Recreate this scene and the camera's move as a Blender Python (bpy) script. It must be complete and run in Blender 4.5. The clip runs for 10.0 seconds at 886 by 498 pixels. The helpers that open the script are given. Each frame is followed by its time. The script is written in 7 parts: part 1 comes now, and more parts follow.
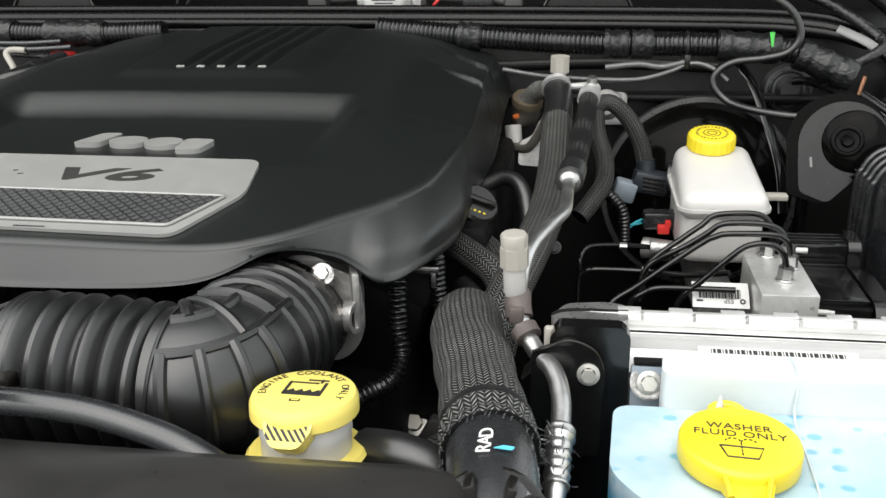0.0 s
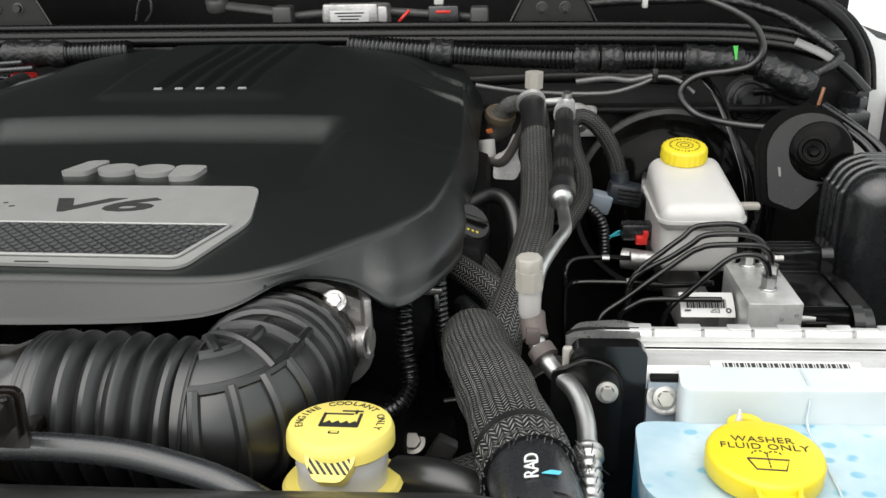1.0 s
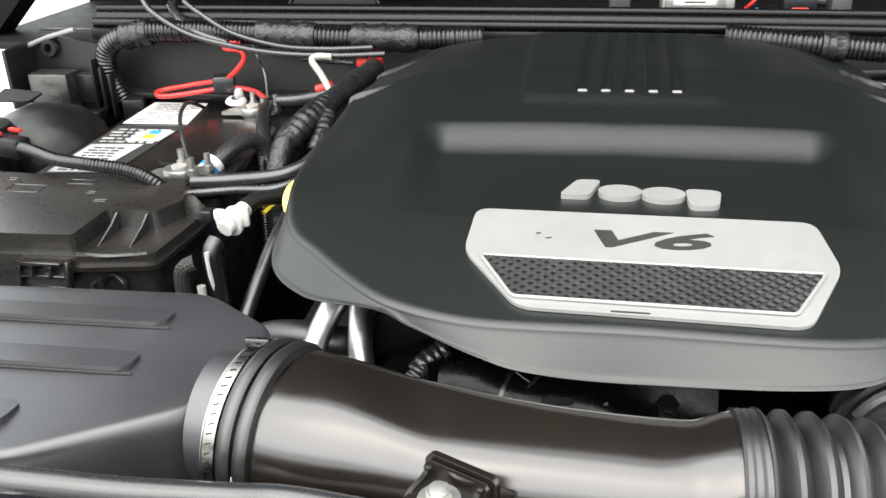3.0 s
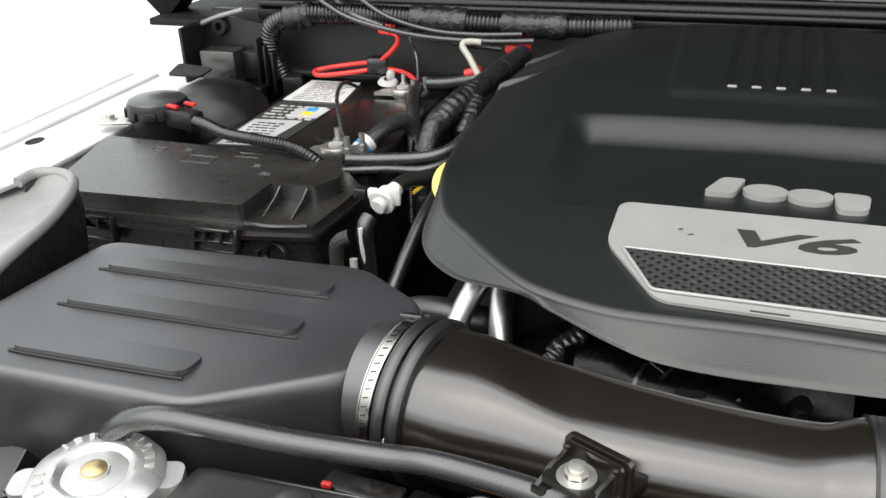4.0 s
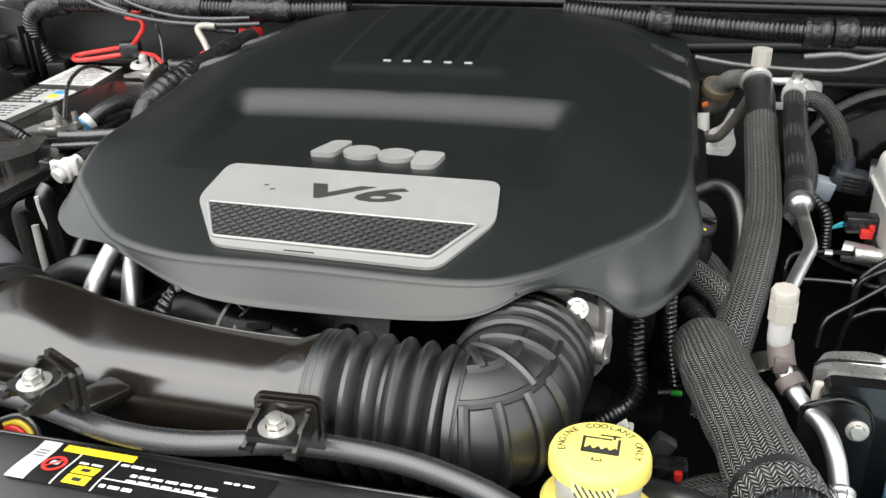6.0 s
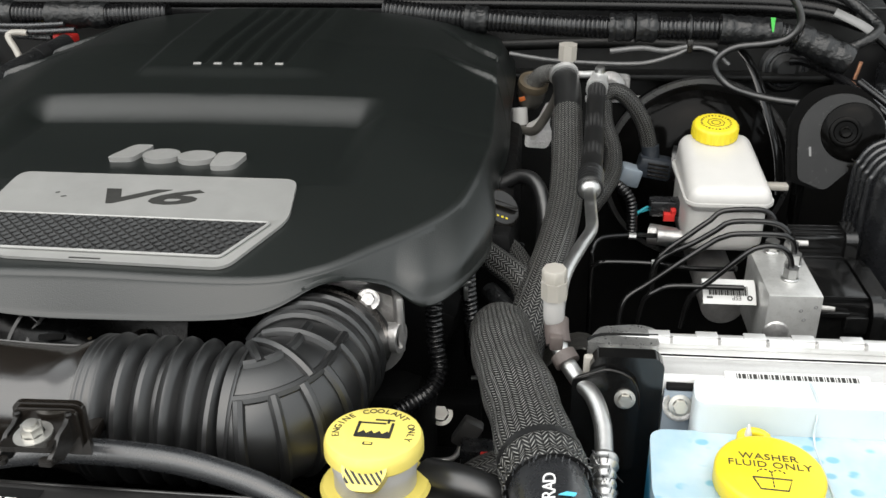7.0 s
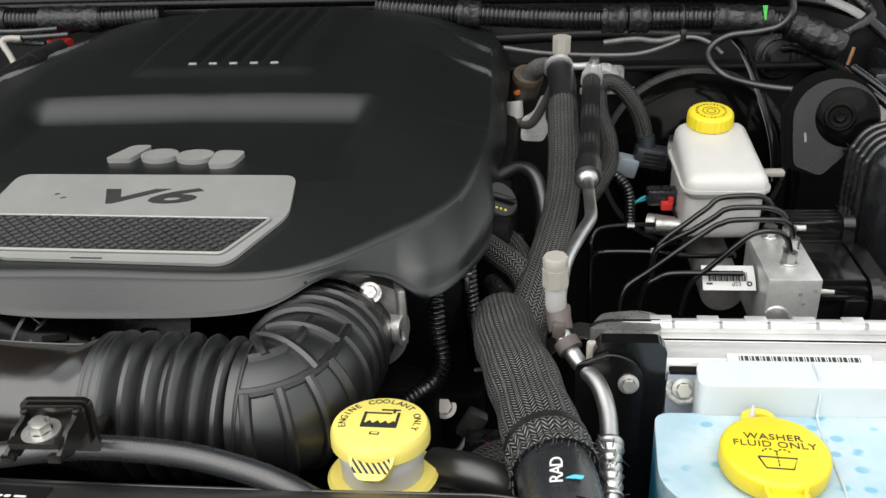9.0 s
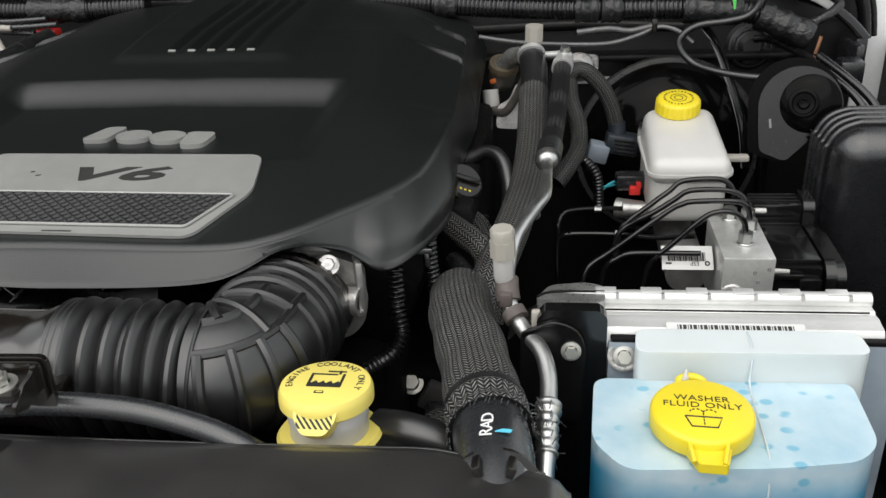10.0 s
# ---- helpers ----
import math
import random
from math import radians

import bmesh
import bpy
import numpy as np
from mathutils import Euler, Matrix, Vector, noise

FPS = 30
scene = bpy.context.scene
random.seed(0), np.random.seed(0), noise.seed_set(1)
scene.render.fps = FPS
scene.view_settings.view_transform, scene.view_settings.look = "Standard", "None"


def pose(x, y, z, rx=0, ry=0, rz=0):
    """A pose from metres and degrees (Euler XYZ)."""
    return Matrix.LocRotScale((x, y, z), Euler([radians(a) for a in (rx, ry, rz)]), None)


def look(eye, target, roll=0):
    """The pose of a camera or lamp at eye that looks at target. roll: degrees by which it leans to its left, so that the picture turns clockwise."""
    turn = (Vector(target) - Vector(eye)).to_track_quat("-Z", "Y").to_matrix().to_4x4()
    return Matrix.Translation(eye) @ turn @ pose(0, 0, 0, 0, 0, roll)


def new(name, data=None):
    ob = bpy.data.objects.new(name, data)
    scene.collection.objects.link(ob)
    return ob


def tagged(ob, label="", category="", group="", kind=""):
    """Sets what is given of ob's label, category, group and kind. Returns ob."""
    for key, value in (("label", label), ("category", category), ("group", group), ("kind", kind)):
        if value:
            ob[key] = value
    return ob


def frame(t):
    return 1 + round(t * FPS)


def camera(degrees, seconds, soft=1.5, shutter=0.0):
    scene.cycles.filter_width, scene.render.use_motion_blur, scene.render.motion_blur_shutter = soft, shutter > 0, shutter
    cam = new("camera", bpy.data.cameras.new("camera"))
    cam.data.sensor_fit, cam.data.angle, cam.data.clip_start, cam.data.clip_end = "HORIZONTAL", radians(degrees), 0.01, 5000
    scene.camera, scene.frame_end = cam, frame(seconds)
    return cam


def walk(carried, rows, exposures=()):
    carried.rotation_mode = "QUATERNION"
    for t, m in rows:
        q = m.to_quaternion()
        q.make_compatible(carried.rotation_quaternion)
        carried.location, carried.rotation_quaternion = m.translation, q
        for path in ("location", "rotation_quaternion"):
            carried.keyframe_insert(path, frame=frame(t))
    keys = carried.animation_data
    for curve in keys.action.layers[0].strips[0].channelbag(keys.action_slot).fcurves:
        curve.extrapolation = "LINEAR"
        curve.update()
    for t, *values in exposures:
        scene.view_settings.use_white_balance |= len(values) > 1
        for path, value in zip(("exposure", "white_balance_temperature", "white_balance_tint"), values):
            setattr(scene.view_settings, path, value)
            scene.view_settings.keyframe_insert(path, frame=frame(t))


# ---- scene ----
cam = camera(53.2, 10.0)
PATH = [
    (0, (0.063, 0.028, 1.421), (-0.221, 1.864, 0.68), -1.4),
    (0.25, (0.072, 0.027, 1.421), (-0.231, 1.864, 0.681), -1.35),
    (0.5, (0.05, 0.024, 1.421), (-0.213, 1.864, 0.682), -1.2),
    (1, (0.009, 0.019, 1.44), (-0.131, 1.873, 0.702), -1.4),
    (1.5, (-0.034, 0.03, 1.455), (-0.166, 1.879, 0.704), -1.3),
    (2, (-0.175, 0.041, 1.473), (-0.304, 1.883, 0.706), -1.1),
    (2.5, (-0.309, 0.061, 1.484), (-0.453, 1.891, 0.689), -0.9),
    (3, (-0.376, 0.067, 1.489), (-0.665, 1.857, 0.646), -1.4),
    (3.2, (-0.397, 0.061, 1.496), (-0.769, 1.832, 0.645), -1.6),
    (4.3, (-0.363, 0.031, 1.516), (-0.94, 1.726, 0.624), -2.0),
    (4.5, (-0.326, 0.03, 1.518), (-0.902, 1.725, 0.626), -1.9),
    (5, (-0.235, 0.026, 1.523), (-0.785, 1.726, 0.623), -1.5),
    (5.5, (-0.144, 0.024, 1.523), (-0.687, 1.723, 0.617), -1.9),
    (6, (-0.067, 0.02, 1.517), (-0.52, 1.742, 0.605), -2.2),
    (6.2, (-0.043, 0.02, 1.515), (-0.421, 1.758, 0.601), -1.6),
    (7.3, (0.018, 0.02, 1.509), (-0.159, 1.793, 0.599), -1.4),
    (7.5, (0.019, 0.023, 1.506), (-0.142, 1.796, 0.595), -1.3),
    (8, (0.019, 0.023, 1.506), (-0.14, 1.796, 0.596), -1.7),
    (8.5, (0.018, 0.019, 1.507), (-0.163, 1.791, 0.598), -2.3),
    (9, (0.009, 0.014, 1.507), (-0.192, 1.784, 0.599), -2.7),
    (9.5, (0.017, -0.002, 1.512), (-0.192, 1.768, 0.605), -2.8),
    (10, (0.055, -0.015, 1.498), (-0.166, 1.755, 0.592), -2.8),
]
walk(cam, [(t, look(eye, target, roll)) for t, eye, target, roll in PATH], [(0, .34), (0.5, .28), (1.0, .14), (1.5, .2), (2.0, .42), (2.5, 1.0), (3.0, 1.22), (3.3, 1.08), (4.3, .42), (5.0, .26), (5.5, .38), (6.0, .78), (6.5, .58), (7.3, .18), (9.0, .12), (10.0, -.1)])

# ---- sky, sun and exposure ----
world = bpy.data.worlds.new("overcast_sky")
scene.world = world
world.use_nodes = True
wn = world.node_tree.nodes
sky = wn.new("ShaderNodeTexSky")
sky.sky_type = "NISHITA"
sky.sun_disc = False
sky.sun_elevation, sky.sun_rotation = radians(57), radians(188)
sky.air_density, sky.dust_density, sky.ozone_density = 1.0, 4.0, 1.0
wn["Background"].inputs["Strength"].default_value = 0.15
blend = wn.new("ShaderNodeMix")
blend.data_type = "RGBA"
blend.inputs[0].default_value = 0.72
blend.inputs[7].default_value = (9.5, 9.75, 9.5, 1)
world.node_tree.links.new(sky.outputs["Color"], blend.inputs[6])
world.node_tree.links.new(blend.outputs[2], wn["Background"].inputs["Color"])
sun = new("sun", bpy.data.lights.new("sun", "SUN"))
sun.data.energy, sun.data.angle, sun.data.color = 2.5, radians(84), (1.0, 0.985, 0.95)
sun.matrix_world = look((-1.5, -1.5, 5.0), (-0.3, 0.7, 1.1))
scene.view_settings.exposure = 0.0

# ---- materials ----
def shader(name):
    m = bpy.data.materials.new(name)
    m.use_nodes = True
    nt = m.node_tree
    return m, nt, nt.nodes["Principled BSDF"], nt.nodes.new("ShaderNodeTexCoord")


def ramp(nt, src, lo, hi, a, b):
    r = nt.nodes.new("ShaderNodeMapRange")
    r.inputs["From Min"].default_value, r.inputs["From Max"].default_value = lo, hi
    r.inputs["To Min"].default_value, r.inputs["To Max"].default_value = a, b
    nt.links.new(src, r.inputs["Value"])
    return r.outputs["Result"]


def mix(nt, fac, a, b):
    n = nt.nodes.new("ShaderNodeMix")
    n.data_type = "RGBA"
    if isinstance(fac, float):
        n.inputs[0].default_value = fac
    else:
        nt.links.new(fac, n.inputs[0])
    for i, c in ((6, a), (7, b)):
        if isinstance(c, tuple):
            n.inputs[i].default_value = (*c[:3], 1)
        else:
            nt.links.new(c, n.inputs[i])
    return n.outputs[2]


def noise_tex(nt, tc, scale, detail=4.0, rough=0.55, coord="Object", stretch=None):
    n = nt.nodes.new("ShaderNodeTexNoise")
    n.inputs["Scale"].default_value, n.inputs["Detail"].default_value, n.inputs["Roughness"].default_value = scale, detail, rough
    src = tc.outputs[coord]
    if stretch:
        mp = nt.nodes.new("ShaderNodeMapping")
        mp.inputs["Scale"].default_value = stretch
        nt.links.new(src, mp.inputs["Vector"])
        src = mp.outputs["Vector"]
    nt.links.new(src, n.inputs["Vector"])
    return n.outputs["Fac"]


def bump(nt, bsdf, height, strength, distance):
    b = nt.nodes.new("ShaderNodeBump")
    b.inputs["Strength"].default_value, b.inputs["Distance"].default_value = strength, distance
    nt.links.new(height, b.inputs["Height"])
    nt.links.new(b.outputs["Normal"], bsdf.inputs["Normal"])


def surface(name, col, rough=0.5, metal=0.0, vary=0.25, grain=900.0, relief=0.15, depth=0.0004, dust=0.12, dust_col=(0.32, 0.31, 0.29), stretch=None, spec=0.5, patch=14.0, uneven=1.0, lint=0.0):
    """A surface with mottling, fine grain, dust in broad patches and uneven gloss."""
    m, nt, bsdf, tc = shader(name)
    broad, fine = noise_tex(nt, tc, patch, 5.0), noise_tex(nt, tc, grain, 3.0, 0.6, "Object", stretch)
    dark, lite = tuple(c * (1 - vary) for c in col), tuple(min(1, c * (1 + vary)) for c in col)
    base = mix(nt, ramp(nt, broad, 0.3, 0.7, 0, 1), dark, lite)
    spots = noise_tex(nt, tc, patch * 5.3, 8.0, 0.7)
    base = mix(nt, ramp(nt, spots, 0.52, 0.8, 0, dust), base, dust_col)
    if lint:
        vor = nt.nodes.new("ShaderNodeTexVoronoi")
        vor.inputs["Scale"].default_value = 30.0
        nt.links.new(tc.outputs["Object"], vor.inputs["Vector"])
        pick = nt.nodes.new("ShaderNodeSeparateColor")
        nt.links.new(vor.outputs["Color"], pick.inputs[0])
        size = ramp(nt, pick.outputs[1], 0.0, 1.0, 0.006, 0.022)
        speck = calc(nt, "MULTIPLY", calc(nt, "LESS_THAN", vor.outputs["Distance"], size), calc(nt, "LESS_THAN", pick.outputs[0], lint))
        base = mix(nt, speck, base, (0.4, 0.39, 0.36))
    nt.links.new(base, bsdf.inputs["Base Color"])
    nt.links.new(ramp(nt, spots, 0.3, 0.75, max(0.03, rough - 0.08 * uneven), min(1, rough + 0.12 * uneven)), bsdf.inputs["Roughness"])
    bsdf.inputs["Metallic"].default_value = metal
    bsdf.inputs["Specular IOR Level"].default_value = spec
    if relief:
        bump(nt, bsdf, fine, relief, depth)
    return m


def calc(nt, op, a, b=None, c=None):
    n = nt.nodes.new("ShaderNodeMath")
    n.operation = op
    for i, v in enumerate((a, b, c)):
        if v is None:
            continue
        if isinstance(v, (int, float)):
            n.inputs[i].default_value = v
        else:
            nt.links.new(v, n.inputs[i])
    return n.outputs[0]


def braid(name, lo, hi, column=0.006, pitch=0.0035, rough=0.5, steep=1.3):
    """Braided sleeve: columns of chevron stitches, along the hose in v and round it in u (metres)."""
    m, nt, bsdf, tc = shader(name)
    sep = nt.nodes.new("ShaderNodeSeparateXYZ")
    nt.links.new(tc.outputs["UV"], sep.inputs[0])
    u, v = sep.outputs[0], sep.outputs[1]
    zig = calc(nt, "PINGPONG", u, column / 2)
    wob = calc(nt, "MULTIPLY", noise_tex(nt, tc, 40.0, 2.0), 0.0022)
    s = calc(nt, "SINE", calc(nt, "MULTIPLY", calc(nt, "ADD", calc(nt, "ADD", v, wob), calc(nt, "MULTIPLY", zig, steep)), 2 * math.pi / pitch))
    seam = calc(nt, "PINGPONG", u, column / 4)
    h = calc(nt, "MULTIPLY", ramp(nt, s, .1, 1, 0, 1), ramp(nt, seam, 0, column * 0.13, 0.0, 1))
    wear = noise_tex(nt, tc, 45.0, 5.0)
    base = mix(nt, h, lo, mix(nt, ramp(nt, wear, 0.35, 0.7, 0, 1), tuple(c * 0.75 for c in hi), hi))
    nt.links.new(base, bsdf.inputs["Base Color"])
    bsdf.inputs["Roughness"].default_value = rough
    bsdf.inputs["Specular IOR Level"].default_value = 0.3
    bump(nt, bsdf, h, 0.8, 0.0012)
    return m


plastic = surface("black_moulded_plastic", (0.0095, 0.0100, 0.0112), 0.27, relief=0.10, grain=1400, depth=0.0003, dust=0.006, spec=0.85, uneven=0.3, lint=0.45)
plastic_satin = surface("satin_black_plastic", (0.0105, 0.0094, 0.0084), 0.22, relief=0.06, dust=0.006, spec=0.5, uneven=0.3, lint=0.4)
plastic_cover = surface("grained_cover_plastic", (0.0064, 0.0082, 0.0074), 0.35, relief=0.5, grain=1000, depth=0.0004, dust=0.003, patch=6, vary=0.10, spec=0.66, uneven=0.12, lint=0.35)
plastic_gloss = surface("glossy_black_paint", (0.005, 0.005, 0.005), 0.14, relief=0.02, dust=0.02)
booster_black = surface("black_booster_enamel", (0.0025, 0.0024, 0.0023), 0.12, relief=0.02, dust=0.02, dust_col=(0.1, 0.08, 0.07), spec=0.07)
rubber = surface("black_rubber", (0.0085, 0.0087, 0.0089), 0.37, relief=0.08, grain=700, dust=0.008, spec=0.9, uneven=0.4)
rubber_grey = surface("dusty_rubber", (0.020, 0.021, 0.0228), 0.27, relief=0.08, grain=600, dust=0.02, spec=0.8, uneven=0.4)
# Near-black base: the shade of holes, gaps and depths put into the colour.
deep = surface("shade_black_metal", (0.0035, 0.0035, 0.0035), 0.6, spec=0.2, metal=0.0, relief=0.3, grain=160, depth=0.002, dust=0.1, dust_col=(0.03, 0.028, 0.025))
bonnet_lining = surface("dark_bonnet_lining", (0.0028, 0.0028, 0.0028), 0.65, relief=0.2, grain=200, dust=0.05, dust_col=(0.02, 0.02, 0.02), spec=0.12)
firewall_paint = surface("dusty_firewall_paint", (0.007, 0.007, 0.0067), 0.42, relief=0.15, grain=220, depth=0.0006, dust=0.12, dust_col=(0.04, 0.037, 0.032), spec=0.3)
tape = surface("black_cloth_tape", (0.009, 0.0095, 0.010), 0.33, relief=0.9, grain=75, depth=0.004, dust=0.06)
seal_rubber = surface("dull_seal_rubber", (0.004, 0.004, 0.0042), 0.26, relief=0.05, dust=0.02, dust_col=(0.03, 0.03, 0.03), spec=0.26)
conduit_plastic = surface("black_conduit", (0.005, 0.005, 0.0055), 0.24, relief=0.05, dust=0.02, spec=0.6)
silver = surface("brushed_silver_badge", (0.31, 0.31, 0.30), 0.42, metal=0.35, relief=0.1, grain=900, stretch=(0.05, 1, 1), dust=0.03, vary=0.06)
alu = surface("bare_aluminium", (0.55, 0.55, 0.54), 0.36, metal=1.0, relief=0.2, grain=300, dust=0.2, dust_col=(0.3, 0.29, 0.27))
alu_cast = surface("cast_aluminium", (0.52, 0.51, 0.50), 0.40, metal=0.8, relief=0.6, grain=320, depth=0.0012, dust=0.3, patch=40, dust_col=(0.2, 0.19, 0.18))
zinc = surface("zinc_plated_steel", (0.5, 0.49, 0.46), 0.36, metal=0.9, relief=0.2, grain=350, dust=0.2, dust_col=(0.35, 0.33, 0.30))
yellow = surface("yellow_cap_plastic", (0.74, 0.59, 0.025), 0.4, relief=0.06, dust=0.08, vary=0.05, dust_col=(0.7, 0.62, 0.3))
yellow_pale = surface("pale_yellow_cap_plastic", (0.78, 0.65, 0.15), 0.42, relief=0.06, dust=0.1, vary=0.05, dust_col=(0.85, 0.8, 0.5))
ink = surface("black_print", (0.02, 0.02, 0.018), 0.6, relief=0, dust=0)
ink_white = surface("white_print", (0.75, 0.75, 0.74), 0.6, relief=0, dust=0.1)
paper = surface("white_label", (0.58, 0.58, 0.57), 0.45, relief=0.03, dust=0.12, vary=0.04, dust_col=(0.45, 0.45, 0.44))
red = surface("red_insulation", (0.62, 0.03, 0.025), 0.35, relief=0.05, dust=0.1)
green = surface("green_tag", (0.05, 0.5, 0.06), 0.5, relief=0.02)
blue = surface("blue_mark", (0.02, 0.24, 0.55), 0.4, relief=0.02)
gold = surface("yellow_wire", (0.6, 0.45, 0.03), 0.4, relief=0.02)
clamp_steel = surface("slotted_clamp_steel", (0.30, 0.285, 0.27), 0.26, metal=1.0, relief=0.3, grain=260, stretch=(0.2, 1, 1), dust=0.1)
alu_stamped = surface("stamped_pale_steel", (0.52, 0.52, 0.51), 0.32, metal=0.75, relief=0.25, grain=500, dust=0.25, dust_col=(0.5, 0.49, 0.47))
brass = surface("dull_brass", (0.52, 0.40, 0.20), 0.35, metal=0.9, relief=0.1, dust=0.1)
lead = surface("oxidised_lead", (0.4, 0.39, 0.37), 0.6, metal=0.4, relief=0.5, grain=260, depth=0.001, dust=0.5, dust_col=(0.7, 0.68, 0.62))
silver_label = surface("silvery_label", (0.5, 0.5, 0.5), 0.35, metal=0.2, relief=0.02, dust=0.1)
ink_grey = surface("grey_print", (0.22, 0.22, 0.22), 0.6, relief=0, dust=0)
plastic_duct = surface("satin_duct_plastic", (0.0105, 0.0085, 0.0068), 0.19, relief=0.03, grain=500, dust=0.008, dust_col=(0.1, 0.09, 0.08), spec=1.0, uneven=0.3, lint=0.25)
plastic_scuffed = surface("scuffed_black_plastic", (0.024, 0.0232, 0.0228), 0.31, relief=0.10, grain=240, dust=0.05, dust_col=(0.06, 0.058, 0.055), patch=22, spec=1.0, uneven=0.5, lint=0.6)
copper = surface("copper_stud_metal", (0.6, 0.3, 0.18), 0.35, metal=0.9, relief=0.1)
orange = surface("orange_print", (0.65, 0.16, 0.03), 0.5, relief=0)
teal = surface("blue_green_insulation", (0.03, 0.3, 0.36), 0.4, relief=0.02)
blue_light = surface("light_blue_paint", (0.12, 0.55, 0.75), 0.4, relief=0.02)
slate = surface("slate_plastic", (0.022, 0.027, 0.034), 0.4, relief=0.1, dust=0.2)
panel_grey = surface("pale_grey_coating", (0.22, 0.26, 0.30), 0.45, relief=0.1, dust=0.25)
rubber_brown = surface("brown_grey_rubber", (0.075, 0.06, 0.055), 0.55, relief=0.2, grain=500, dust=0.2)
alu_wire = surface("silvery_wire_sheath", (0.12, 0.12, 0.12), 0.35, metal=0.4, relief=0.6, grain=120, depth=0.002)
alu_block = surface("machined_aluminium_block", (0.58, 0.58, 0.565), 0.36, metal=0.55, relief=0.35, grain=700, dust=0.55, patch=40, vary=0.15, dust_col=(0.3, 0.29, 0.26))
alu_can = surface("zinc_motor_can", (0.42, 0.41, 0.39), 0.4, metal=0.15, relief=0.25, grain=200, dust=0.2, dust_col=(0.3, 0.28, 0.26))
# Aluminium darkened in its colour for the shade of cowl and bay.
alu_shaded = surface("shaded_grey_casting", (0.07, 0.07, 0.069), 0.5, metal=0.5, relief=0.3, grain=200, dust=0.3, dust_col=(0.12, 0.11, 0.1))
foil = surface("crinkled_foil", (0.3, 0.29, 0.27), 0.35, metal=0.9, relief=0.9, grain=70, depth=0.004, dust=0.3, dust_col=(0.12, 0.1, 0.09))
plastic_horn = surface("grey_satin_plastic", (0.016, 0.016, 0.016), 0.22, relief=0.04, dust=0.06, dust_col=(0.1, 0.1, 0.1), spec=0.26)
horn_black = surface("glossy_black_horn_shell", (0.0022, 0.0021, 0.0020), 0.12, relief=0.02, dust=0.02, dust_col=(0.05, 0.045, 0.04), spec=0.035)
plastic_dull = surface("dull_black_plastic", (0.007, 0.007, 0.0073), 0.34, relief=0.12, grain=700, dust=0.03, dust_col=(0.06, 0.058, 0.055), spec=0.35)
mesh_black = surface("glossy_mesh_plastic", (0.03, 0.03, 0.03), 0.3, relief=0.02, dust=0.02, spec=1.0)
rust = surface("rusty_sensor_body", (0.15, 0.12, 0.08), 0.5, metal=0.3, relief=0.3, grain=300)
white_paint = surface("white_body_paint", (0.72, 0.73, 0.73), 0.25, relief=0.01, dust=0.1, vary=0.03)
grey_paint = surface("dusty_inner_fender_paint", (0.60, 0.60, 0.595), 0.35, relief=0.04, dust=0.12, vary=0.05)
plastic_grey = surface("grey_moulded_plastic", (0.19, 0.19, 0.187), 0.35, relief=0.1, dust=0.1)
rad_worn = surface("stained_radiator_aluminium", (0.42, 0.42, 0.41), 0.3, metal=0.8, relief=0.4, grain=300, dust=0.6, dust_col=(0.22, 0.21, 0.2), vary=0.25, patch=45)
rad_alu = surface("pale_radiator_aluminium", (0.66, 0.66, 0.65), 0.38, metal=0.55, relief=0.3, grain=350, dust=0.3, dust_col=(0.40, 0.39, 0.37), vary=0.12)
concrete = surface("pale_concrete", (0.62, 0.61, 0.58), 0.8, relief=0.3, grain=60, depth=0.004, dust=0.25, patch=1.2)
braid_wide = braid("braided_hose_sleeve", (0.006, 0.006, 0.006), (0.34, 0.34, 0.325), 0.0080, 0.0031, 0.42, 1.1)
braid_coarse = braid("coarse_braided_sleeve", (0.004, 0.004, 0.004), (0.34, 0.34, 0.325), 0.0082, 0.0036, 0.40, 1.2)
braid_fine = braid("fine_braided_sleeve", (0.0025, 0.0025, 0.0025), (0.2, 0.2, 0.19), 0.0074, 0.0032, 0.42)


def frosted(name, col, sss=0.6, rough=0.35):
    """Milky blow-moulded polythene."""
    m, nt, bsdf, tc = shader(name)
    broad = noise_tex(nt, tc, 22.0, 4.0)
    nt.links.new(mix(nt, ramp(nt, broad, 0.3, 0.7, 0, 1), tuple(c * 0.93 for c in col), col), bsdf.inputs["Base Color"])
    bsdf.inputs["Subsurface Weight"].default_value = sss
    bsdf.inputs["Subsurface Radius"].default_value = (0.02, 0.02, 0.02)
    bsdf.inputs["Subsurface Scale"].default_value = 0.4
    bsdf.inputs["Roughness"].default_value = rough
    bump(nt, bsdf, noise_tex(nt, tc, 500.0), 0.08, 0.0005)
    return m


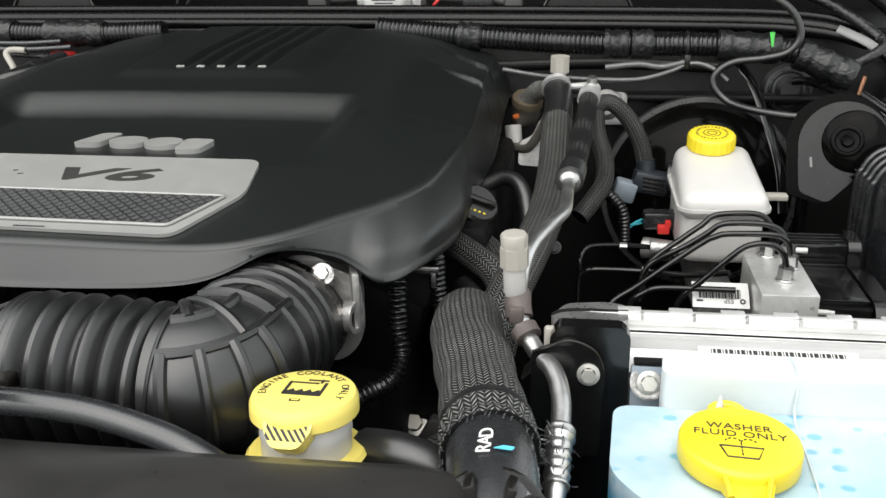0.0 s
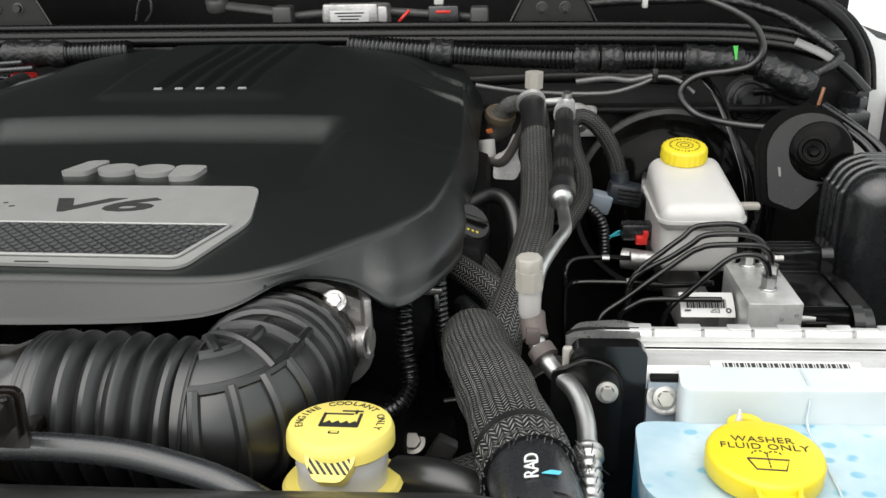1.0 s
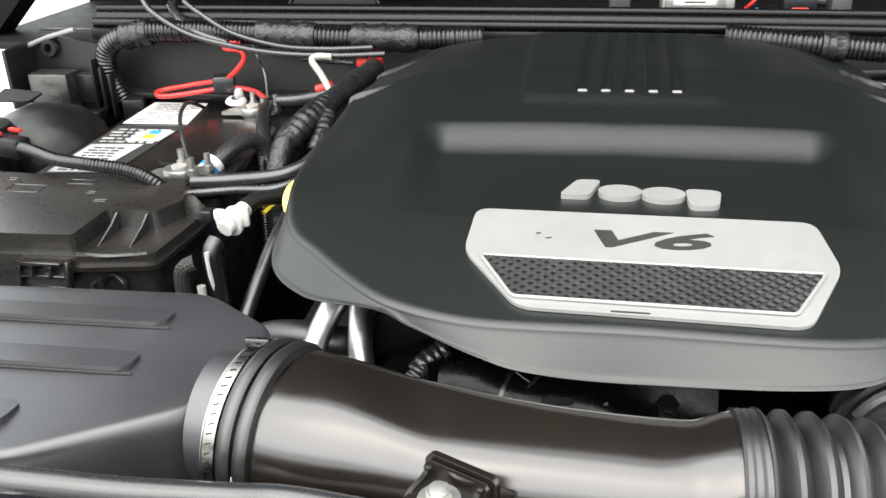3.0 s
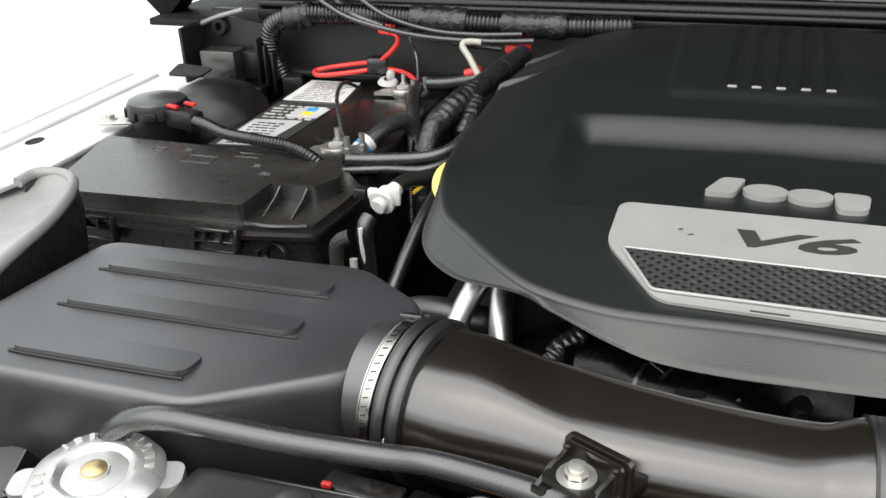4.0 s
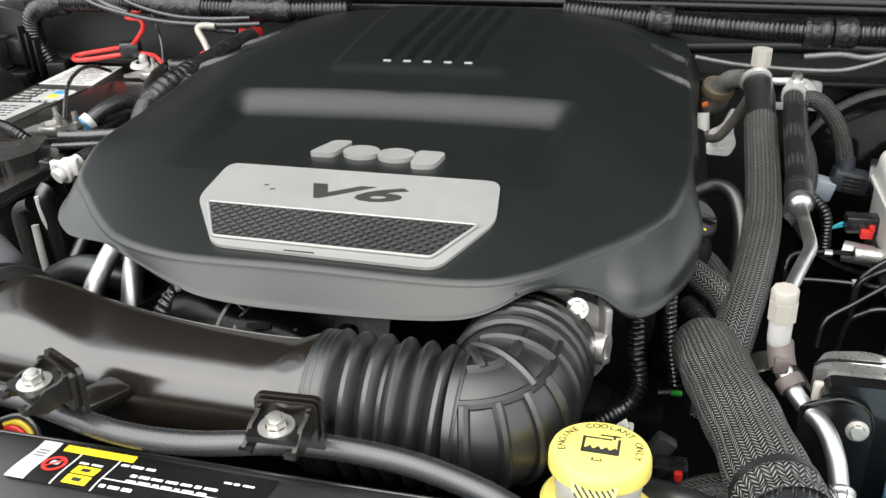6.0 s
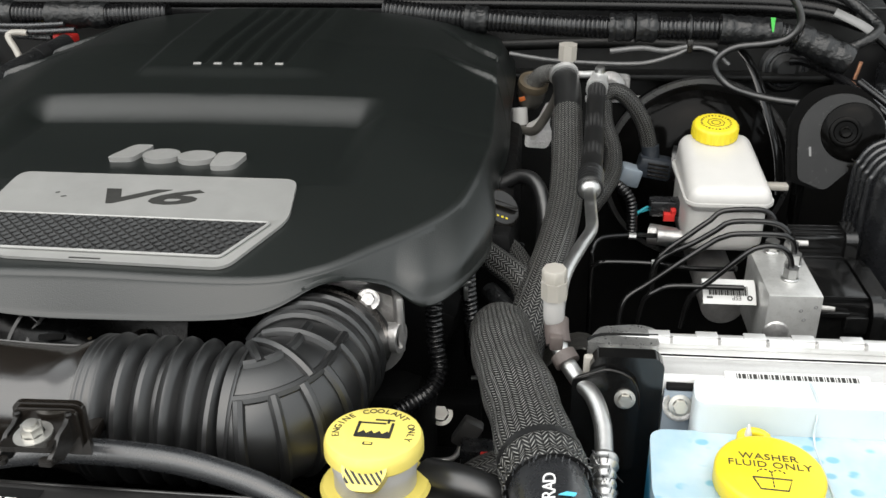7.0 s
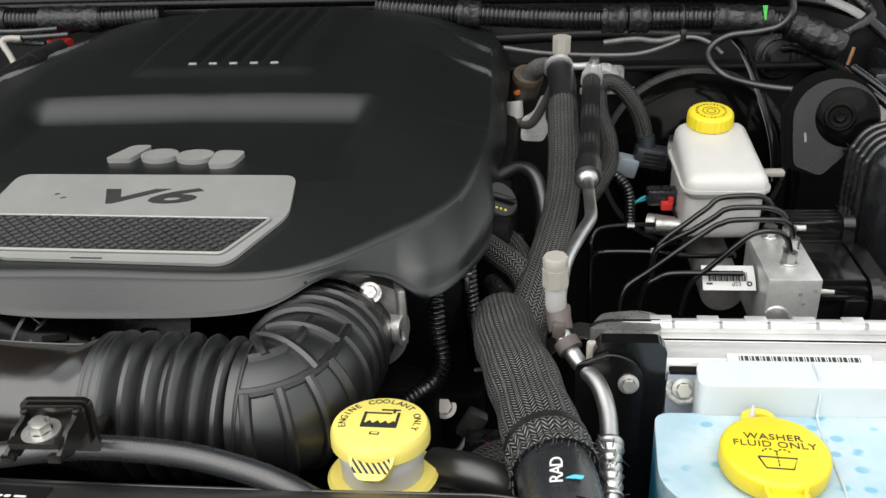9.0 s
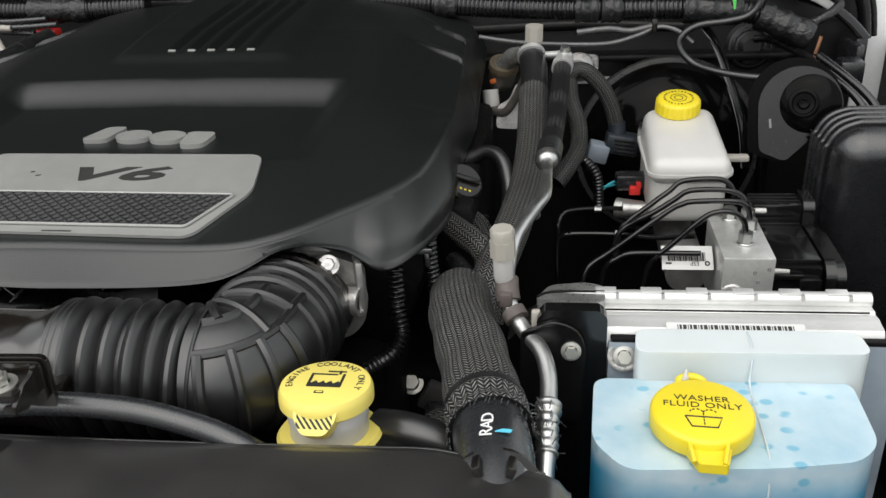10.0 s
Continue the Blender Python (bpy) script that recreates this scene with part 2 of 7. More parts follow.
def tank_plastic(name, level):
    """Milky polythene, blue where fluid stands behind it, with drops clinging under the top."""
    m, nt, bsdf, tc = shader(name)
    sep = nt.nodes.new("ShaderNodeSeparateXYZ")
    nt.links.new(tc.outputs["Object"], sep.inputs[0])
    wob = calc(nt, "MULTIPLY", noise_tex(nt, tc, 18.0, 3.0), 0.02)
    wet = ramp(nt, calc(nt, "ADD", sep.outputs[2], wob), level - 0.008, level + 0.02, 1, 0)
    vor = nt.nodes.new("ShaderNodeTexVoronoi")
    vor.inputs["Scale"].default_value = 85.0
    mp = nt.nodes.new("ShaderNodeMapping")
    mp.inputs["Scale"].default_value = (0.75, 1.0, 0.9)
    nt.links.new(tc.outputs["Object"], mp.inputs["Vector"])
    nt.links.new(mp.outputs["Vector"], vor.inputs["Vector"])
    few = ramp(nt, noise_tex(nt, tc, 30.0, 2.0), 0.5, 0.6, 0, 1)
    drop = calc(nt, "MULTIPLY", ramp(nt, vor.outputs["Distance"], 0.22, 0.34, 0.62, 0), few)
    body = mix(nt, ramp(nt, noise_tex(nt, tc, 26.0, 4.0), 0.3, 0.7, 0, 1), (0.33, 0.48, 0.57), (0.51, 0.61, 0.66))
    body = mix(nt, drop, body, (0.05, 0.34, 0.50))
    near_end = calc(nt, "MULTIPLY", ramp(nt, sep.outputs[0], 0.092, 0.120, 1, 0), ramp(nt, calc(nt, "ADD", sep.outputs[2], wob), level + 0.013, level + 0.026, 1, 0))
    wet = calc(nt, "MAXIMUM", wet, near_end)
    body = mix(nt, wet, body, (0.035, 0.27, 0.46))
    nt.links.new(body, bsdf.inputs["Base Color"])
    bsdf.inputs["Subsurface Weight"].default_value = 0.25
    bsdf.inputs["Subsurface Radius"].default_value = (0.01, 0.02, 0.025)
    bsdf.inputs["Subsurface Scale"].default_value = 0.3
    bsdf.inputs["Roughness"].default_value = 0.3
    bump(nt, bsdf, noise_tex(nt, tc, 380.0), 0.1, 0.0006)
    return m


poly_white = frosted("white_polythene", (0.57, 0.56, 0.54), 0.3, 0.32)
poly_cap = frosted("ivory_dust_cap_plastic", (0.36, 0.34, 0.305), 0.25, 0.4)
poly_seam = frosted("clear_polythene_seam", (0.52, 0.60, 0.64), 0.3, 0.25)
poly_milk = frosted("milky_upper_tank_plastic", (0.60, 0.645, 0.655), 0.3, 0.3)
shield_black = surface("dull_black_shield", (0.003, 0.003, 0.003), 0.24, relief=0.1, dust=0.03, dust_col=(0.04, 0.036, 0.032), spec=0.18)
poly_clear = frosted("milky_clear_plastic", (0.42, 0.41, 0.40), 0.3, 0.2)
poly_blue = tank_plastic("polythene_over_blue_fluid", 1.100)
ribbed_rubber = braid("ribbed_hose_rubber", (0.008, 0.008, 0.008), (0.04, 0.04, 0.04), 0.009, 0.08)

sheet_black = surface("black_label_film", (0.006, 0.006, 0.006), 0.4, relief=0.02, dust=0.02, spec=0.25)
sensor_grey = surface("stained_sensor_steel", (0.2, 0.19, 0.17), 0.42, metal=0.6, relief=0.3, grain=300, dust=0.12, dust_col=(0.16, 0.13, 0.08))
hose_clear = surface("greyish_clear_hose", (0.12, 0.12, 0.115), 0.25, relief=0.05, dust=0.1, spec=0.7)
# Copy of alu, colour lightened to offset the dark surroundings it mirrors.
alu_bright = surface("lightened_aluminium", (0.72, 0.72, 0.71), 0.42, metal=0.7, relief=0.15, grain=300, dust=0.1, dust_col=(0.4, 0.39, 0.37))
# Air box black, lightened in its colour for the sky light on this side.
lit_plastic = surface("sky_lit_black_plastic", (0.0235, 0.0240, 0.0268), 0.36, relief=0.12, grain=1400, depth=0.0003, dust=0.015, spec=1.0, uneven=0.25, lint=0.5)
fuse_gloss = surface("polished_black_plastic", (0.012, 0.0105, 0.0095), 0.2, relief=0.03, dust=0.01, spec=1.0)
# Brownish black of the fuse box, its colour lightened for the same sky light.
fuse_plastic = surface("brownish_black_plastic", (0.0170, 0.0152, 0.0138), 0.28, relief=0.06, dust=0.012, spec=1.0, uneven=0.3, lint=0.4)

# ---- mesh tools ----
def to_mesh(name, bm, material, smooth=True, sharp=40):
    me = bpy.data.meshes.new(name)
    bmesh.ops.recalc_face_normals(bm, faces=bm.faces)
    if smooth:
        for f in bm.faces:
            f.smooth = True
        for e in bm.edges:
            if len(e.link_faces) == 2 and e.calc_face_angle(0) > radians(sharp):
                e.smooth = False
    bm.to_mesh(me)
    bm.free()
    me.materials.append(material)
    return me


def solid(name, bm, material, label, category, group="", kind="", smooth=True, sharp=40):
    """A thing of one mesh."""
    return tagged(new(name, to_mesh(name, bm, material, smooth, sharp)), label, category, group, kind)


def thing(name, at, label, category, group="", kind=""):
    """An Empty at a thing's base, to carry its parts."""
    ob = new(name)
    ob.empty_display_size = 0.02
    ob.location = at
    ob.matrix_world = Matrix.Translation(at)
    return tagged(ob, label, category, group, kind)


def part(name, bm, material, parent, label="", smooth=True, sharp=40):
    ob = new(name, to_mesh(name, bm, material, smooth, sharp))
    ob.parent = parent
    if not parent.parent:
        ob.matrix_parent_inverse = Matrix.Translation(-parent.location)
    return tagged(ob, label)


def box(size, at, bevel=0.002, m=None, segs=2, bm=None, taper=1.0):
    """A bevelled block of that size, with its middle at at; m turns it about its middle."""
    own = bmesh.new()
    bmesh.ops.create_cube(own, size=1.0)
    for v in own.verts:
        k = taper if v.co.z > 0 else 1.0
        v.co = Vector((v.co.x * size[0] * k, v.co.y * size[1] * k, v.co.z * size[2]))
    if bevel:
        bmesh.ops.bevel(own, geom=own.edges[:], offset=bevel, segments=segs, affect="EDGES", profile=0.5)
    own.transform(Matrix.Translation(at) @ (m.to_4x4() if m else Matrix()))
    return join(bm, own)


def join(bm, own):
    if bm is None:
        return own
    me = bpy.data.meshes.new("joined")
    own.to_mesh(me)
    own.free()
    bm.from_mesh(me)
    bpy.data.meshes.remove(me)
    return bm


def spline(pts, step=0.004, closed=False):
    """Catmull-Rom through pts, at even steps."""
    p = [Vector(q) for q in pts]
    n = len(p)
    out = []
    for i in range(n if closed else n - 1):
        a, b, c, d = (p[(i + k - 1) % n] if closed else p[min(max(i + k - 1, 0), n - 1)] for k in range(4))
        m = max(3, int((c - b).length / step))
        for j in range(m):
            t = j / m
            out.append(0.5 * ((2 * b) + (c - a) * t + (2 * a - 5 * b + 4 * c - d) * t * t + (3 * b - a - 3 * c + d) * t ** 3))
    if not closed:
        out.append(p[-1])
    return out


def tube(pts, r, segs=16, step=0.004, rings=None, bm=None, caps=True, smooth_path=True, flat=1.0):
    """A hose along pts. r: radius, or a function of the distance and share along. rings: (pitch, depth) of corrugations. UV in metres."""
    path = spline(pts, min(step, rings[0] / 6) if rings else step) if smooth_path else [Vector(q) for q in pts]
    own = bmesh.new()
    uv = own.loops.layers.uv.new("UVMap")
    total = sum((b - a).length for a, b in zip(path, path[1:]))
    dist, side, loops, ds = 0.0, None, [], []
    for i, q in enumerate(path):
        tang = (path[min(i + 1, len(path) - 1)] - path[max(i - 1, 0)]).normalized()
        if side is None:
            side = tang.orthogonal().normalized()
        side = (side - tang * side.dot(tang)).normalized()
        up = tang.cross(side)
        if i:
            dist += (q - path[i - 1]).length
        rad = r(dist, dist / total) if callable(r) else r
        if rings:
            rad += rings[1] * (0.5 + 0.5 * math.cos(2 * math.pi * dist / rings[0])) ** 0.6 - rings[1]
        loops.append([own.verts.new(q + rad * (math.cos(a) * side + flat * math.sin(a) * up)) for a in (2 * math.pi * k / segs for k in range(segs))])
        ds.append((dist, rad))
    base = r(total / 2, 0.5) if callable(r) else r
    for i in range(len(path) - 1):
        for k in range(segs):
            j = (k + 1) % segs
            f = own.faces.new((loops[i][k], loops[i][j], loops[i + 1][j], loops[i + 1][k]))
            for lp, (uu, vv) in zip(f.loops, ((k, i), (k + 1, i), (k + 1, i + 1), (k, i + 1))):
                lp[uv].uv = (uu / segs * 2 * math.pi * base, ds[vv][0])
    if caps:
        own.faces.new(loops[0][::-1])
        own.faces.new(loops[-1])
    return join(bm, own)


def lathe(profile, m=None, segs=40, bm=None, lobes=None):
    """Turn (radius, height) pairs about z. lobes: (count, depth) of flutes."""
    own = bmesh.new()
    rows = []
    for r, z in profile:
        row = []
        for k in range(segs):
            a = 2 * math.pi * k / segs
            rr = r * (1 + (lobes[1] * math.cos(lobes[0] * a) if lobes else 0))
            row.append(own.verts.new((rr * math.cos(a), rr * math.sin(a), z)))
        rows.append(row)
    for a, b in zip(rows, rows[1:]):
        for k in range(segs):
            j = (k + 1) % segs
            own.faces.new((a[k], a[j], b[j], b[k]))
    if profile[0][0] > 0 and abs(profile[0][0] - profile[-1][0]) < 1e-6 and len(profile) > 3:
        for k in range(segs):
            j = (k + 1) % segs
            own.faces.new((rows[-1][k], rows[-1][j], rows[0][j], rows[0][k]))
    bmesh.ops.remove_doubles(own, verts=own.verts, dist=1e-6)
    if m:
        own.transform(m)
    return join(bm, own)


def prism(outline, z0, z1, m=None, bevel=0.0015, segs=2, bm=None, both=True):
    """A plate cut to an outline in x and y, with bevelled edges; m lays it in place."""
    own = bmesh.new()
    lo = [own.verts.new((x, y, z0)) for x, y in outline]
    hi = [own.verts.new((x, y, z1)) for x, y in outline]
    own.faces.new(lo[::-1])
    top = own.faces.new(hi)
    n = len(lo)
    for k in range(n):
        own.faces.new((lo[k], lo[(k + 1) % n], hi[(k + 1) % n], hi[k]))
    if bevel:
        edges = list(top.edges) if not both else [e for e in own.edges if e.calc_face_angle(0) > 0.4]
        bmesh.ops.bevel(own, geom=edges, offset=bevel, segments=segs, affect="EDGES", profile=0.5)
    bmesh.ops.triangulate(own, faces=[f for f in own.faces if len(f.verts) > 4])
    if m:
        own.transform(m)
    return join(bm, own)


def rounded(w, h, r, n=5, cx=0.0, cy=0.0):
    """The outline of a rectangle with round corners."""
    out = []
    for qx, qy, a0 in ((1, 1, 0), (-1, 1, 90), (-1, -1, 180), (1, -1, 270)):
        for k in range(n + 1):
            a = radians(a0 + 90 * k / n)
            out.append((cx + qx * (w / 2 - r) + r * math.cos(a), cy + qy * (h / 2 - r) + r * math.sin(a)))
    return out


def soften(corners, r, n=4):
    """Round the corners of any outline."""
    out, k = [], len(corners)
    for i in range(k):
        a, b, c = Vector(corners[i - 1]), Vector(corners[i]), Vector(corners[(i + 1) % k])
        d = min(r, (a - b).length * 0.45, (c - b).length * 0.45)
        p, q = b + (a - b).normalized() * d, b + (c - b).normalized() * d
        for j in range(n + 1):
            t = j / n
            w = p * (1 - t) ** 2 + b * 2 * t * (1 - t) + q * t * t
            out.append((w.x, w.y))
    return out


def hexagon(m, r, h, washer=0.0, bm=None):
    """A flanged hexagon bolt head."""
    prof = [(washer or r, 0), (washer or r, h * 0.18), (r * 0.99, h * 0.24)] if washer else [(r, 0)]
    own = lathe(prof, m, 24) if washer else None
    six = [(r * math.cos(radians(60 * k)), r * math.sin(radians(60 * k))) for k in range(6)]
    return join(bm, prism(six, 0, h, m, r * 0.12, 1, own))


def frame_to(at, z, x=(1, 0, 0)):
    """A pose whose z axis points along z, near to x in its x axis."""
    z = Vector(z).normalized()
    x = Vector(x)
    x = (x - z * x.dot(z)).normalized()
    y = z.cross(x)
    return Matrix.Translation(at) @ Matrix((x, y, z)).transposed().to_4x4()


def lettering(body, size, m, depth=0.0003, spacing=1.0, shear=0.0, width=1.0, bold=0.0):
    """Words in the built-in font as a mesh, centred on the pose m."""
    cu = bpy.data.curves.new("lettering", "FONT")
    cu.body, cu.size, cu.extrude, cu.align_x, cu.align_y, cu.space_character, cu.shear = body, size, depth, "CENTER", "CENTER", spacing, shear
    cu.resolution_u, cu.offset = 3, bold
    ob = bpy.data.objects.new("lettering", cu)
    scene.collection.objects.link(ob)
    me = bpy.data.meshes.new_from_object(ob.evaluated_get(bpy.context.evaluated_depsgraph_get()))
    bpy.data.objects.remove(ob)
    bpy.data.curves.remove(cu)
    bm = bmesh.new()
    bm.from_mesh(me)
    bpy.data.meshes.remove(me)
    bm.transform(m @ Matrix.Diagonal((width, 1, 1, 1)))
    return bm


def arc_letters(body, size, radius, m, start, stop, depth=0.0003):
    """Letters set round a circle, read from outside the bottom."""
    bm = None
    for k, ch in enumerate(body):
        if ch == " ":
            continue
        a = radians(start + (stop - start) * k / (len(body) - 1))
        own = lettering(ch, size, m @ Matrix.Translation((radius * math.cos(a), radius * math.sin(a), 0)) @ Matrix.Rotation(a - math.pi / 2, 4, "Z"), depth)
        bm = join(bm, own)
    return bm


def sheet(grid, thick=0.0, bm=None):
    """A skin over rows of points, with an underside thick metres below it."""
    own = bmesh.new()
    vs = [[own.verts.new(p) for p in row] for row in grid]
    for a, b in zip(vs, vs[1:]):
        for k in range(len(a) - 1):
            own.faces.new((a[k], a[k + 1], b[k + 1], b[k]))
    if thick:
        bmesh.ops.recalc_face_normals(own, faces=own.faces)
        bmesh.ops.solidify(own, geom=own.faces[:], thickness=thick)
    return join(bm, own)


def smooth01(a, b, x):
    t = min(1, max(0, (x - a) / (b - a)))
    return t * t * (3 - 2 * t)

# ---- ground, bay walls, cowl and bonnet ----
def moved(bm, m):
    bm.transform(m)
    return bm


def ground():
    bm = bmesh.new()
    bmesh.ops.create_grid(bm, x_segments=8, y_segments=8, size=900)
    solid("ground", bm, concrete, "pale concrete forecourt under the vehicle", "ground", kind="structure")


def bay():
    bm = box((1.70, 0.02, 1.248), (-0.305, 1.268, 0.626), 0.004)
    box((1.6, 0.03, 0.010), (-0.36, 1.245, 1.163), 0.004, bm=bm)
    tube([(-.06, 1.258, 1.2), (.1, 1.258, 1.205), (.25, 1.258, 1.2)], .008, 12, .01, bm=bm)
    solid("firewall", bm, firewall_paint, "dusty black painted firewall behind the engine", "firewall", kind="structure")
    # left inner fender with its flat top flange
    bm = box((0.012, 1.3, 0.56), (-1.128, 0.6, 0.87), 0.003)
    box((0.16, 1.24, 0.008), (-1.196, 0.58, 1.155), 0.003, bm=bm)
    tube([(-1.262, -.02, 1.155), (-1.262, .6, 1.157), (-1.27, 1.19, 1.157)], .007, 10, .05, bm=bm)
    tube([(-1.218, -.02, 1.158), (-1.218, .6, 1.160), (-1.222, 1.19, 1.160)], .0045, 10, .05, bm=bm)
    ob = solid("inner_fender_left", bm, grey_paint, "dusty grey painted inner fender rail with punched holes", "inner fender", kind="structure")
    for x, y, r in ((-1.197, .885, .008), (-1.197, .80, .005), (-1.197, .70, .007)):
        part("punched_hole", lathe([(0, 0), (r, 0), (r * 1.1, .0008), (r * 1.25, 0.0004)], Matrix.Translation((x, y, 1.1592)) @ Matrix.Diagonal((1, 1.4, 1, 1)), 24), deep, ob)
    # Near-black where the left rail is grey: shade put into the colour.
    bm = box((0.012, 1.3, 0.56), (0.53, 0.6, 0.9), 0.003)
    solid("inner_fender_right", bm, deep, "inner fender panel beside the brake parts, coloured dark for shade", "inner fender", kind="structure")
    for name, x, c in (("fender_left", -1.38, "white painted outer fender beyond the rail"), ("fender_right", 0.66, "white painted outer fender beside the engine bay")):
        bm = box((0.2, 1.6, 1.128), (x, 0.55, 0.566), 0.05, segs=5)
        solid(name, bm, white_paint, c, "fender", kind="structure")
    # The floor's near-black colour carries the shade under the engine.
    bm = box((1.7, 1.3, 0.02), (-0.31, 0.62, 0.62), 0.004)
    solid("undertray", bm, deep, "floor deep under the engine, coloured dark for the shade there", "undertray", kind="structure")
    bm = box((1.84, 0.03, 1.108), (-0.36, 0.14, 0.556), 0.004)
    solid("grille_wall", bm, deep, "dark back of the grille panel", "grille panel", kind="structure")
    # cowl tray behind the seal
    # Tray coloured near-black for the shade in the hollow.
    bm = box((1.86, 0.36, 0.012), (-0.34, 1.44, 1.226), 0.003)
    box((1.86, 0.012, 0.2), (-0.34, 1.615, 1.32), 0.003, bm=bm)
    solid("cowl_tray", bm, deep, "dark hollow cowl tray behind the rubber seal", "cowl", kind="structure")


def bonnet():
    t = thing("bonnet", (-0.33, 1.5, 1.33), "raised white bonnet with a dark underside, hinged at the cowl", "bonnet")
    m = Matrix.Translation((-0.33, 1.6, 1.415)) @ Matrix.Rotation(radians(-62), 4, "X")
    skin = soften([(-0.93, 0.02), (0.93, 0.02), (0.86, -1.25), (-0.86, -1.25)], 0.06)
    part("skin", prism(skin, 0.03, 0.036, m, 0.002), white_paint, t, "white painted outer skin")
    inner = soften([(-0.92, 0), (0.92, 0), (0.85, -1.23), (-0.85, -1.23)], 0.06)
    part("underside", prism(inner, 0.0, 0.026, m, 0.008), bonnet_lining, t, "dark painted underside with pressed ribs")
    for k in range(3):
        part("rib", moved(box((0.07, 1.0, 0.024), (-0.4 + 0.4 * k, -0.58, -0.006), 0.008), m), bonnet_lining, t)
    wing = Matrix(((0, 0, 1, 0), (1, 0, 0, 0), (0, 1, 0, 0), (0, 0, 0, 1)))
    for s in (-1, 1):
        lean = Matrix.Rotation(s * 0.055, 4, "Z")
        own = prism(soften([(0, .03), (-1.22, .03), (-1.2, -.07), (-1.05, -.13), (-.1, -.19), (0, -.15)], .03), s * .905 - .004, s * .905 + .004, m @ lean @ wing, .002)
        part("side_skirt", own, bonnet_lining, t, "dark folded side skirt")
    corner = [(-1.263, 1.221), (-1.2, 1.283), (-1.13, 1.44), (-1.13, 1.5), (-1.32, 1.5), (-1.34, 1.3)]
    bm = prism(corner, -.05, .004, Matrix.Translation((0, 1.3, 0)) @ Matrix.Rotation(math.pi / 2, 4, "X"), .001)
    part("side_skirt_corner", bm, bonnet_lining, t, "dark pointed corner of the bonnet's side skirt")
    for x in (-1.05, .4):
        part("hinge", box((.03, .2, .02), (x, 1.52, 1.335), .004), plastic_gloss, t)
        part("hinge_leaf", box((.03, .02, .12), (x, 1.6, 1.36), .004), plastic_gloss, t)


ground()
bay()
bonnet()

# ---- cowl: seal, wiper drive and brackets ----
def cowl_seal():
    t = thing("cowl_seal", (-.33, 1.262, 1.24), "long black rubber cowl seal with two ridges", "rubber seal")
    top = [(-1.06, 1.268, 1.279), (-.8, 1.27, 1.279), (-.3, 1.272, 1.277), (.2, 1.27, 1.272), (.36, 1.264, 1.266), (.42, 1.245, 1.254)]
    part("upper_ridge", tube(top, .0058, 14, .012), seal_rubber, t)
    part("web", tube([(x, y - .004, z - .009) for x, y, z in top], .0085, 14, .012, flat=.6), seal_rubber, t)
    low = [(-1.06, 1.252, 1.262), (-.8, 1.252, 1.262), (-.3, 1.254, 1.26), (.2, 1.252, 1.255), (.36, 1.244, 1.249), (.425, 1.215, 1.236)]
    part("lower_ridge", tube(low, .0070, 14, .012), seal_rubber, t)
    part("carrier", box((1.46, .03, .016), (-.34, 1.268, 1.246), .003), plastic_dull, t)
    t = thing("weatherstrip", (.45, 1.25, 1.2), "curved black rubber weatherstrip at the cowl corner", "weatherstrip")
    bow = [(.33, 1.27, 1.335), (.385, 1.25, 1.315), (.42, 1.238, 1.299), (.452, 1.23, 1.273), (.475, 1.225, 1.235), (.484, 1.222, 1.188)]
    part("bulb", tube(bow, .0085, 16), seal_rubber, t)
    part("lip", tube([(x + .012, y + .004, z + .002) for x, y, z in bow], .005, 12), seal_rubber, t)
    t = thing("cowl_end_strip", (.43, 1.2, 1.2), "grey metal edge strip running down beside the seal's end", "edge strip")
    part("strip", tube([(.385, 1.215, 1.256), (.415, 1.203, 1.243), (.436, 1.198, 1.230)], .0065, 12, flat=.4), plastic_grey, t)
    part("edge_clip", tube([(.434, 1.197, 1.232), (.455, 1.194, 1.215), (.475, 1.19, 1.194)], .008, 14, flat=.7), plastic_gloss, t, "black clip over the edge")
    part("clip_leg", box((.016, .008, .05), (.468, 1.185, 1.172), .003), plastic_gloss, t)
    part("dark_web", prism([(.40, 1.13), (.472, 1.13), (.474, 1.19), (.45, 1.215), (.40, 1.215)], 0, .004, Matrix.Translation((0, 1.222, 0)) @ Matrix.Rotation(math.pi / 2, 4, "X"), .001), plastic_dull, t)
    outline = [(.457, 1.287), (.505, 1.252), (.60, 1.225), (.60, .95), (.485, .95), (.491, 1.18), (.478, 1.24)]
    bm = prism(outline, 0, .02, Matrix.Translation((0, 1.275, 0)) @ Matrix.Rotation(math.pi / 2, 4, "X"), .006, 3)
    solid("cowl_side", bm, white_paint, "white painted body side beyond the cowl corner", "body panel", kind="structure")


